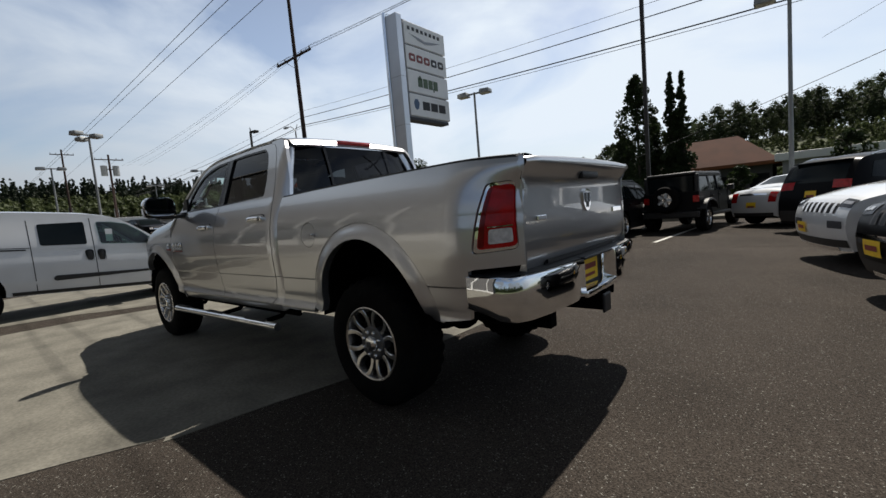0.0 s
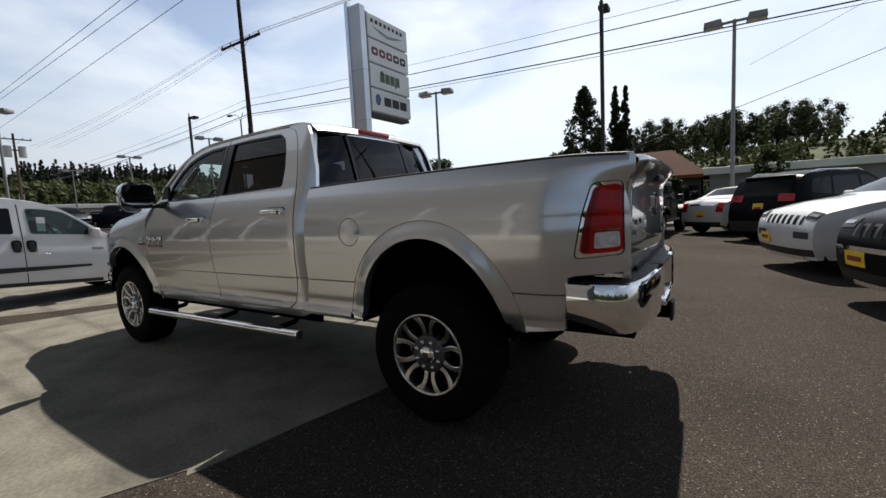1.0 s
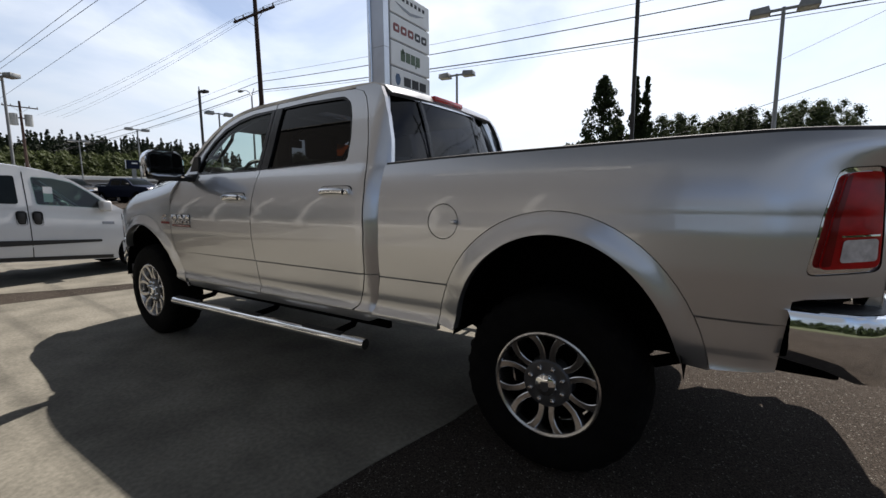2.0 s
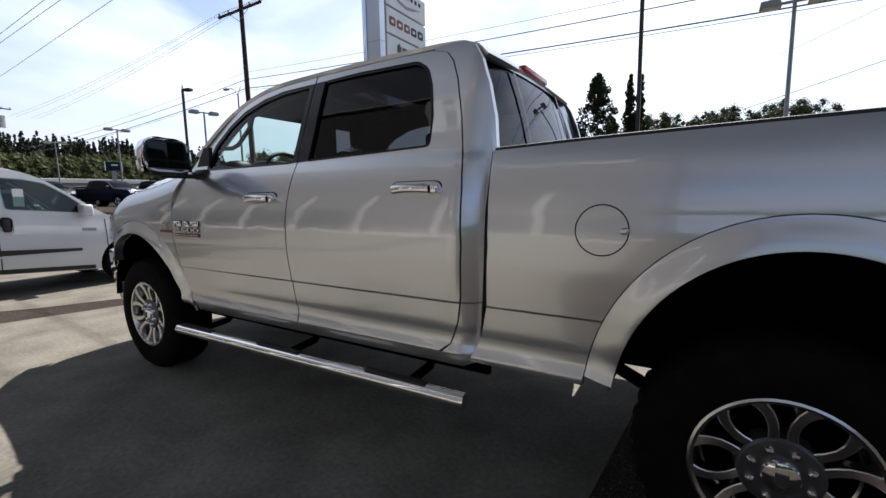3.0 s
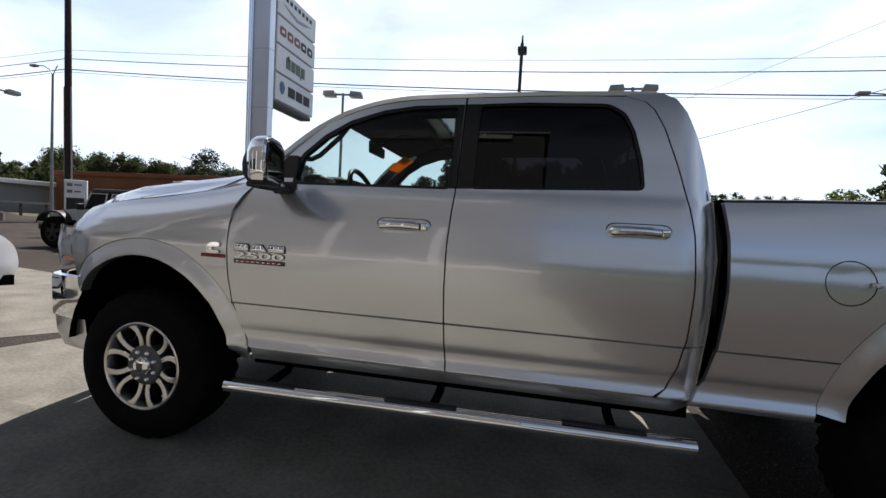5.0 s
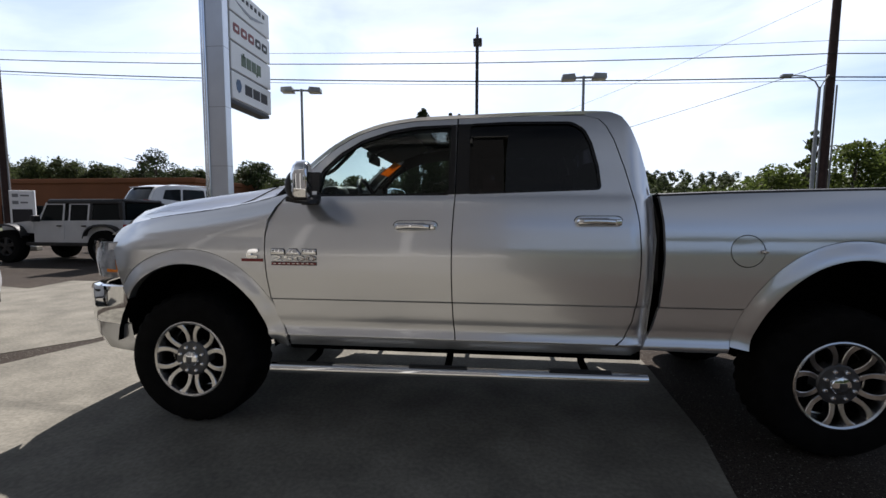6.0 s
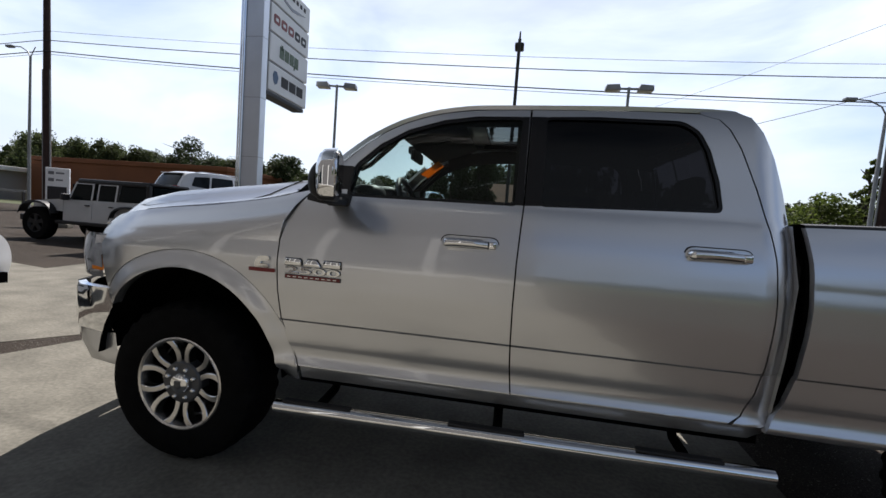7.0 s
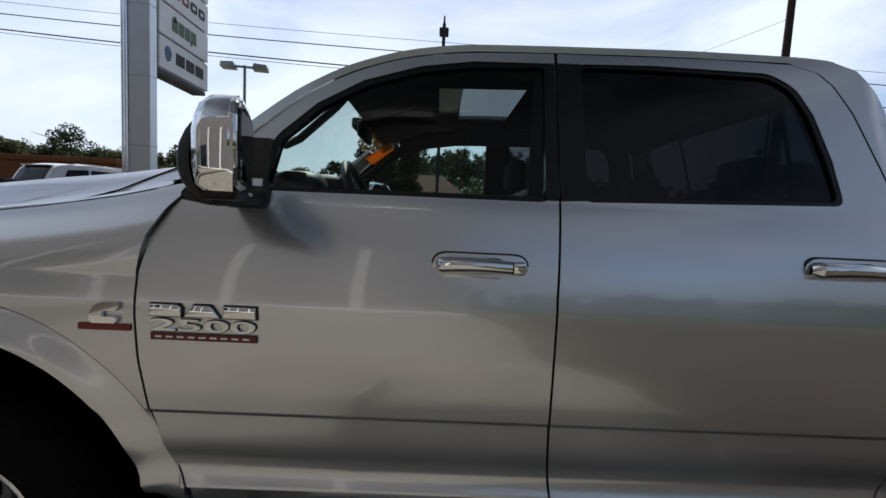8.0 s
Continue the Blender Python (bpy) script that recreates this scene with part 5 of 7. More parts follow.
    part("mirror_stem", tube(bmesh.new(), [(0.975, -0.06, 1.80), (0.95, -0.03, 1.855)], 0.012, 8), M["plastic"], cab)
    part("sensor_box", boxed(0.915, 0.985, -0.08, 0.04, 1.79, 1.845, bevel=0.015), M["plastic"], cab, smooth=40)
    tag = bmesh.new()
    prism(tag, [(0.905, 1.712), (0.910, 1.706), (1.040, 1.808), (1.035, 1.814)], 0.40, 0.66, "y")
    part("price_tag", tag, M["tag"], cab, "yellow price tag behind the windscreen")
    for y0, y1 in ((-0.66, -0.07), (-0.05, 0.60)):
        bm = bmesh.new()
        prism(bm, [(0.975, 1.825), (0.985, 1.815), (1.22, 1.905), (1.22, 1.925)], y0, y1, "y")
        part("sun_visor", bm, M["cloth"], cab, "dark folded sun visor", smooth=40)
    for s in (-1, 1):
        part("grab_handle", tube(bmesh.new(), [(0.80, s * 0.745, 1.605), (0.835, s * 0.690, 1.610), (0.87, s * 0.665, 1.635), (0.98, s * 0.645, 1.745), (1.03, s * 0.660, 1.795), (1.055, s * 0.715, 1.835)], 0.014, 8), M["plastic"], cab, smooth=50)
        part("inner_pillar", sheet([[(x + 0.02, s * (we - 0.025), ze - 0.012), (x + 0.03, s * (we - 0.105), ze - 0.0)] for x, ze, zc, we in stations[:5]]), M["beige"], cab, smooth=60)
        part("door_card", boxed(0.72, 2.60, s * 0.835, s * 0.80, 0.75, 1.445, bevel=0.01), M["cloth"], cab)
        part("inner_pillar", boxed(1.63, 1.78, s * 0.70, s * 0.68, 1.44, 1.90), M["cloth"], cab)
        part("header_rail", sheet([[(x, s * (we - 0.012), ze - 0.025), (x, s * (we - 0.028), ze - 0.075), (x, s * (we - 0.09), ze - 0.05), (x, s * (we - 0.16), ze + 0.004)] for x, ze, zc, we in stations[3:12]]), M["cloth"], cab, smooth=60)
    rows = [[(x, u * 0.60, z) for u in (-1, -0.42, 0.58, 1)] for x, z in ((1.20, 1.893), (1.32, 1.940), (1.69, 1.952), (2.62, 1.952))]
    bm = sheet(rows)
    bm.faces.ensure_lookup_table()
    bmesh.ops.delete(bm, geom=[f for f in bm.faces if 1.38 < f.calc_center_median().x < 1.66 and abs(f.calc_center_median().y) < 0.2], context="FACES")
    part("headliner", bm, M["cloth"], cab)
    return truck


build_truck()


# ---- other vehicles ----
def road_wheel(parent, x, y, r, side, spokes, rim_mat, tyre_w=0.22, rim_k=0.66):
    wheel = new("wheel")
    wheel.parent = parent
    wheel.location = (x, y, r)
    s, q = side, r * rim_k
    bm = lathe(bmesh.new(), [(a, s * b) for a, b in [(q * 0.98, 0.0), (q * 1.12, 0.02), (r * 0.93, 0.012), (r * 0.99, -0.02), (r, -0.05), (r, -tyre_w + 0.03), (r * 0.97, -tyre_w), (q, -tyre_w)]], 32)
    part("tyre", bm, M["rubber"], wheel, "black tyre", smooth=40)
    bm = lathe(bmesh.new(), [(a, s * b) for a, b in [(q * 1.03, 0.0), (q * 0.98, 0.012), (q * 0.90, -0.01), (q * 0.86, -0.08)]], 32)
    part("rim", bm, rim_mat, wheel, smooth=40)
    bm = lathe(bmesh.new(), [(0.001, -0.07 * s), (q * 0.9, -0.07 * s)], 28)
    part("brake_backing", bm, M["under"], wheel)
    for k in range(spokes):
        a = 2 * math.pi * k / spokes + 0.3
        wd = 1.35 * q / spokes
        rows = []
        for rr, ww, h in ((q * 0.18, wd * 1.0, 0.004), (q * 0.55, wd * 0.8, 0.006), (q * 0.93, wd * 1.2, 0.0)):
            c = Vector((rr * math.cos(a), 0, rr * math.sin(a)))
            t = Vector((-math.sin(a), 0, math.cos(a)))
            rows.append([c - t * ww + Vector((0, s * (h - 0.03), 0)), c - t * ww * 0.7 + Vector((0, s * h, 0)), c + t * ww * 0.7 + Vector((0, s * h, 0)), c + t * ww + Vector((0, s * (h - 0.03), 0))])
        part("spoke", sheet(rows), rim_mat, wheel, smooth=40)
    bm = lathe(bmesh.new(), [(q * 0.26, -0.03 * s), (q * 0.24, 0.008 * s), (q * 0.1, 0.014 * s), (0.001, 0.014 * s)], 18)
    part("hub_cap", bm, rim_mat, wheel, smooth=40)


class Body:
    """A closed car body: two sides and a skin that runs over the outline from the front to the back. The front looks to -x."""

    def __init__(self, parent, top, hw, belt, tumble, wheels, radius, sill, paint_mat, crown=0.05, ends=0.24, arch=1.17, holes=()):
        self.parent, self.hw, self.belt, self.tumble = parent, hw, belt, tumble
        self.top = self.fine(top)
        self.x0, self.x1 = min(p[0] for p in top), max(p[0] for p in top)
        self.crown, self.ends = crown, ends
        bottom = [(self.top[-1][0] - 0.08, sill)]
        for xc in sorted(wheels, reverse=True):
            ra = radius * arch
            a0 = math.asin(max(-0.9, min(0.9, (sill - radius) / ra)))
            bottom += [(xc + ra * math.cos(a), radius + ra * math.sin(a)) for a in np.linspace(a0, math.pi - a0, 15)]
        bottom.append((self.top[0][0] + 0.08, sill))
        self.outline = self.top + bottom
        for side in (-1, 1):
            side_panel("body_side", self.outline[::-1], [soften(grow(h, -0.012), 0.04) for h in holes], self.width, side, paint_mat, parent, step=0.16, rim=0.04)
        rows = [[self.at(i, s) for s in np.linspace(-1, 1, 17)] for i in range(len(self.top))]
        part("body_skin", sheet(rows), paint_mat, parent, smooth=70)
        part("floor_pan", boxed(self.x0 + 0.15, self.x1 - 0.15, -hw + 0.12, hw - 0.12, sill - 0.03, sill + 0.10), M["under"], parent)
        for xc in wheels:
            part("wheel_housing", boxed(xc - radius * arch, xc + radius * arch, -hw + 0.28, hw - 0.28, sill, radius * (1 + arch) - 0.03), M["under"], parent)

    @staticmethod
    def fine(pts):
        out = []
        n = len(pts)
        for i in range(n - 1):
            p = [Vector((*pts[min(max(k, 0), n - 1)], 0)) for k in (i - 1, i, i + 1, i + 2)]
            steps = max(1, int((p[2] - p[1]).length / 0.045))
            for k in range(steps):
                t = k / steps
                v = p[1].lerp(p[2], t)
                out.append((v.x, v.y))
        out.append(tuple(pts[-1]))
        for _ in range(6):
            out = [out[0]] + [((a[0] + 2 * b[0] + c[0]) / 4, (a[1] + 2 * b[1] + c[1]) / 4) for a, b, c in zip(out, out[1:], out[2:])] + [out[-1]]
        return out

    def width(self, x, z):
        w = self.hw
        w -= 0.05 * smoothstep(self.belt - 0.15, self.belt - 0.55, z) * (1 if z < self.belt - 0.15 else 0) * smoothstep(0.5, 0.2, z)
        w -= 0.035 * smoothstep(self.belt - 0.35, self.belt, z)
        if z > self.belt:
            w -= (z - self.belt) * self.tumble
        e = max(0.0, max(self.x0 + 0.75 - x, x - self.x1 + 0.75)) / 0.75
        return max(0.25, w - self.ends * min(e, 1.2) ** 2.3)

    def at(self, i, s, lift=0.0):
        i = min(max(i, 0), len(self.top) - 1)
        a, b = self.top[max(i - 1, 0)], self.top[min(i + 1, len(self.top) - 1)]
        d = Vector((b[0] - a[0], b[1] - a[1])).normalized()
        x, z = self.top[i]
        w = self.width(x, z)
        c = self.crown * (1 - abs(s) ** 2.6) + lift
        return (x - d.y * c, s * w, z + d.x * c)

    def patch(self, name, where, z0, z1, s0, s1, mat, parent=None, label="", lift=0.006):
        """A piece on the skin: where is front, rear, or (x0, x1) on the top."""
        mid = max(range(len(self.top)), key=lambda k: self.top[k][1])
        if where == "front":
            ids = [i for i in range(mid) if z0 <= self.top[i][1] <= z1]
        elif where == "rear":
            ids = [i for i in range(mid, len(self.top)) if z0 <= self.top[i][1] <= z1]
        else:
            ids = [i for i in range(len(self.top)) if where[0] <= self.top[i][0] <= where[1] and z0 <= self.top[i][1] <= z1]
        if len(ids) < 2:
            ids = [ids[0] if ids else 0, (ids[0] if ids else 0) + 1]
        rows = [[self.at(i, s, lift) for s in np.linspace(s0, s1, 7)] for i in range(ids[0], ids[-1] + 1)]
        return part(name, sheet(rows), mat, parent or self.parent, label, smooth=60)

    def glass(self, polys, mat, name="side_window"):
        for poly in polys:
            for side in (-1, 1):
                side_panel(name, soften(poly, 0.04), [], self.width, side, mat, self.parent, step=0.3, rim=0.012, lift=0.006)

    def strip(self, name, poly, mat, lift=0.012, label=""):
        for side in (-1, 1):
            side_panel(name, poly, [], self.width, side, mat, self.parent, label, step=0.2, rim=0.02, lift=lift)


def yellow_plate(body, where, z, s0=-0.16, s1=0.16):
    p = body.patch("plate", where, z - 0.10, z + 0.10, s0, s1, M["yellow"], label="yellow dealer plate", lift=0.014)
    body.patch("plate_bar", where, z - 0.045, z + 0.02, s0 * 0.7 + 0.3 * (s0 + s1) / 2, s1 * 0.7 + 0.3 * (s0 + s1) / 2, M["ink_red"], p, lift=0.018)


def door_mirrors(parent, x, z, hw, mat):
    for s in (-1, 1):
        part("door_mirror", boxed(x - 0.06, x + 0.07, s * (hw - 0.02), s * (hw + 0.20), z - 0.02, z + 0.15, bevel=0.03, seg=3), mat, parent, smooth=50)


def finish(b, wheels, r, hw, spokes, rim_mat, rk=0.68):
    for x in wheels:
        for s in (-1, 1):
            road_wheel(b.parent, x, s * (hw - 0.02), r, s, spokes, rim_mat, rim_k=rk)


def build_van(at, turn):
    car = thing("cargo_van", "white compact cargo van with black rub strips parked on concrete", "van", at=at, turn=turn)
    front_pane = [(-1.16, 1.095), (-0.19, 1.11), (-0.17, 1.585), (-0.42, 1.57), (-0.64, 1.52), (-0.86, 1.36)]
    top = [(-2.30, 0.24), (-2.36, 0.50), (-2.27, 0.70), (-2.05, 0.86), (-1.66, 0.985), (-1.32, 1.05), (-0.86, 1.40), (-0.60, 1.60), (-0.42, 1.68), (0.0, 1.755), (1.0, 1.82), (1.9, 1.80), (2.25, 1.74), (2.33, 1.5), (2.36, 0.9), (2.34, 0.26)]
    b = Body(car, top, 0.915, 1.08, 0.17, (-1.55, 1.55), 0.325, 0.24, M["white"], crown=0.05, ends=0.26, holes=[front_pane])
    b.glass([front_pane], M["glass_van"], "front_side_window")
    b.glass([[(0.01, 1.11), (0.66, 1.10), (0.66, 1.57), (0.01, 1.59)]], M["dark_glass"])
    b.strip("panel_seam", [(0.80, 1.06), (2.1, 1.06), (2.1, 1.07), (0.80, 1.07)], M["seal"], 0.0015)
    for s in (-1, 1):
        part("window_sticker", boxed(-0.40, -0.29, s * 0.848, s * 0.842, 1.16, 1.42), M["sign_face"], car, "white paper window sticker")
        part("seat_back", boxed(-0.38, -0.22, s * 0.20, s * 0.66, 0.7, 1.35, bevel=0.05, seg=3), M["cloth"], car, "dark cloth seat", smooth=50)
        part("belt_strap", tube(bmesh.new(), [(-0.26, s * 0.78, 1.52), (-0.72, s * 0.70, 1.12), (-0.80, s * 0.62, 1.05)], 0.022, 6), M["galv"], car)
    part("dashboard", boxed(-1.30, -0.92, -0.75, 0.75, 0.75, 1.08, bevel=0.06, seg=3), M["plastic"], car, smooth=50)
    ring = [(-0.80 + 0.08 * math.sin(a), -0.38 + 0.18 * math.cos(a), 1.10 + 0.17 * math.sin(a)) for a in np.linspace(0, 2 * math.pi, 21)]
    part("steering_wheel", tube(bmesh.new(), ring, 0.018, 6, cap=False), M["plastic"], car, smooth=50)
    part("bulkhead", boxed(-0.16, -0.14, -0.78, 0.78, 0.4, 1.60), M["cloth"], car)
    b.patch("windscreen", (-1.28, -0.56), 1.02, 1.65, -0.9, 0.9, M["dark_glass"], label="dark raked windscreen")
    b.strip("rub_strip", soften([(-0.95, 0.535), (0.53, 0.465), (0.56, 0.51), (0.52, 0.56), (-0.95, 0.575)], 0.02), M["plastic"])
    b.strip("rail_cover", [(0.85, 1.02), (2.2, 1.02), (2.2, 1.045), (0.85, 1.045)], M["plastic"], 0.006)
    for x in (-0.18, 0.0):
        for s in (-1, 1):
            part("door_handle", boxed(x - 0.060, x + 0.060, s * 0.875, s * 0.922, 0.79, 1.01, bevel=0.045, seg=3), M["plastic"], car, smooth=50)
    for x in (-0.09, -1.28, 0.78):
        b.strip("door_seam", [(x, 0.30), (x + 0.012, 0.30), (x + 0.012, 1.66 if x > -1 else 1.0), (x, 1.66 if x > -1 else 1.0)], M["seal"], 0.0015)
    b.strip("badge_block", [(-1.15, 0.83), (-0.98, 0.83), (-0.98, 0.875), (-1.15, 0.875)], M["ink_grey"], 0.006)
    b.strip("sill_cover", [(-1.1, 0.25), (1.1, 0.25), (1.1, 0.31), (-1.1, 0.31)], M["plastic"], 0.008)
    b.patch("bumper_cover", "front", 0.28, 0.46, -0.96, 0.96, M["plastic"], lift=0.01)
    for s0 in (-0.98, 0.62):
        hl = b.patch("head_lamp", "front", 0.72, 0.90, s0, s0 + 0.36, M["clear_lens"], label="clear head lamp")
        b.patch("indicator", "front", 0.80, 0.90, s0 if s0 < 0 else s0 + 0.26, s0 + 0.10 if s0 < 0 else s0 + 0.36, M["amber"], hl, lift=0.010)
        b.patch("fog_lamp", "front", 0.38, 0.50, s0 + 0.02, s0 + 0.22, M["plastic"])
    door_mirrors(car, -1.02, 1.07, 0.91, M["white"])
    # the belt line, strips and sill climb gently towards the rear
    for ob in car.children:
        for v in ob.data.vertices:
            v.co.z += 0.075 * max(0.0, v.co.x + 1.15) * (1 - 0.8 * smoothstep(1.1, 1.75, v.co.z))
    finish(b, (-1.55, 1.55), 0.335, 0.915, 10, M["alloy"], 0.74)
    return car


def build_suv(name, label, paint_mat, at, turn, plate_end=None, grille="slots", tall=1.74, group="", chrome_rails=True, clad=True):
    car = thing(name, label, "car", group, at=at, turn=turn)
    k = tall / 1.74
    top = [(-2.28, 0.24), (-2.36, 0.45), (-2.37, 0.55), (-2.36, 0.74), (-2.27, 0.91), (-1.75, 1.04), (-1.12, 1.13), (-0.62, 1.46 * k), (-0.28, 1.62 * k), (0.15, 1.68 * k), (1.0, 1.69 * k), (1.75, 1.64 * k), (1.98, 1.58 * k), (2.20, 1.22 * k), (2.27, 1.02), (2.32, 0.75), (2.33, 0.50), (2.28, 0.24)]
    b = Body(car, top, 0.945, 1.06, 0.27, (-1.45, 1.40), 0.37, 0.25, paint_mat, crown=0.05, ends=0.15)
    zt = 1.56 * k
    b.glass([[(-0.98, 1.10), (0.08, 1.11), (0.06, zt), (-0.18, zt - 0.01), (-0.42, zt - 0.09)], [(0.16, 1.11), (1.12, 1.13), (1.02, zt - 0.01), (0.14, zt)], [(1.20, 1.14), (1.86, 1.20), (1.70, zt - 0.06), (1.10, zt - 0.01)]], M["dark_glass"])
    b.patch("windscreen", (-1.08, -0.32), 1.12, 1.62 * k, -0.88, 0.88, M["dark_glass"], label="dark windscreen")
    b.patch("rear_window", (1.96, 2.24), 1.14, 1.60 * k, -0.84, 0.84, M["dark_glass"], label="dark rear window")
    if clad:
        b.strip("sill_cladding", [(-1.0, 0.255), (0.95, 0.255), (0.95, 0.42), (-1.0, 0.42)], M["plastic"])
        b.patch("front_cladding", "front", 0.25, 0.44, -0.98, 0.98, M["plastic"])
        b.patch("front_lip", "front", 0.30, 0.34, -0.7, 0.7, M["chrome"], lift=0.014)
        b.patch("rear_cladding", "rear", 0.25, 0.56, -0.97, 0.97, M["plastic"])
    for x in (-1.02, 0.11, 1.12):
        b.strip("door_seam", [(x, 0.48), (x + 0.010, 0.48), (x + 0.010, 1.08), (x, 1.08)], M["seal"], 0.0015)
    for x in (-0.10, 0.92):
        for s in (-1, 1):
            part("door_handle", boxed(x - 0.09, x + 0.09, s * 0.915, s * 0.965, 0.955, 0.99, bevel=0.012), M["chrome"] if chrome_rails else paint_mat, car)
    for s0, s1 in ((-0.99, -0.55), (0.55, 0.99)):
        hl = b.patch("head_lamp", "front", 0.80, 0.93, s0 if s0 < 0 else s0 + 0.14, s1 if s0 > 0 else s1 - 0.14, M["gloss_black"], label="narrow smoked head lamp", lift=0.008)
        b.patch("lamp_lens", "front", 0.84, 0.885, s0 + 0.03 if s0 < 0 else s0 + 0.20, s1 - 0.03 if s0 > 0 else s1 - 0.20, M["smoke_lens"], hl, lift=0.014)
        b.patch("fog_lamp", "front", 0.52, 0.66, s0 * 0.92, s1 * 0.92, M["ink"])
        b.patch("tail_lamp", "rear", 1.00, 1.20, s0, s1, M["red_lens"], label="red tail lamp")
    b.patch("grille_recess", "front", 0.70, 0.885, -0.66, 0.66, M["ink"], lift=0.003)
    for q in range(7):
        c = -0.60 + 0.19 * q
        b.patch("grille_slot", "front", 0.70, 0.885, c - 0.04, c + 0.035, paint_mat, lift=0.020)
    for s in (-1, 1):
        part("roof_rail", tube(bmesh.new(), [(-0.2, s * 0.70, 1.66 * k), (0.0, s * 0.71, 1.71 * k), (1.4, s * 0.71, 1.71 * k), (1.65, s * 0.70, 1.65 * k)], 0.016, 8), M["chrome"] if chrome_rails else M["plastic"], car, smooth=50)
    part("rear_spoiler", boxed(1.86, 2.10, -0.60, 0.60, 1.585 * k, 1.615 * k, bevel=0.012), paint_mat, car)
    if grille == "dark":
        b.patch("bumper_trim", "front", 0.55, 0.60, -0.97, 0.97, M["chrome"], label="bright bumper trim", lift=0.012)
    if plate_end == "front":
        yellow_plate(b, "front", 0.50, 0.34, 0.74)
    elif plate_end == "rear":
        yellow_plate(b, "rear", 0.90)
    door_mirrors(car, -0.86, 1.07, 0.93, paint_mat)
    finish(b, (-1.45, 1.40), 0.37, 0.945, 5, M["alloy"])
    return car


def build_sedan(at, turn):
    car = thing("sedan", "white four-door sedan with red tail lamps and a yellow plate", "car", "cars parked in the lot", at=at, turn=turn)
    top = [(-2.40, 0.30), (-2.47, 0.55), (-2.40, 0.78), (-2.1, 0.92), (-1.2, 1.02), (-0.55, 1.36), (-0.2, 1.46), (0.4, 1.48), (0.95, 1.43), (1.45, 1.18), (1.75, 1.10), (2.25, 1.06), (2.38, 0.96), (2.45, 0.62), (2.40, 0.32)]
    b = Body(car, top, 0.945, 1.00, 0.33, (-1.55, 1.50), 0.345, 0.28, M["white"], crown=0.04, ends=0.22)
    b.glass([[(-0.95, 1.03), (0.10, 1.04), (0.08, 1.36), (-0.16, 1.36), (-0.45, 1.27)], [(0.18, 1.04), (1.30, 1.08), (0.92, 1.34), (0.16, 1.36)]], M["dark_glass"])
    b.patch("windscreen", (-1.15, -0.30), 1.03, 1.43, -0.88, 0.88, M["dark_glass"], label="dark windscreen")
    b.patch("rear_window", (0.98, 1.48), 1.14, 1.42, -0.84, 0.84, M["dark_glass"], label="dark rear window")
    for s0, s1 in ((-1.0, -0.70), (0.70, 1.0)):
        b.patch("head_lamp", "front", 0.68, 0.86, s0, s1, M["clear_lens"], label="clear head lamp")
        b.patch("tail_lamp", "rear", 0.70, 1.0, s0, s1, M["red_lens"], label="red tail lamp")
    b.patch("grille", "front", 0.55, 0.80, -0.45, 0.45, M["ink"])
    b.patch("rear_valance", "rear", 0.30, 0.42, -0.9, 0.9, M["plastic"])
    b.patch("boot_chrome", "rear", 0.93, 0.97, -0.6, 0.6, M["chrome"], lift=0.012)
    yellow_plate(b, "rear", 0.62, -0.22, 0.22)
    for x in (-1.02, 0.13, 1.20):
        b.strip("door_seam", [(x, 0.38), (x + 0.010, 0.38), (x + 0.010, 1.01), (x, 1.01)], M["seal"], 0.0015)
    door_mirrors(car, -0.80, 1.01, 0.92, M["white"])
    finish(b, (-1.55, 1.50), 0.345, 0.945, 10, M["alloy"])
    return car


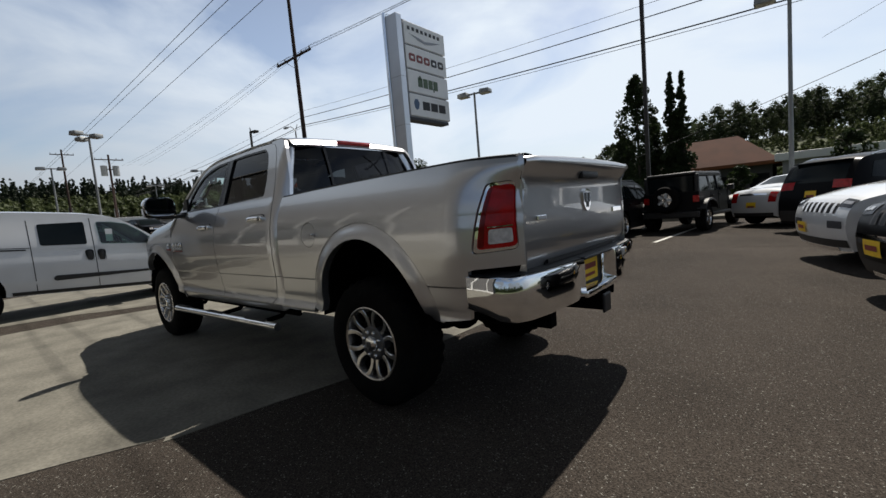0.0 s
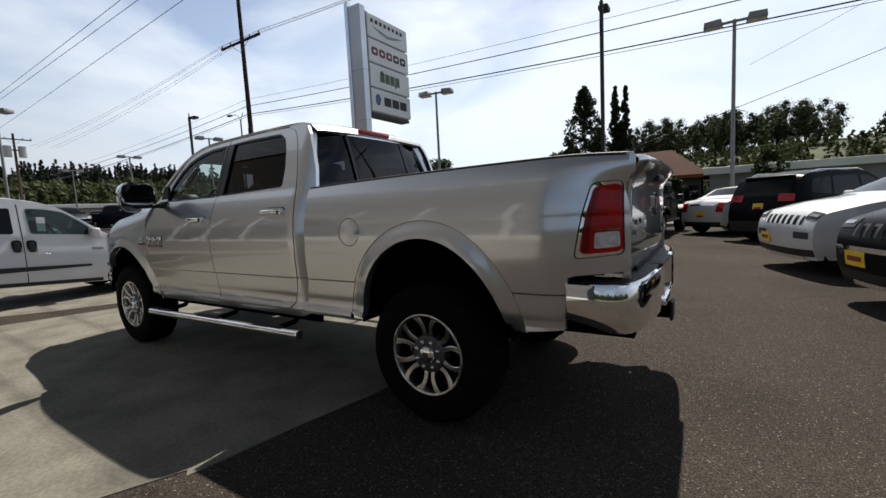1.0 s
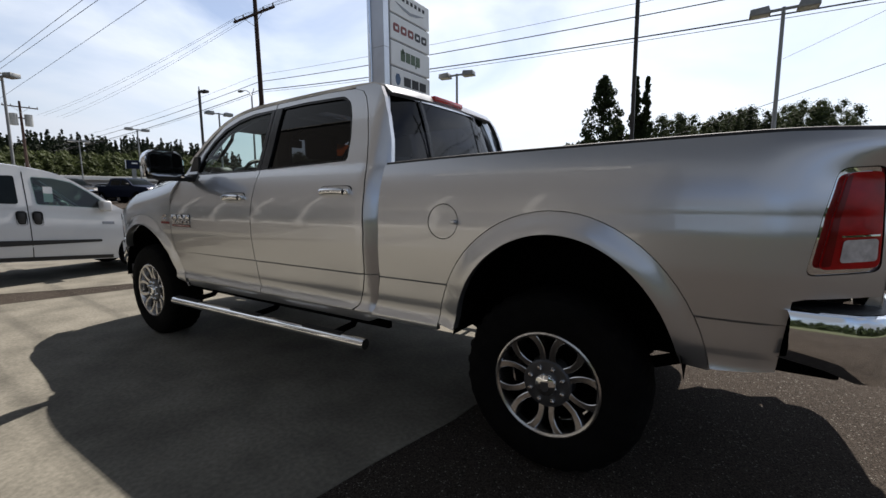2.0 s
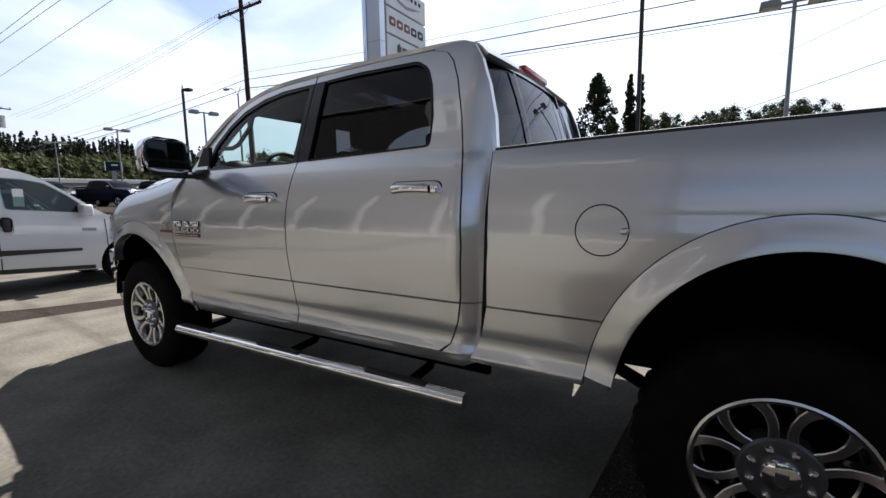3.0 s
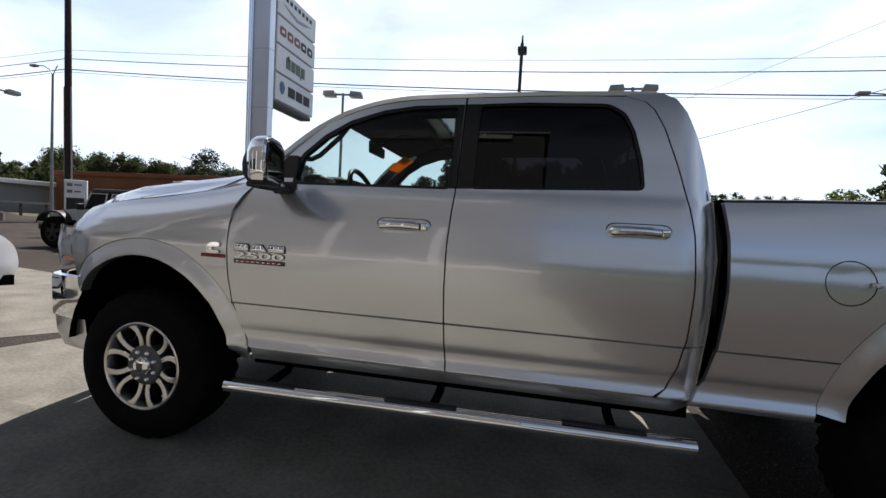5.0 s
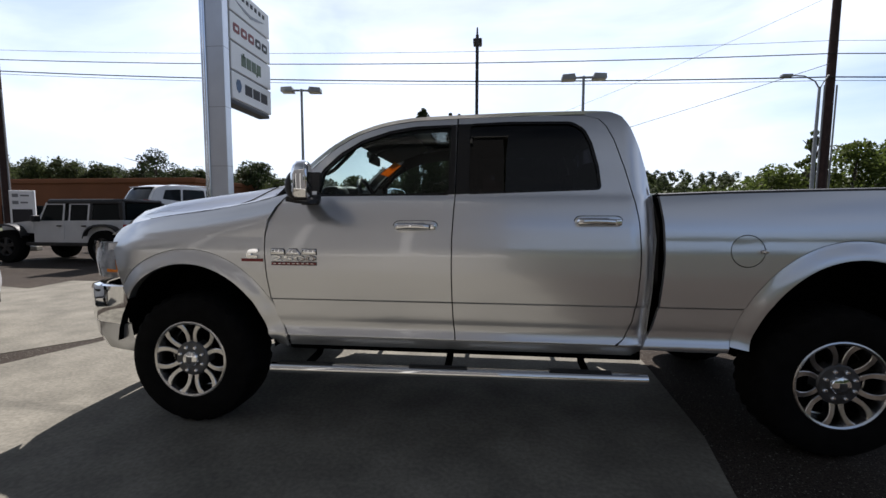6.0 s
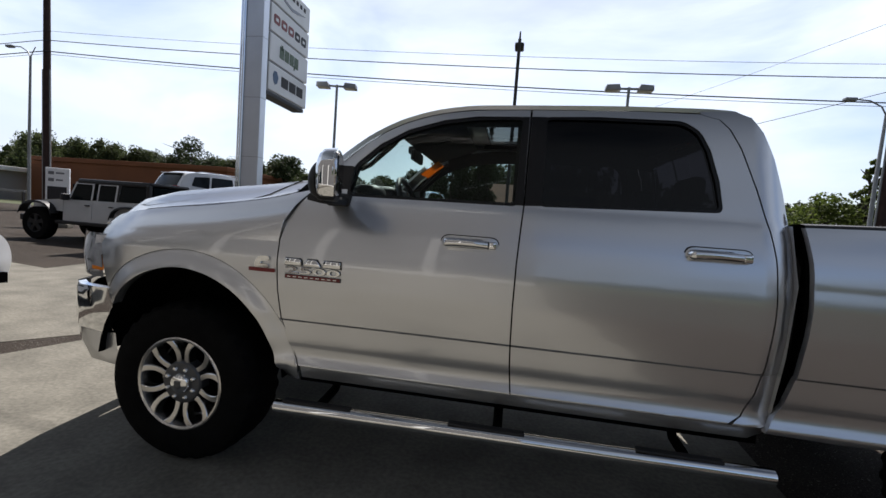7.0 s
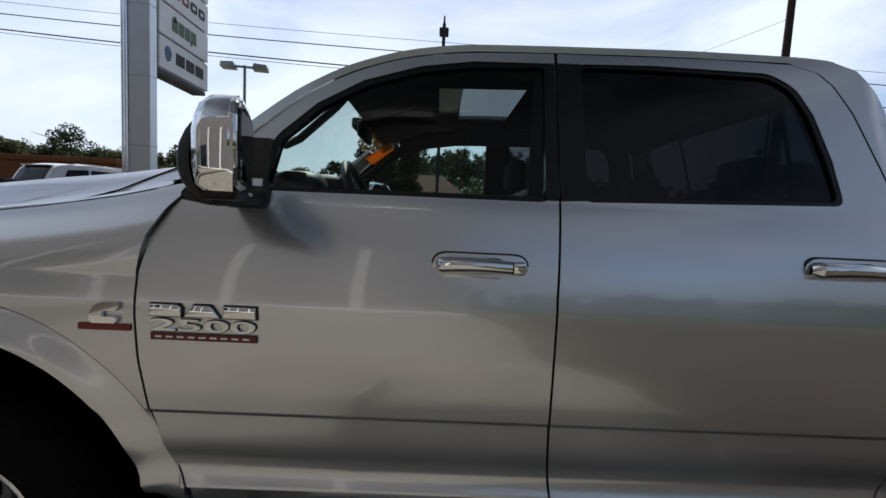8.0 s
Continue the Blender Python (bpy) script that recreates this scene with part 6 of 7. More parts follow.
def build_offroader(at, turn, paint_mat, label, big=0.0, top_mat=None, group="", rim_mat=None):
    """A boxy four-door off-roader with open fenders and a spare wheel on the tailgate; the front looks to -x."""
    car = thing("off_roader", label, "car", group, at=at, turn=turn)
    r = 0.40 + big
    z = r + 0.02
    tm = top_mat or M["plastic"]
    for s in (-1, 1):
        tub = [(-0.72, z + 0.10), (1.02, z + 0.10)] + [(1.47 + 0.46 * math.cos(a), r + 0.46 * math.sin(a)) for a in np.linspace(math.pi - 0.25, 0.25, 9)] + [(2.0, z + 0.16), (2.0, 1.20), (-0.72, 1.17)]
        side_panel("tub_side", tub, [], lambda x, q: 0.80 - 0.03 * (q - 0.5), s, paint_mat, car, step=0.3, rim=0.05)
        side_panel("front_cheek", [(-0.725, z + 0.35), (-0.725, 1.17), (-1.95, 1.08), (-1.95, z + 0.40)], [], lambda x, q: 0.80 - 0.20 * smoothstep(-0.7, -1.9, x), s, paint_mat, car, step=0.3, rim=0.05)
        for xc in (-1.48, 1.47):
            road_wheel(car, xc, s * (0.86 + big), r, s, 5, rim_mat or M["alloy"], 0.26, 0.56)
            rows = []
            for q in range(9):
                a = math.pi * (0.06 + 0.88 * q / 8)
                px, pz = xc - 0.56 * math.cos(a), r + 0.10 + (0.47 + big) * math.sin(a) ** 0.6
                rows.append([(px, s * 0.72, pz), (px, s * 0.955, pz), (px, s * 0.965, pz - 0.05), (px, s * 0.94, pz - 0.06)])
            part("fender_flare", sheet(rows), M["plastic"], car, "black fender flare", smooth=50)
        part("rock_rail", boxed(-0.95, 0.98, s * 0.74, s * 0.84, z, z + 0.10, bevel=0.02), M["plastic"], car)
        for x0, x1 in ((-0.62, 0.22), (0.30, 0.98)):
            door = side_panel("door", soften([(x0, z + 0.16), (x1, z + 0.16), (x1, 1.16), (x0, 1.16)], 0.06), [], lambda x, q: 0.80 - 0.03 * (q - 0.5), s, paint_mat, car, step=0.3, rim=0.02, lift=0.012)
            part("door_frame", sheet([[(x0 + 0.04, s * 0.775, 1.16), (x0 + 0.04 + (0.17 if x0 < 0 else 0), s * 0.70, 1.66)], [(x0 + 0.09, s * 0.778, 1.16), (x0 + 0.09 + (0.17 if x0 < 0 else 0), s * 0.703, 1.66)]]), paint_mat, door)
            part("door_frame", sheet([[(x1 - 0.06, s * 0.779, 1.16), (x1 - 0.06, s * 0.704, 1.68)], [(x1 - 0.005, s * 0.779, 1.16), (x1 - 0.005, s * 0.704, 1.68)]]), paint_mat, door)
            part("door_frame", sheet([[(x0 + 0.05 + (0.16 if x0 < 0 else 0), s * 0.710, 1.625), (x0 + 0.05 + (0.17 if x0 < 0 else 0), s * 0.702, 1.68)], [(x1 - 0.005, s * 0.710, 1.625), (x1 - 0.005, s * 0.702, 1.68)]]), paint_mat, door)
            part("window_pane", sheet([[(x0 + 0.09, s * 0.774, 1.18), (x0 + 0.09 + (0.17 if x0 < 0 else 0), s * 0.70, 1.63)], [(x1 - 0.05, s * 0.774, 1.18), (x1 - 0.05, s * 0.70, 1.63)]]), M["dark_glass"], door, "dark window")
            part("door_handle", boxed(x1 - 0.20, x1 - 0.06, s * 0.80, s * 0.835, 1.02, 1.055, bevel=0.01), M["plastic"], door)
        part("rear_quarter_glass", sheet([[(1.06, s * 0.776, 1.20), (1.06, s * 0.702, 1.62)], [(1.92, s * 0.776, 1.20), (1.86, s * 0.702, 1.62)]]), M["dark_glass"], car, "dark quarter window")
        part("top_side", sheet([[(0.98, s * 0.785, 1.19), (0.98, s * 0.705, 1.70)], [(1.06, s * 0.785, 1.19), (1.06, s * 0.705, 1.70)]]), tm, car)
        part("top_rail", boxed(-0.35, 1.95, s * 0.64, s * 0.712, 1.64, 1.73, bevel=0.02), tm, car)
        part("rear_post", boxed(1.88, 1.99, s * 0.66, s * 0.765, 1.18, 1.70, bevel=0.02), tm, car)
        part("tail_lamp", boxed(1.985, 2.04, s * 0.62, s * 0.78, 0.88, 1.08, bevel=0.015), M["red_lens"], car, "red tail lamp")
        part("head_lamp", lathe(bmesh.new(), [(0.001, 0.0), (0.09, 0.0), (0.10, 0.05)], 20, (0, 0, 0)), M["clear_lens"], car, "round head lamp").matrix_local = pose(-1.985, s * 0.42, 0.98, 0, 0, -90)
        part("door_mirror", boxed(-0.52, -0.42, s * 0.84, s * 1.05, 1.15, 1.33, bevel=0.03), M["plastic"], car)
    part("hood", sheet([[(x, u * (0.80 - 0.20 * smoothstep(-0.7, -1.9, x)), zz + 0.05 * (1 - u * u)) for u in np.linspace(-1, 1, 9)] for x, zz in ((-0.6, 1.18), (-0.9, 1.165), (-1.4, 1.13), (-1.9, 1.08), (-1.97, 1.03))]), paint_mat, car, smooth=60)
    part("grille_panel", boxed(-1.985, -1.93, -0.60, 0.60, 0.76, 1.08, bevel=0.03), paint_mat, car)
    for q in range(7):
        part("grille_slot", boxed(-1.992, -1.975, -0.285 + 0.083 * q, -0.245 + 0.083 * q, 0.83, 1.05, bevel=0.006), M["ink"], car)
    part("front_bumper", boxed(-2.18, -1.98, -0.80, 0.80, z + 0.02, z + 0.20, bevel=0.03), M["plastic"], car)
    part("rear_bumper", boxed(2.0, 2.16, -0.80, 0.80, z + 0.02, z + 0.20, bevel=0.03), M["plastic"], car)
    part("windscreen_frame", sheet([[(-0.62, u * 0.77, 1.19), (-0.36, u * 0.70, 1.69)] for u in np.linspace(-1, 1, 5)]), paint_mat, car)
    part("windscreen", sheet([[(-0.615, u * 0.70, 1.22), (-0.385, u * 0.64, 1.66)] for u in np.linspace(-1, 1, 5)]), M["dark_glass"], car, "dark windscreen")
    part("hard_top", boxed(-0.36, 1.98, -0.70, 0.70, 1.68, 1.78, bevel=0.05, seg=3), tm, car, "black top", smooth=50)
    part("rear_panel", boxed(1.95, 2.0, -0.78, 0.78, z + 0.10, 1.19, bevel=0.02), paint_mat, car)
    part("rear_window", boxed(1.95, 1.985, -0.62, 0.62, 1.20, 1.66), M["dark_glass"], car)
    part("belly", boxed(-1.9, 1.95, -0.70, 0.70, z, z + 0.12), M["under"], car)
    part("engine_block", boxed(-1.85, -0.7, -0.58, 0.58, z, 1.05), M["under"], car)
    part("cabin_dark", boxed(-0.6, 1.9, -0.70, 0.70, z + 0.1, 1.15), M["under"], car)
    sp = new("spare_wheel")
    sp.parent = car
    sp.matrix_local = pose(2.26, -0.08, 1.02 + big * 0.3 - 0.02, 0, 0, 90)
    bm = lathe(bmesh.new(), [(0.20, 0.01), (0.24, 0.03), (0.36, 0.02), (0.395, -0.03), (0.40, -0.10), (0.385, -0.22), (0.22, -0.22)], 32)
    bmesh.ops.rotate(bm, verts=bm.verts, cent=(0, 0, 0), matrix=Matrix.Rotation(math.pi, 3, "Z"))
    part("tyre", bm, M["rubber"], sp, "black spare tyre", smooth=40)
    bm = lathe(bmesh.new(), [(0.001, -0.03), (0.06, -0.035), (0.07, 0.02), (0.215, 0.03)], 24)
    part("rim", bm, M["alloy"], sp, smooth=40)
    for q in range(5):
        a = 2 * math.pi * q / 5
        c, t = Vector((math.cos(a), 0, math.sin(a))), Vector((-math.sin(a), 0, math.cos(a)))
        part("spoke", sheet([[c * rr - t * 0.035 + Vector((0, -0.02, 0)), c * rr + t * 0.035 + Vector((0, -0.02, 0))] for rr in (0.05, 0.12, 0.21)]), M["white"], sp)
    part("spare_bracket", boxed(1.98, 2.14, -0.2, 0.05, 0.9, 1.15), M["plastic"], car)
    return car


def build_far_pickup(at, turn, paint_mat, label):
    car = thing("pickup_truck", label, "pickup truck", "vehicles in the far lot", at=at, turn=turn)
    top = [(-2.85, 0.45), (-2.92, 0.70), (-2.90, 1.05), (-2.75, 1.20), (-1.6, 1.30), (-1.05, 1.68), (-0.7, 1.86), (0.2, 1.92), (0.85, 1.88), (1.0, 1.38), (1.1, 1.34), (2.8, 1.34), (2.86, 1.30), (2.88, 0.5)]
    b = Body(car, top, 0.98, 1.30, 0.30, (-1.95, 1.75), 0.41, 0.48, paint_mat, crown=0.04)
    b.glass([[(-1.35, 1.36), (-0.35, 1.36), (-0.37, 1.76), (-0.62, 1.74)], [(-0.27, 1.36), (0.72, 1.38), (0.66, 1.78), (-0.29, 1.77)]], M["dark_glass"])
    b.patch("windscreen", (-1.55, -0.78), 1.32, 1.84, -0.88, 0.88, M["dark_glass"])
    b.patch("grille", "front", 0.82, 1.14, -0.62, 0.62, M["ink"])
    b.patch("grille_surround", "front", 1.08, 1.16, -0.64, 0.64, M["chrome"], lift=0.014)
    b.patch("grille_bar", "front", 0.94, 1.02, -0.62, 0.62, M["chrome"], lift=0.014)
    b.patch("front_bumper", "front", 0.50, 0.76, -0.98, 0.98, M["chrome"], lift=0.02)
    for s0, s1 in ((-0.99, -0.66), (0.66, 0.99)):
        b.patch("head_lamp", "front", 0.90, 1.12, s0, s1, M["clear_lens"])
    door_mirrors(car, -1.2, 1.36, 0.96, M["plastic"])
    finish(b, (-1.95, 1.75), 0.41, 0.98, 6, M["alloy"], 0.6)
    return car


LOT = "cars parked in the lot"
build_van((-5.215, -0.81, 0), -90)
H1 = 49.5
build_suv("suv", "white crossover with a slotted grille and a yellow front plate", M["white"], (8.37, 6.55, 0), 19, "front", group=LOT, tall=1.62, chrome_rails=False)
build_suv("suv", "black crossover with a slotted grille and a yellow front plate", M["black"], (8.88, 3.62, 0), 20, "front", "dark", group=LOT, tall=1.62, chrome_rails=False)
build_suv("suv", "black sport utility car seen from behind with roof rails", M["black"], (7.65, 12.0, 0), H1 - 180, "rear", group=LOT, tall=1.76)
build_sedan((6.45, 14.7, 0), H1 - 180)
build_suv("suv", "small black boxy sport utility car beside the off-roader", M["black"], (1.15, 11.8, 0), -93, "rear", group=LOT, tall=1.72, chrome_rails=False)
build_offroader((3.22, 13.7, 0), -98, M["charcoal"], "dark grey four-door off-roader with a spare wheel behind", 0.0, group=LOT)
build_offroader((-10.03, 7.95, 0), 0, M["white"], "white four-door off-roader with a black top and big black wheels", 0.06, group=LOT, rim_mat=M["plastic"])
flat_slab("pavement_display_platform", [(-12.6, 10.6), (-10.6, 9.7), (-7.0, 14.8), (-9.2, 15.9)], 0.72, M["concrete"], "low concrete display platform under a white car", 0.72)
build_suv("suv", "white sport utility car on a raised display platform", M["white"], (-10.15, 12.9, 0.72), -107, None, group=LOT, tall=1.78)
FAR = "vehicles in the far lot"
build_far_pickup((-34.5, 12.2, FAR_LEVEL), 196, M["navy"], "dark blue pickup with a chrome grille in the far lot")
build_far_pickup((-37.0, 9.0, FAR_LEVEL), 186, M["black"], "black pickup with a chrome grille in the far lot")
build_far_pickup((-34.0, 15.4, FAR_LEVEL), 200, M["charcoal"], "grey pickup with a chrome grille in the far lot")
for (x, y), m, lab in (((-34, 5.6), M["black"], "black car in the far lot"), ((-34.5, 2.6), M["white"], "white car in the far lot"), ((-40, 13.5), M["charcoal"], "dark grey car in the far lot"), ((-34.0, -0.4), M["navy"], "dark blue car in the far lot"), ((-41.5, 17.0), M["white"], "white car at the far edge of the lot")):
    build_suv("suv", lab, m, (x, y, FAR_LEVEL), 190, None, group=FAR, tall=1.68)


# ---- sign, lamps, poles and wires ----
def build_sign():
    sign = thing("pylon_sign", "tall brushed metal pylon sign with four white name panels", "sign", at=(-8.45, 12.1, 0))
    bm = bmesh.new()
    prism(bm, [(-0.28, 0.17)] + [(-0.28 - 0.17 * math.sin(a), 0.17 * math.cos(a)) for a in np.linspace(0.2, math.pi - 0.2, 9)] + [(-0.28, -0.17)], 0.0, 10.62, "z")
    part("metal_fin", bm, M["sign_metal"], sign, "rounded brushed metal fin", smooth=40)
    part("fin_groove", boxed(-0.28, -0.24, -0.15, 0.15, 0, 10.45), M["ink_grey"], sign)
    part("column", boxed(-0.24, 0.44, -0.17, 0.19, 0, 10.40, bevel=0.02), M["sign_grey"], sign, "grey sign column")
    part("cabinet_base", boxed(-0.08, 0.42, 0.24, 3.10, 5.66, 5.80), M["ink"], sign)
    part("fin_edge", tube(bmesh.new(), [(-0.30, -0.185, 0.1), (-0.30, -0.185, 10.6)], 0.06, 12), M["sign_metal"], sign, "polished rounded edge", smooth=50)
    part("fin_edge", tube(bmesh.new(), [(-0.44, -0.10, 0.1), (-0.44, -0.10, 10.6)], 0.07, 12), M["sign_metal"], sign, "polished rounded edge", smooth=50)
    part("footing", boxed(-0.6, 0.6, -0.4, 0.4, 0, 0.10, bevel=0.02), M["concrete"], sign)
    for z in (1.0, 3.2, 5.4, 7.6):
        part("column_joint", boxed(-0.25, 0.45, -0.175, 0.195, z, z + 0.012), M["ink_grey"], sign)
    part("cabinet", boxed(-0.10, 0.40, 0.19, 3.05, 5.80, 10.22), M["ink_grey"], sign)
    edge = 0.46
    z = 5.86
    faces = []
    for k in range(4):
        p = boxed(-0.16, edge, 0.28, 3.22, z, z + 1.03, bevel=0.03)
        faces.append((part("name_panel", p, M["sign_face"], sign, "white name panel"), z))
        z += 1.10
    # the makers' marks as plain shapes in their colours
    def row(face, y0, y1, z0, z1, n, mat, gap=0.28):
        step = (y1 - y0) / n
        bars(face, "mark_block", [(y0 + step * k, y0 + step * (k + 1 - gap), z0, z1) for k in range(n)], edge, mat, "x", 0.012, 1)
    f, z = faces[0]
    bm = prism(bmesh.new(), [(0.62, z + 0.78), (0.80, z + 0.80), (0.92, z + 0.60), (0.84, z + 0.36), (0.70, z + 0.28), (0.58, z + 0.40), (0.54, z + 0.62)], edge, edge + 0.012, "x")
    part("mark_shield", bm, M["ink_blue"], f)
    row(f, 1.15, 2.95, z + 0.34, z + 0.74, 3, M["ink"], 0.14)
    f, z = faces[1]
    row(f, 0.95, 2.45, z + 0.30, z + 0.74, 4, M["ink_green"], 0.16)
    bars(f, "mark_block", [(1.05, 1.17, z + 0.62, z + 0.82), (2.04, 2.12, z + 0.20, z + 0.36)], edge, M["ink_green"], "x", 0.012, 1)
    f, z = faces[2]
    step = 0.52
    for k in range(5):
        u0, m = 0.46 + step * k, M["ink_red"] if k < 3 else M["ink"]
        block = soften([(u0, z + 0.34), (u0 + 0.42, z + 0.34), (u0 + 0.42, z + 0.69), (u0, z + 0.69)], 0.10)
        slot = [(u0 + 0.12, z + 0.45), (u0 + 0.30, z + 0.45), (u0 + 0.30, z + 0.57), (u0 + 0.12, z + 0.57)]
        part("mark_block", prism(bmesh.new(), block, edge, edge + 0.012, "x"), m, f)
        part("mark_slot", prism(bmesh.new(), slot, edge, edge + 0.015, "x"), M["sign_face"], f)
    f, z = faces[3]
    row(f, 0.50, 2.95, z + 0.66, z + 0.82, 8, M["ink"], 0.45)
    bm = prism(bmesh.new(), [(0.60, z + 0.50), (1.3, z + 0.40), (1.7, z + 0.34), (2.1, z + 0.40), (2.85, z + 0.50), (2.2, z + 0.30), (1.7, z + 0.22), (1.2, z + 0.30)], edge, edge + 0.012, "x")
    part("mark_wing", bm, M["ink_grey"], f)


def shoe_box(parent, x, y, z, s, mat, along="x"):
    bm = bmesh.new()
    prism(bm, [(-0.29, -0.03), (0.29, -0.03), (0.27, 0.17), (-0.22, 0.20)], -0.22, 0.22, "y", bevel=0.012)
    if s < 0:
        bmesh.ops.scale(bm, vec=(-1, 1, 1), verts=bm.verts)
    head = part("lamp_head", bm, mat, parent, "box-shaped lamp head", smooth=30)
    head.location = (x, y, z)
    part("lamp_lens", boxed(-0.24, 0.24, -0.18, 0.18, -0.045, -0.030), M["lens_white"], head)


def build_twin_lamp(x, y, h, arm_turn=0.0, heads=2):
    lampo = thing("lot_lamp", "galvanised parking lot lamp with box-shaped heads", "street lamp", "parking lot lamps", at=(x, y, 0), turn=arm_turn)
    part("pole", tube(bmesh.new(), [(0, 0, 0.6), (0, 0, h + 0.05)], [0.075, 0.055], 12), M["galv"], lampo, smooth=50)
    part("footing", lathe_up(0.28, 0.0, 0.65), M["concrete"], lampo, smooth=40)
    part("arm", boxed(-0.55, 0.55, -0.04, 0.04, h - 0.05, h + 0.03, bevel=0.01), M["galv"], lampo)
    shoe_box(lampo, 0.62, 0, h - 0.08, 1, M["galv"])
    shoe_box(lampo, -0.62, 0, h - 0.08, -1, M["galv"])
    if heads > 2:
        part("arm", boxed(-0.04, 0.04, -0.6, 0.0, h + 0.10, h + 0.18, bevel=0.01), M["galv"], lampo)
        shoe_box(lampo, 0.0, -0.62, h + 0.10, 1, M["galv"])


def lathe_up(r, z0, z1, n=16):
    bm = bmesh.new()
    bmesh.ops.create_cone(bm, cap_ends=True, segments=n, radius1=r, radius2=r * 0.96, depth=z1 - z0, matrix=Matrix.Translation((0, 0, (z0 + z1) / 2)))
    return bm


def build_single_lamp(x, y, h, turn):
    lampo = thing("lot_lamp", "dark bronze lamp pole with one flat head", "street lamp", "parking lot lamps", at=(x, y, 0), turn=turn)
    part("pole", boxed(-0.07, 0.07, -0.07, 0.07, 0.5, h + 0.12, bevel=0.01), M["bronze"], lampo)
    part("footing", lathe_up(0.28, 0.0, 0.55), M["concrete"], lampo, smooth=40)
    part("arm", boxed(0.07, 0.30, -0.04, 0.04, h - 0.02, h + 0.06), M["bronze"], lampo)
    part("lamp_head", boxed(0.25, 0.85, -0.20, 0.20, h - 0.08, h + 0.12, bevel=0.05), M["bronze"], lampo, smooth=40)
    part("pole_cap", tube(bmesh.new(), [(0, 0, h + 0.1), (0, 0, h + 0.45)], [0.05, 0.03], 8), M["bronze"], lampo)


def build_utility_pole(x, y, h, lean=(0, 0), arms=((14.4, 2.4),), label="tall dark creosoted utility pole with a crossarm", turn=0, cans=0):
    p = thing("utility_pole", label, "utility pole", "utility poles", at=(x, y, 0), turn=turn)
    top = (lean[0], lean[1], h)
    part("pole", tube(bmesh.new(), [(0, 0, -0.2), (lean[0] * 0.5, lean[1] * 0.5, h * 0.5), top], [0.20, 0.17, 0.13], 12), M["pole_wood"], p, smooth=50)
    for z, half in arms:
        c = Vector((lean[0] * z / h, lean[1] * z / h - 0.2, z))
        part("crossarm", boxed(c.x - half, c.x + half, c.y - 0.06, c.y + 0.06, z - 0.07, z + 0.07), M["pole_wood"], p)
        for k in (-0.95, -0.5, 0.5, 0.95):
            part("insulator", tube(bmesh.new(), [(c.x + half * k, c.y, z + 0.05), (c.x + half * k, c.y, z + 0.16), (c.x + half * k, c.y, z + 0.28)], [0.02, 0.07, 0.04], 8), M["galv"], p, smooth=50)
        for s in (-1, 1):
            part("brace", tube(bmesh.new(), [(c.x + s * half * 0.45, c.y, z - 0.06), (c.x, c.y, z - 0.75)], 0.02, 6), M["galv"], p)
    for k in range(cans):
        part("transformer", tube(bmesh.new(), [((0.75, -0.75)[k], 0, arms[0][0] - 2.4), ((0.75, -0.75)[k], 0, arms[0][0] - 0.9)], 0.42, 12), M["galv"], p, "grey transformer can", smooth=50)
        part("transformer_bracket", boxed(-0.75, 0.75, -0.06, 0.06, arms[0][0] - 1.5, arms[0][0] - 1.35), M["pole_wood"], p)
    for dx in (-0.24, 0.26):
        part("conduit", tube(bmesh.new(), [(dx, -0.05, 0.0), (dx + lean[0] * 0.4, -0.05, h * 0.42)], 0.035, 8), M["galv"], p, smooth=50)
    return p


def wire(a, b, sag, r=0.012):
    a, b = Vector(a), Vector(b)
    pts = [a.lerp(b, k / 16) - Vector((0, 0, 4 * sag * (k / 16) * (1 - k / 16))) for k in range(17)]
    ob = part("overhead_wire", tube(bmesh.new(), pts, r, 5, cap=False), M["cable"], smooth=60)
    tagged(ob, "thin dark overhead utility wire strung between poles", "wire", "overhead wires")


build_sign()
for x, y, t, n in ((5.75, 15.55, 0, 2), (-6.9, 16.1, 8, 2), (-25.2, 3.75, 20, 3), (-38.8, 3.9, 90, 2), (-38.6, 14.8, 90, 2), (-25.95, 14.9, 80, 2)):
    build_twin_lamp(x, y, 7.15, t, n)
build_twin_lamp(-52.0, 14.8, 7.15, 90, 2)
build_single_lamp(1.25, 16.2, 9.2, 90)
build_single_lamp(-29.35, 15.45, 9.15, 10)
build_utility_pole(-25.0, 17.8, 19.5, (-0.25, 0.0), ((14.5, 2.45),))
build_utility_pole(16.75, 17.8, 17.0, (0.25, 0.0), ((14.0, 2.2),), "dark utility pole with cables running up its side")
build_utility_pole(-75.0, 16.0, 14.2, (0.0, 0.0), ((13.4, 1.8),), "distant utility pole with transformers on a crossarm", 90, 2)
build_utility_pole(-92.0, 13.4, 17.5, (0.0, 0.0), ((16.6, 1.6),), "distant thin utility pole before the wooded hill", 90)
for za, zb, r in ((10.25, 9.0, 0.010), (9.75, 8.45, 0.022), (9.15, 7.45, 0.028), (9.0, 7.30, 0.012)):
    wire((-25.0, 17.6, za), (16.7, 17.6, zb), 0.35, r)
    wire((-25.0, 17.6, za), (-75.0, 19.0, za - 1.2), 0.5, r)
    wire((16.7, 17.6, zb), (60.0, 19.0, zb + 0.8), 0.5, r)
for k in (-2.3, -1.2, 1.2, 2.3):
    wire((-25.0 + k, 17.6, 14.8), (16.75 + k, 17.6, 14.3), 0.5, 0.010)
    wire((-25.0 + k, 17.6, 14.8), (-75.0, 19.0 + 0.6 * k, 12.6), 0.6, 0.010)
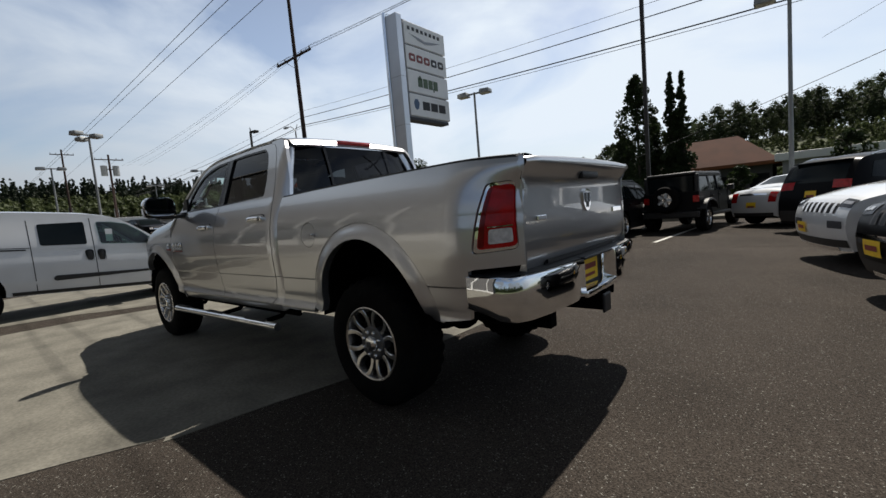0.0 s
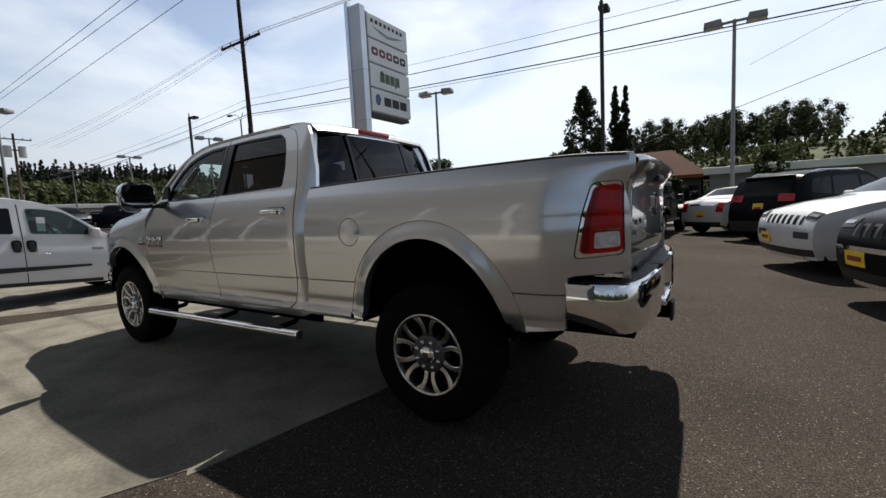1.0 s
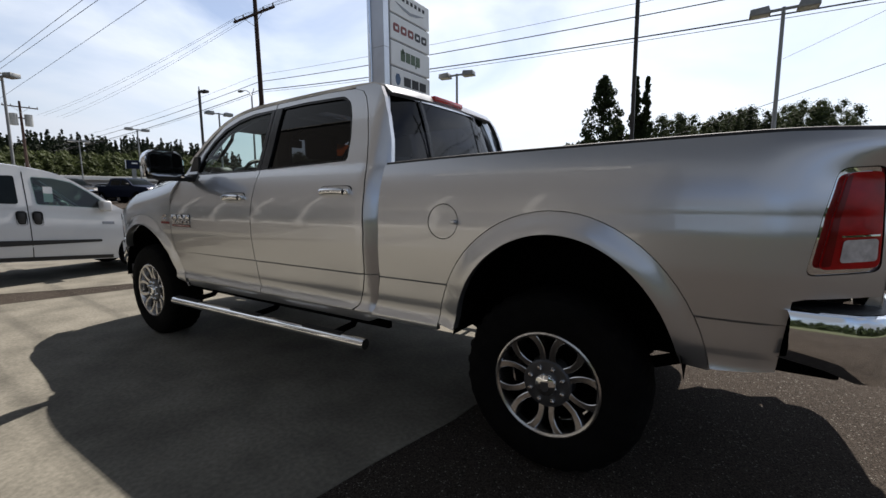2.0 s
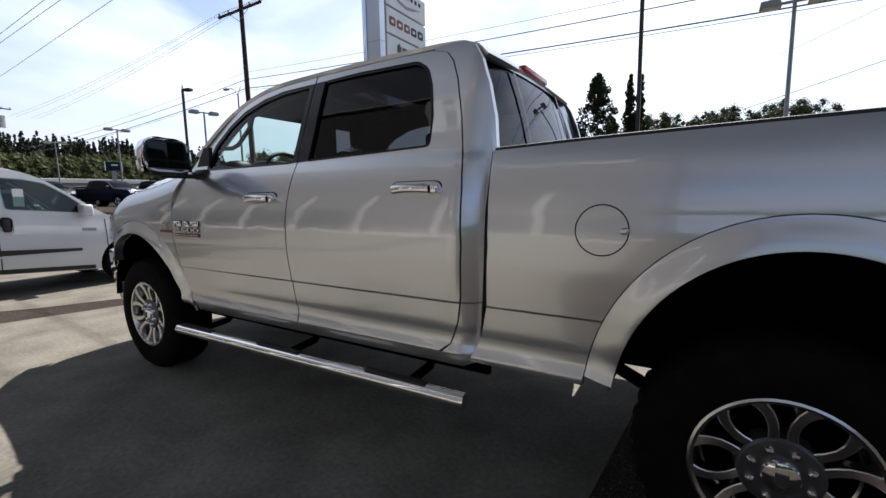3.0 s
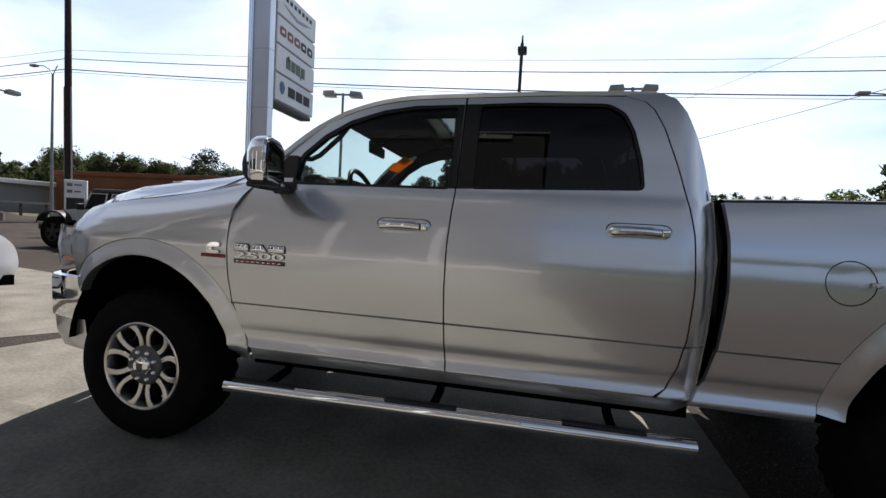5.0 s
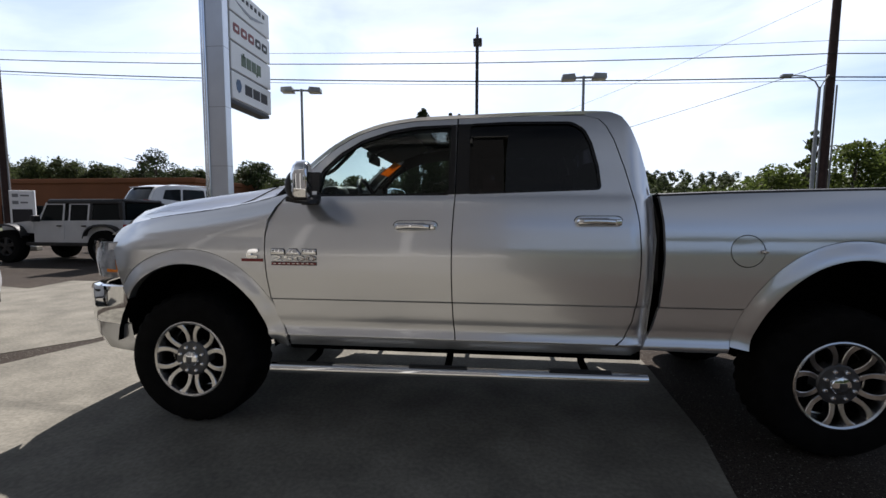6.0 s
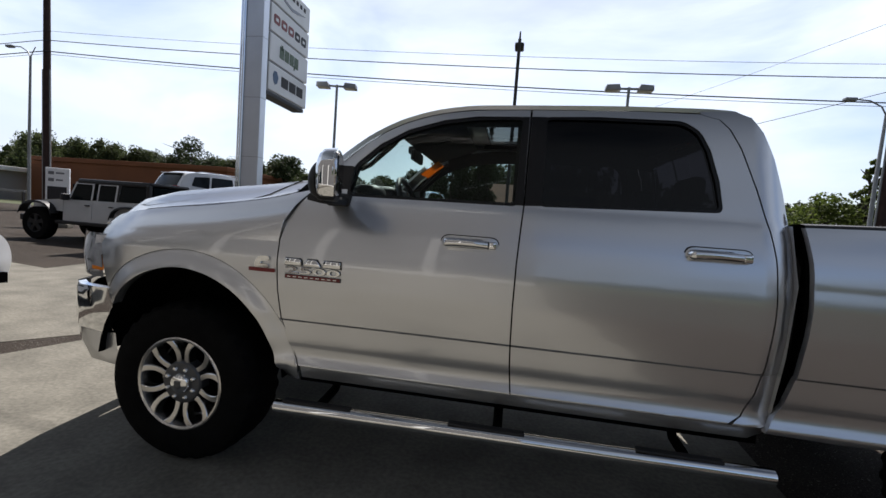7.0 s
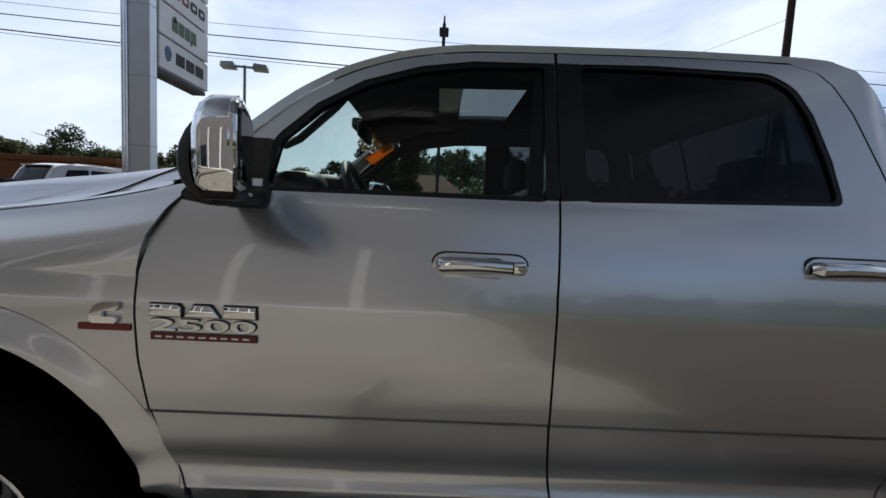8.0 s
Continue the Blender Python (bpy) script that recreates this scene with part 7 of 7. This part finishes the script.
wire((-75.0, 6.6, 9.7), (24.0, 3.8, 9.5), 0.15, 0.011)
wire((-75.0, 6.7, 9.6), (24.0, 4.3, 9.5), 0.15, 0.011)
wire((-75.0, 9.6, 9.7), (24.0, 4.2, 9.4), 0.15, 0.011)
wire((16.6, 17.5, 8.0), (-2.0, 26.0, 3.5), 0.15, 0.014)
wire((16.6, 17.5, 10.9), (7.0, 30.0, 9.0), 0.15, 0.010)


def build_arm_lamp(x, y, up=0.0):
    lampo = thing("street_lamp", "slim grey street lamp with a curved arm beside the utility pole", "street lamp", at=(x, y, 0))
    part("pole", tube(bmesh.new(), [(0, 0, 0), (0.0, 0, 4.0), (0.05, 0, 7.0 + up)], [0.09, 0.075, 0.055], 10), M["galv"], lampo, smooth=50)
    part("arm", tube(bmesh.new(), [(0.05, 0, 6.9 + up), (-0.15, 0, 7.25 + up), (-0.6, 0, 7.48 + up), (-1.1, 0, 7.52 + up)], 0.03, 8), M["galv"], lampo, smooth=50)
    part("arm", tube(bmesh.new(), [(0.05, 0, 6.9 + up), (0.2, 0, 7.2 + up), (0.40, 0, 7.5 + up)], 0.025, 8), M["galv"], lampo, smooth=50)
    part("lamp_head", boxed(-1.55, -1.10, -0.12, 0.12, 7.44 + up, 7.58 + up, bevel=0.04), M["galv"], lampo, smooth=40)


build_arm_lamp(16.15, 17.45)
build_arm_lamp(-25.75, 17.4, 1.8)


def build_info_sign():
    s = thing("notice_board", "white freestanding notice board with a dark lower panel", "sign", at=(-15.5, 10.8, 0), turn=25)
    part("board", boxed(-0.38, 0.38, -0.05, 0.05, 0.15, 2.25, bevel=0.02), M["sign_face"], s)
    part("dark_panel", boxed(-0.30, 0.30, -0.062, -0.05, 0.25, 1.55), M["ink"], s)
    bars(s, "notice_bar", [(-0.28, -0.10, 2.00, 2.12), (-0.04, 0.22, 2.03, 2.09), (-0.28, -0.10, 1.74, 1.86), (-0.04, 0.18, 1.77, 1.83)], -0.05, M["ink_grey"], "y", 0.01, -1)
    part("foot", boxed(-0.42, 0.42, -0.2, 0.2, 0, 0.15, bevel=0.02), M["concrete"], s)
    b = thing("banner_sign", "small dark blue banner sign on a grey post", "sign", at=(-42.0, 15.6, 0), turn=80)
    part("post", boxed(-0.16, 0.16, -0.08, 0.08, 0, 4.0), M["galv"], b)
    part("panel", boxed(-0.58, 0.58, -0.10, 0.10, 3.95, 4.75, bevel=0.03), M["navy"], b, "dark blue panel")
    bars(b, "panel_bar", [(-0.15, 0.30, 4.40, 4.52), (-0.66, -0.58, 3.95, 4.75), (0.58, 0.66, 3.95, 4.75)], -0.10, M["sign_face"], "y", 0.01, -1)


build_info_sign()


def build_guard_rail(x0, x1, y, z):
    g = thing("guard_rail", "low dark metal guard rail on posts by the street", "fence", at=(x0, y, z))
    n = round((x1 - x0) / 2.1)
    for k in range(n + 1):
        part("post", boxed((x1 - x0) * k / n - 0.06, (x1 - x0) * k / n + 0.06, -0.06, 0.06, -0.05, 1.08, bevel=0.01), M["bronze"], g)
    part("rail", boxed(-0.2, x1 - x0 + 0.2, -0.05, 0.05, 1.06, 1.18, bevel=0.012), M["galv"], g, "grey top rail")


build_guard_rail(-46.0, -27.5, 18.4, 0.1)


# ---- buildings ----
def build_box_house(name, label, x0, x1, y0, y1, h, wall_mat, roof_mat, windows, eave=0.35, roof_h=0.35, face="y0"):
    """A plain block with a projecting roof slab; windows: (from, to, sill, head) along the named face."""
    b = thing(name, label, "building", at=((x0 + x1) / 2, (y0 + y1) / 2, 0))
    ox, oy = (x0 + x1) / 2, (y0 + y1) / 2
    part("wall", boxed(x0 - ox, x1 - ox, y0 - oy, y1 - oy, -0.03, h), wall_mat, b)
    part("roof", boxed(x0 - ox - eave, x1 - ox + eave, y0 - oy - eave, y1 - oy + eave, h, h + roof_h, bevel=0.03), roof_mat, b)
    for a, c, z0, z1 in windows:
        if face == "y0":
            w = part("window", boxed(a - ox, c - ox, y0 - oy - 0.05, y0 - oy + 0.02, z0, z1), M["gloss_black"], b)
            part("pane", boxed(a - ox + 0.06, c - ox - 0.06, y0 - oy - 0.06, y0 - oy - 0.05, z0 + 0.06, z1 - 0.06), M["dark_glass"], w)
        elif face == "y1":
            w = part("window", boxed(a - ox, c - ox, y1 - oy - 0.02, y1 - oy + 0.05, z0, z1), M["gloss_black"], b)
            part("pane", boxed(a - ox + 0.06, c - ox - 0.06, y1 - oy + 0.05, y1 - oy + 0.06, z0 + 0.06, z1 - 0.06), M["dark_glass"], w)
        else:
            w = part("window", boxed(x1 - ox - 0.02, x1 - ox + 0.05, a - oy, c - oy, z0, z1), M["gloss_black"], b)
            part("pane", boxed(x1 - ox + 0.05, x1 - ox + 0.06, a - oy + 0.06, c - oy - 0.06, z0 + 0.06, z1 - 0.06), M["dark_glass"], w)
    return b


def build_showroom():
    """The dealer's building behind the camera, mirrored in the windows and the paint."""
    # west wing and its dark windows are added to darken the mirrored side
    x0, x1, y0, y1 = -62.0, 2.5, -24.0, -13.2
    glazing = [(-60.0 + 3.9 * k, -56.6 + 3.9 * k, 0.5, 4.6) for k in range(13)]
    b = build_box_house("showroom", "taupe showroom with a pale sign band and white pillars", x0, x1, y0, y1, 16.85, M["taupe"], M["cream"], glazing, 0.25, 0.16, "y1")
    ox, oy = (x0 + x1) / 2, (y0 + y1) / 2
    band = part("sign_band", boxed(-9.5 - ox, 1.0 - ox, -13.2 - oy, -12.95 - oy, 15.75, 16.5, bevel=0.02), M["cream"], b, "pale sign band with dark raised marks")
    for k in range(9):
        x = -0.9 - 0.85 * k
        part("sign_mark", boxed(x - (0.60, 0.45, 0.66)[k % 3] - ox, x - ox, -12.95 - oy, -12.90 - oy, 15.96, 16.27, bevel=0.01), M["gloss_black"], band)
    part("plinth", boxed(x0 - ox, x1 - ox, -13.2 - oy, -13.08 - oy, 0.0, 0.42, bevel=0.01), M["cream"], b, "pale low plinth")
    for k in range(9, 16):
        x = -59.7 + 3.9 * k
        part("pillar", boxed(x - ox, x + 0.40 - ox, -13.2 - oy, -12.8 - oy, 0, 7.4, bevel=0.02), M["cream"], b, "white pillar")


build_showroom()
build_box_house("shop_building", "long terracotta shop building across the street", -56.0, -30.0, 40.0, 52.0, 4.9, M["terracotta"], M["terracotta"], [(-54 + 4 * k, -51.5 + 4 * k, 0.6, 2.4) for k in range(6)], 0.2, 0.5)
hip = build_box_house("restaurant", "low terracotta building with a hipped roof beyond the trees", -5.0, 4.2, 44.0, 54.0, 2.9, M["taupe"], M["terracotta"], [(-4 + 2.2 * k, -2.6 + 2.2 * k, 0.8, 2.2) for k in range(4)], 0.6, 0.3)
bm = bmesh.new()
vs = [bm.verts.new(p) for p in ((-5.2, -5.6, 3.2), (5.2, -5.6, 3.2), (5.2, 5.6, 3.2), (-5.2, 5.6, 3.2), (-2.4, -2.4, 5.9), (2.0, -2.4, 5.9))]
for f in ((0, 1, 5, 4), (1, 2, 5), (2, 3, 4, 5), (3, 0, 4)):
    bm.faces.new([vs[i] for i in f])
part("hip_roof", bm, M["terracotta_roof"], hip, "orange-brown hipped roof")
build_box_house("warehouse", "long grey metal warehouse with a pale roof edge", 4.9, 34.0, 43.0, 60.0, 3.0, M["grey_wall"], M["white_roof"], [(8 + 5 * k, 10.2 + 5 * k, 0.8, 2.0) for k in range(5)], 0.5, 0.62)
build_box_house("low_building", "long low white building behind the far lot", -78.0, -62.0, 6.0, 27.0, 3.5, M["grey_wall"], M["white_roof"], [(8 + 4 * k, 10 + 4 * k, 0.8, 2.0) for k in range(5)], 0.4, 0.5, "x1")
build_box_house("low_building", "long low white building behind the far lot", -80.0, -63.0, -22.0, 2.0, 3.6, M["grey_wall"], M["white_roof"], [(-20 + 4 * k, -18 + 4 * k, 0.8, 2.0) for k in range(5)], 0.4, 0.4, "x1")
build_box_house("fuel_shop", "small dark shop with a pale canopy by the street", -70.0, -58.0, 33.0, 42.0, 3.4, M["grey_wall"], M["white_roof"], [(-68 + 3 * k, -66 + 3 * k, 0.6, 2.4) for k in range(4)], 0.8, 0.5)


# ---- trees and woods ----
rng = np.random.default_rng(7)


def leaf_cloud(centres, radii, per, size, squash=0.8, rngen=rng):
    """Small bent leaves scattered through round clumps; returns vertex and face arrays."""
    n = len(centres) * per
    c = np.repeat(np.asarray(centres, float), per, 0)
    r = np.repeat(np.asarray(radii, float), per)[:, None]
    d = rngen.normal(size=(n, 3))
    d /= np.linalg.norm(d, axis=1)[:, None]
    p = c + d * r * rngen.uniform(0.35, 1.0, (n, 1)) ** 0.5 * np.array([1, 1, squash])
    a = rngen.normal(size=(n, 3))
    a /= np.linalg.norm(a, axis=1)[:, None]
    b = np.cross(a, rngen.normal(size=(n, 3)))
    b /= np.linalg.norm(b, axis=1)[:, None]
    s = size * rngen.uniform(0.6, 1.3, (n, 1))
    v = np.stack([p - a * s, p + b * s * 0.55, p + a * s, p - b * s * 0.55], 1).reshape(-1, 3)
    f = np.arange(4 * n).reshape(-1, 4)
    return v, f


def leaf_mesh(name, v, f, mat, parent=None, label=""):
    me = bpy.data.meshes.new(name)
    me.from_pydata(v.tolist(), [], f.tolist())
    me.materials.append(mat)
    ob = new(name, me)
    if parent is not None:
        ob.parent = parent
    return tagged(ob, label)


def build_tree(x, y, h, spread, label, mat, size=0.16, clumps=46, per=70, low=0.25, seed=1, z=0.0, name="tree"):
    rg = np.random.default_rng(seed)
    t = thing(name, label, "tree", at=(x, y, z))
    bm = tube(bmesh.new(), [(0, 0, -0.2), (0.1, 0.05, h * 0.3), (-0.05, 0.1, h * 0.6), (0.05, 0, h * 0.85)], [h * 0.028, h * 0.022, h * 0.014, h * 0.005], 8)
    for k in range(9):
        a, zz = rg.uniform(0, 6.28), h * rg.uniform(low, 0.75)
        tip = Vector((math.cos(a) * spread * 0.75, math.sin(a) * spread * 0.75, zz + h * 0.16))
        tube(bm, [(0, 0, zz), tuple(Vector((0, 0, zz)).lerp(tip, 0.5) + Vector((0, 0, h * 0.03))), tuple(tip)], [h * 0.010, h * 0.007, h * 0.002], 6)
    part("trunk", bm, M["bark"], t, "rough brown trunk and limbs", smooth=60)
    cs, rs = [], []
    for k in range(clumps):
        u = rg.uniform(0, 1)
        zz = low + (1 - low) * u
        wide = spread * (math.sin(math.pi * min(1, 0.18 + 0.82 * u)) ** 0.7) * rg.uniform(0.35, 1.0)
        a = rg.uniform(0, 6.28)
        cs.append((math.cos(a) * wide, math.sin(a) * wide, h * zz * 0.96))
        rs.append(spread * rg.uniform(0.16, 0.34))
    v, f = leaf_cloud(cs, rs, per, size, 0.75, rg)
    leaf_mesh("crown", v, f, mat, t, "leafy crown with gaps")


def build_column_tree(x, y, h, r, seed, label):
    rg = np.random.default_rng(seed)
    t = thing("conifer", label, "tree", at=(x, y, 0))
    part("trunk", tube(bmesh.new(), [(0, 0, -0.2), (0, 0, h * 0.95)], [0.16, 0.03], 8), M["bark"], t, smooth=60)
    cs, rs = [], []
    for k in range(int(120 + 70 * r)):
        u = rg.uniform(0.05, 1.0)
        a = rg.uniform(0, 6.28)
        w = r * (1 - u) ** 0.7 * rg.uniform(0.1, 1.1)
        cs.append((w * math.cos(a), w * math.sin(a), h * u))
        rs.append((0.20 + 0.07 * r) * rg.uniform(0.4, 1.3) * (1.15 - 0.6 * u))
    v, f = leaf_cloud(cs, rs, 60, 0.10, 1.15, rg)
    leaf_mesh("crown", v, f, M["leaf_dark"], t, "dense dark crown with ragged edges")


for x, y, h, r, s in ((-4.1, 35.0, 10.6, 3.5, 3), (-5.7, 36.4, 6.2, 2.4, 4), (-3.2, 36.4, 7.4, 2.2, 5), (-1.75, 35.5, 10.5, 1.0, 6), (-0.95, 35.6, 10.3, 0.95, 8), (-1.4, 36.2, 7.6, 1.8, 9)):
    build_column_tree(x, y, h, r, s, "tall narrow dark evergreen tree beyond the street")
build_tree(21.0, 21.5, 5.1, 3.1, "bright green broadleaf tree behind the utility pole", M["leaf"], 0.11, 70, 120, 0.10, 11)
build_tree(17.6, 22.6, 3.9, 2.6, "bright green broadleaf tree with low limbs by the street", M["leaf"], 0.10, 64, 120, 0.10, 12)
build_tree(24.5, 22.5, 5.7, 3.0, "bright green broadleaf tree along the street", M["leaf"], 0.11, 60, 120, 0.10, 13)
build_tree(14.8, 24.0, 2.8, 2.2, "low green shrubby tree by the street", M["leaf"], 0.10, 50, 100, 0.10, 14)
build_tree(19.0, 21.6, 6.0, 0.7, "slender taller green tree behind the pole", M["leaf"], 0.11, 26, 60, 0.4, 15)
for x, y, h, sp, s in ((-50.7, 59.3, 11.2, 5.3, 21), (-33.5, 57.0, 9.2, 3.8, 22), (-29.5, 52.0, 8.4, 3.6, 23), (-25.5, 50.0, 6.0, 3.0, 24), (-21.0, 55.0, 6.2, 3.5, 25), (-16.0, 52.0, 6.5, 3.4, 26), (-46.0, 58.0, 7.8, 4.0, 27), (-52.5, 57.0, 7.6, 4.2, 28), (-11.5, 50.0, 7.2, 3.0, 29)):
    build_tree(x, y, h, sp, "dark green broadleaf tree across the street", M["leaf_dark"] if s % 2 else M["woods"], 0.17, 60, 110, 0.15, s)
build_tree(-3.6, 40.0, 4.4, 1.9, "dark leafy tree before the terracotta building", M["leaf_dark"], 0.15, 40, 80, 0.1, 32)
build_tree(2.0, 41.0, 3.0, 1.3, "low dark tree before the terracotta building", M["leaf_dark"], 0.15, 30, 70, 0.1, 33)
build_tree(8.8, 40.0, 4.6, 1.6, "small dark round tree beside the warehouse", M["leaf_dark"], 0.16, 30, 60, 0.15, 31)


def woods(name, label, az0, az1, r0, r1, count, hmin, hmax, conifer, mat, seed, low=0.12, clumps=13, per=26, leaf=0.30, core=0.62, trunks=False):
    """A far wood in one mesh: each tree a ragged heap of leaf tufts round solid cores, on the hill."""
    rg = np.random.default_rng(seed)
    vs, fs, base = [], [], 0
    octa = np.array([(1, 0, 0), (0, 1, 0), (-1, 0, 0), (0, -1, 0), (0, 0, 1), (0, 0, -1)], float)
    sides = np.array([(0, 1, 4), (1, 2, 4), (2, 3, 4), (3, 0, 4), (1, 0, 5), (2, 1, 5), (3, 2, 5), (0, 3, 5)])
    for k in range(count):
        az, r = math.radians(rg.uniform(az0, az1)), rg.uniform(r0, r1)
        x, y = r * math.sin(az), r * math.cos(az)
        z0, h = hill_height(x, y), rg.uniform(hmin, hmax)
        cs, rs = [], []
        for q in range(clumps):
            u = low + (1 - low) * (q + rg.uniform(0, 1)) / clumps
            w = h * (0.17 * (1 - u) ** 0.8 if conifer else 0.30 * math.sin(math.pi * min(0.97, 0.2 + 0.8 * u)) ** 0.7) * rg.uniform(0.2, 1.0)
            a = rg.uniform(0, 6.28)
            cs.append((x + w * math.cos(a), y + w * math.sin(a), z0 + h * u))
            rs.append(h * (0.085 * (1.12 - 0.95 * u) if conifer else 0.135) * rg.uniform(0.7, 1.25))
        v, f = leaf_cloud(cs, rs, per, leaf, 1.3 if conifer else 0.8, rg)
        vs.append(v)
        fs += (f + base).tolist()
        base += len(v)
        for c, rad in zip(cs, rs):
            if core:
                vs.append(octa * rad * core * rg.uniform(0.7, 1.2, (6, 1)) + np.array(c))
                fs += (sides + base).tolist()
                base += 6
        if trunks:
            t = h * 0.012
            ring = np.array([(t, 0, 0), (0, t, 0), (-t, 0, 0), (0, -t, 0)])
            vs.append(np.concatenate([ring + (x, y, z0 - 0.3), ring * 0.4 + (x + rg.uniform(-0.6, 0.6), y, z0 + h * 0.85)]))
            fs += [[base + i, base + (i + 1) % 4, base + 4 + (i + 1) % 4, base + 4 + i] for i in range(4)]
            base += 8
    me = bpy.data.meshes.new(name)
    me.from_pydata(np.concatenate(vs).tolist(), [], fs)
    me.materials.append(mat)
    tagged(new(name, me), label, "woods", kind="stuff")


woods("woods_conifer", "dark conifer wood along the western ridge", -94, -58, 150, 200, 900, 8.0, 13.0, True, M["woods_dark"], 41, clumps=18, per=22, core=0.85)
woods("woods_slope", "green bushy slope below the conifer ridge", -95, -55, 92, 165, 560, 4.0, 8.0, False, M["scrub"], 42, leaf=0.15, per=60, core=0.7)
woods("woods_west", "mixed green wood behind the terracotta shop", -55, -28, 84, 112, 230, 7.0, 9.8, False, M["woods"], 43, leaf=0.16, clumps=24, per=90, core=0.5)
woods("woods_north", "tall broadleaf trees on the northern hill", -8, 12.5, 155, 182, 90, 5.5, 13.0, False, M["woods_mid"], 44, 0.22, 24, 44, 0.20, 0.42, True)
woods("woods_scrub", "green scrub on the northern slope", -16, 24, 84, 170, 700, 1.5, 3.6, False, M["scrub"], 45, per=40, leaf=0.13, core=0.7)
woods("woods_gap", "low distant trees between the buildings", -32, -12, 110, 180, 150, 5.0, 8.5, False, M["woods"], 46, leaf=0.24)
woods("woods_east", "green wood to the east of the lot", 15, 60, 110, 190, 220, 4.0, 7.5, False, M["woods"], 47, leaf=0.24)
# never in view: added so the rear door and bed mirror something dark
woods("woods_south", "dark wood behind the showroom, unseen, added to darken the truck's reflections", 95, 265, 62, 110, 330, 6.0, 11.0, False, M["leaf_dark"], 48, 0.02, per=14, leaf=0.6, core=0.9)
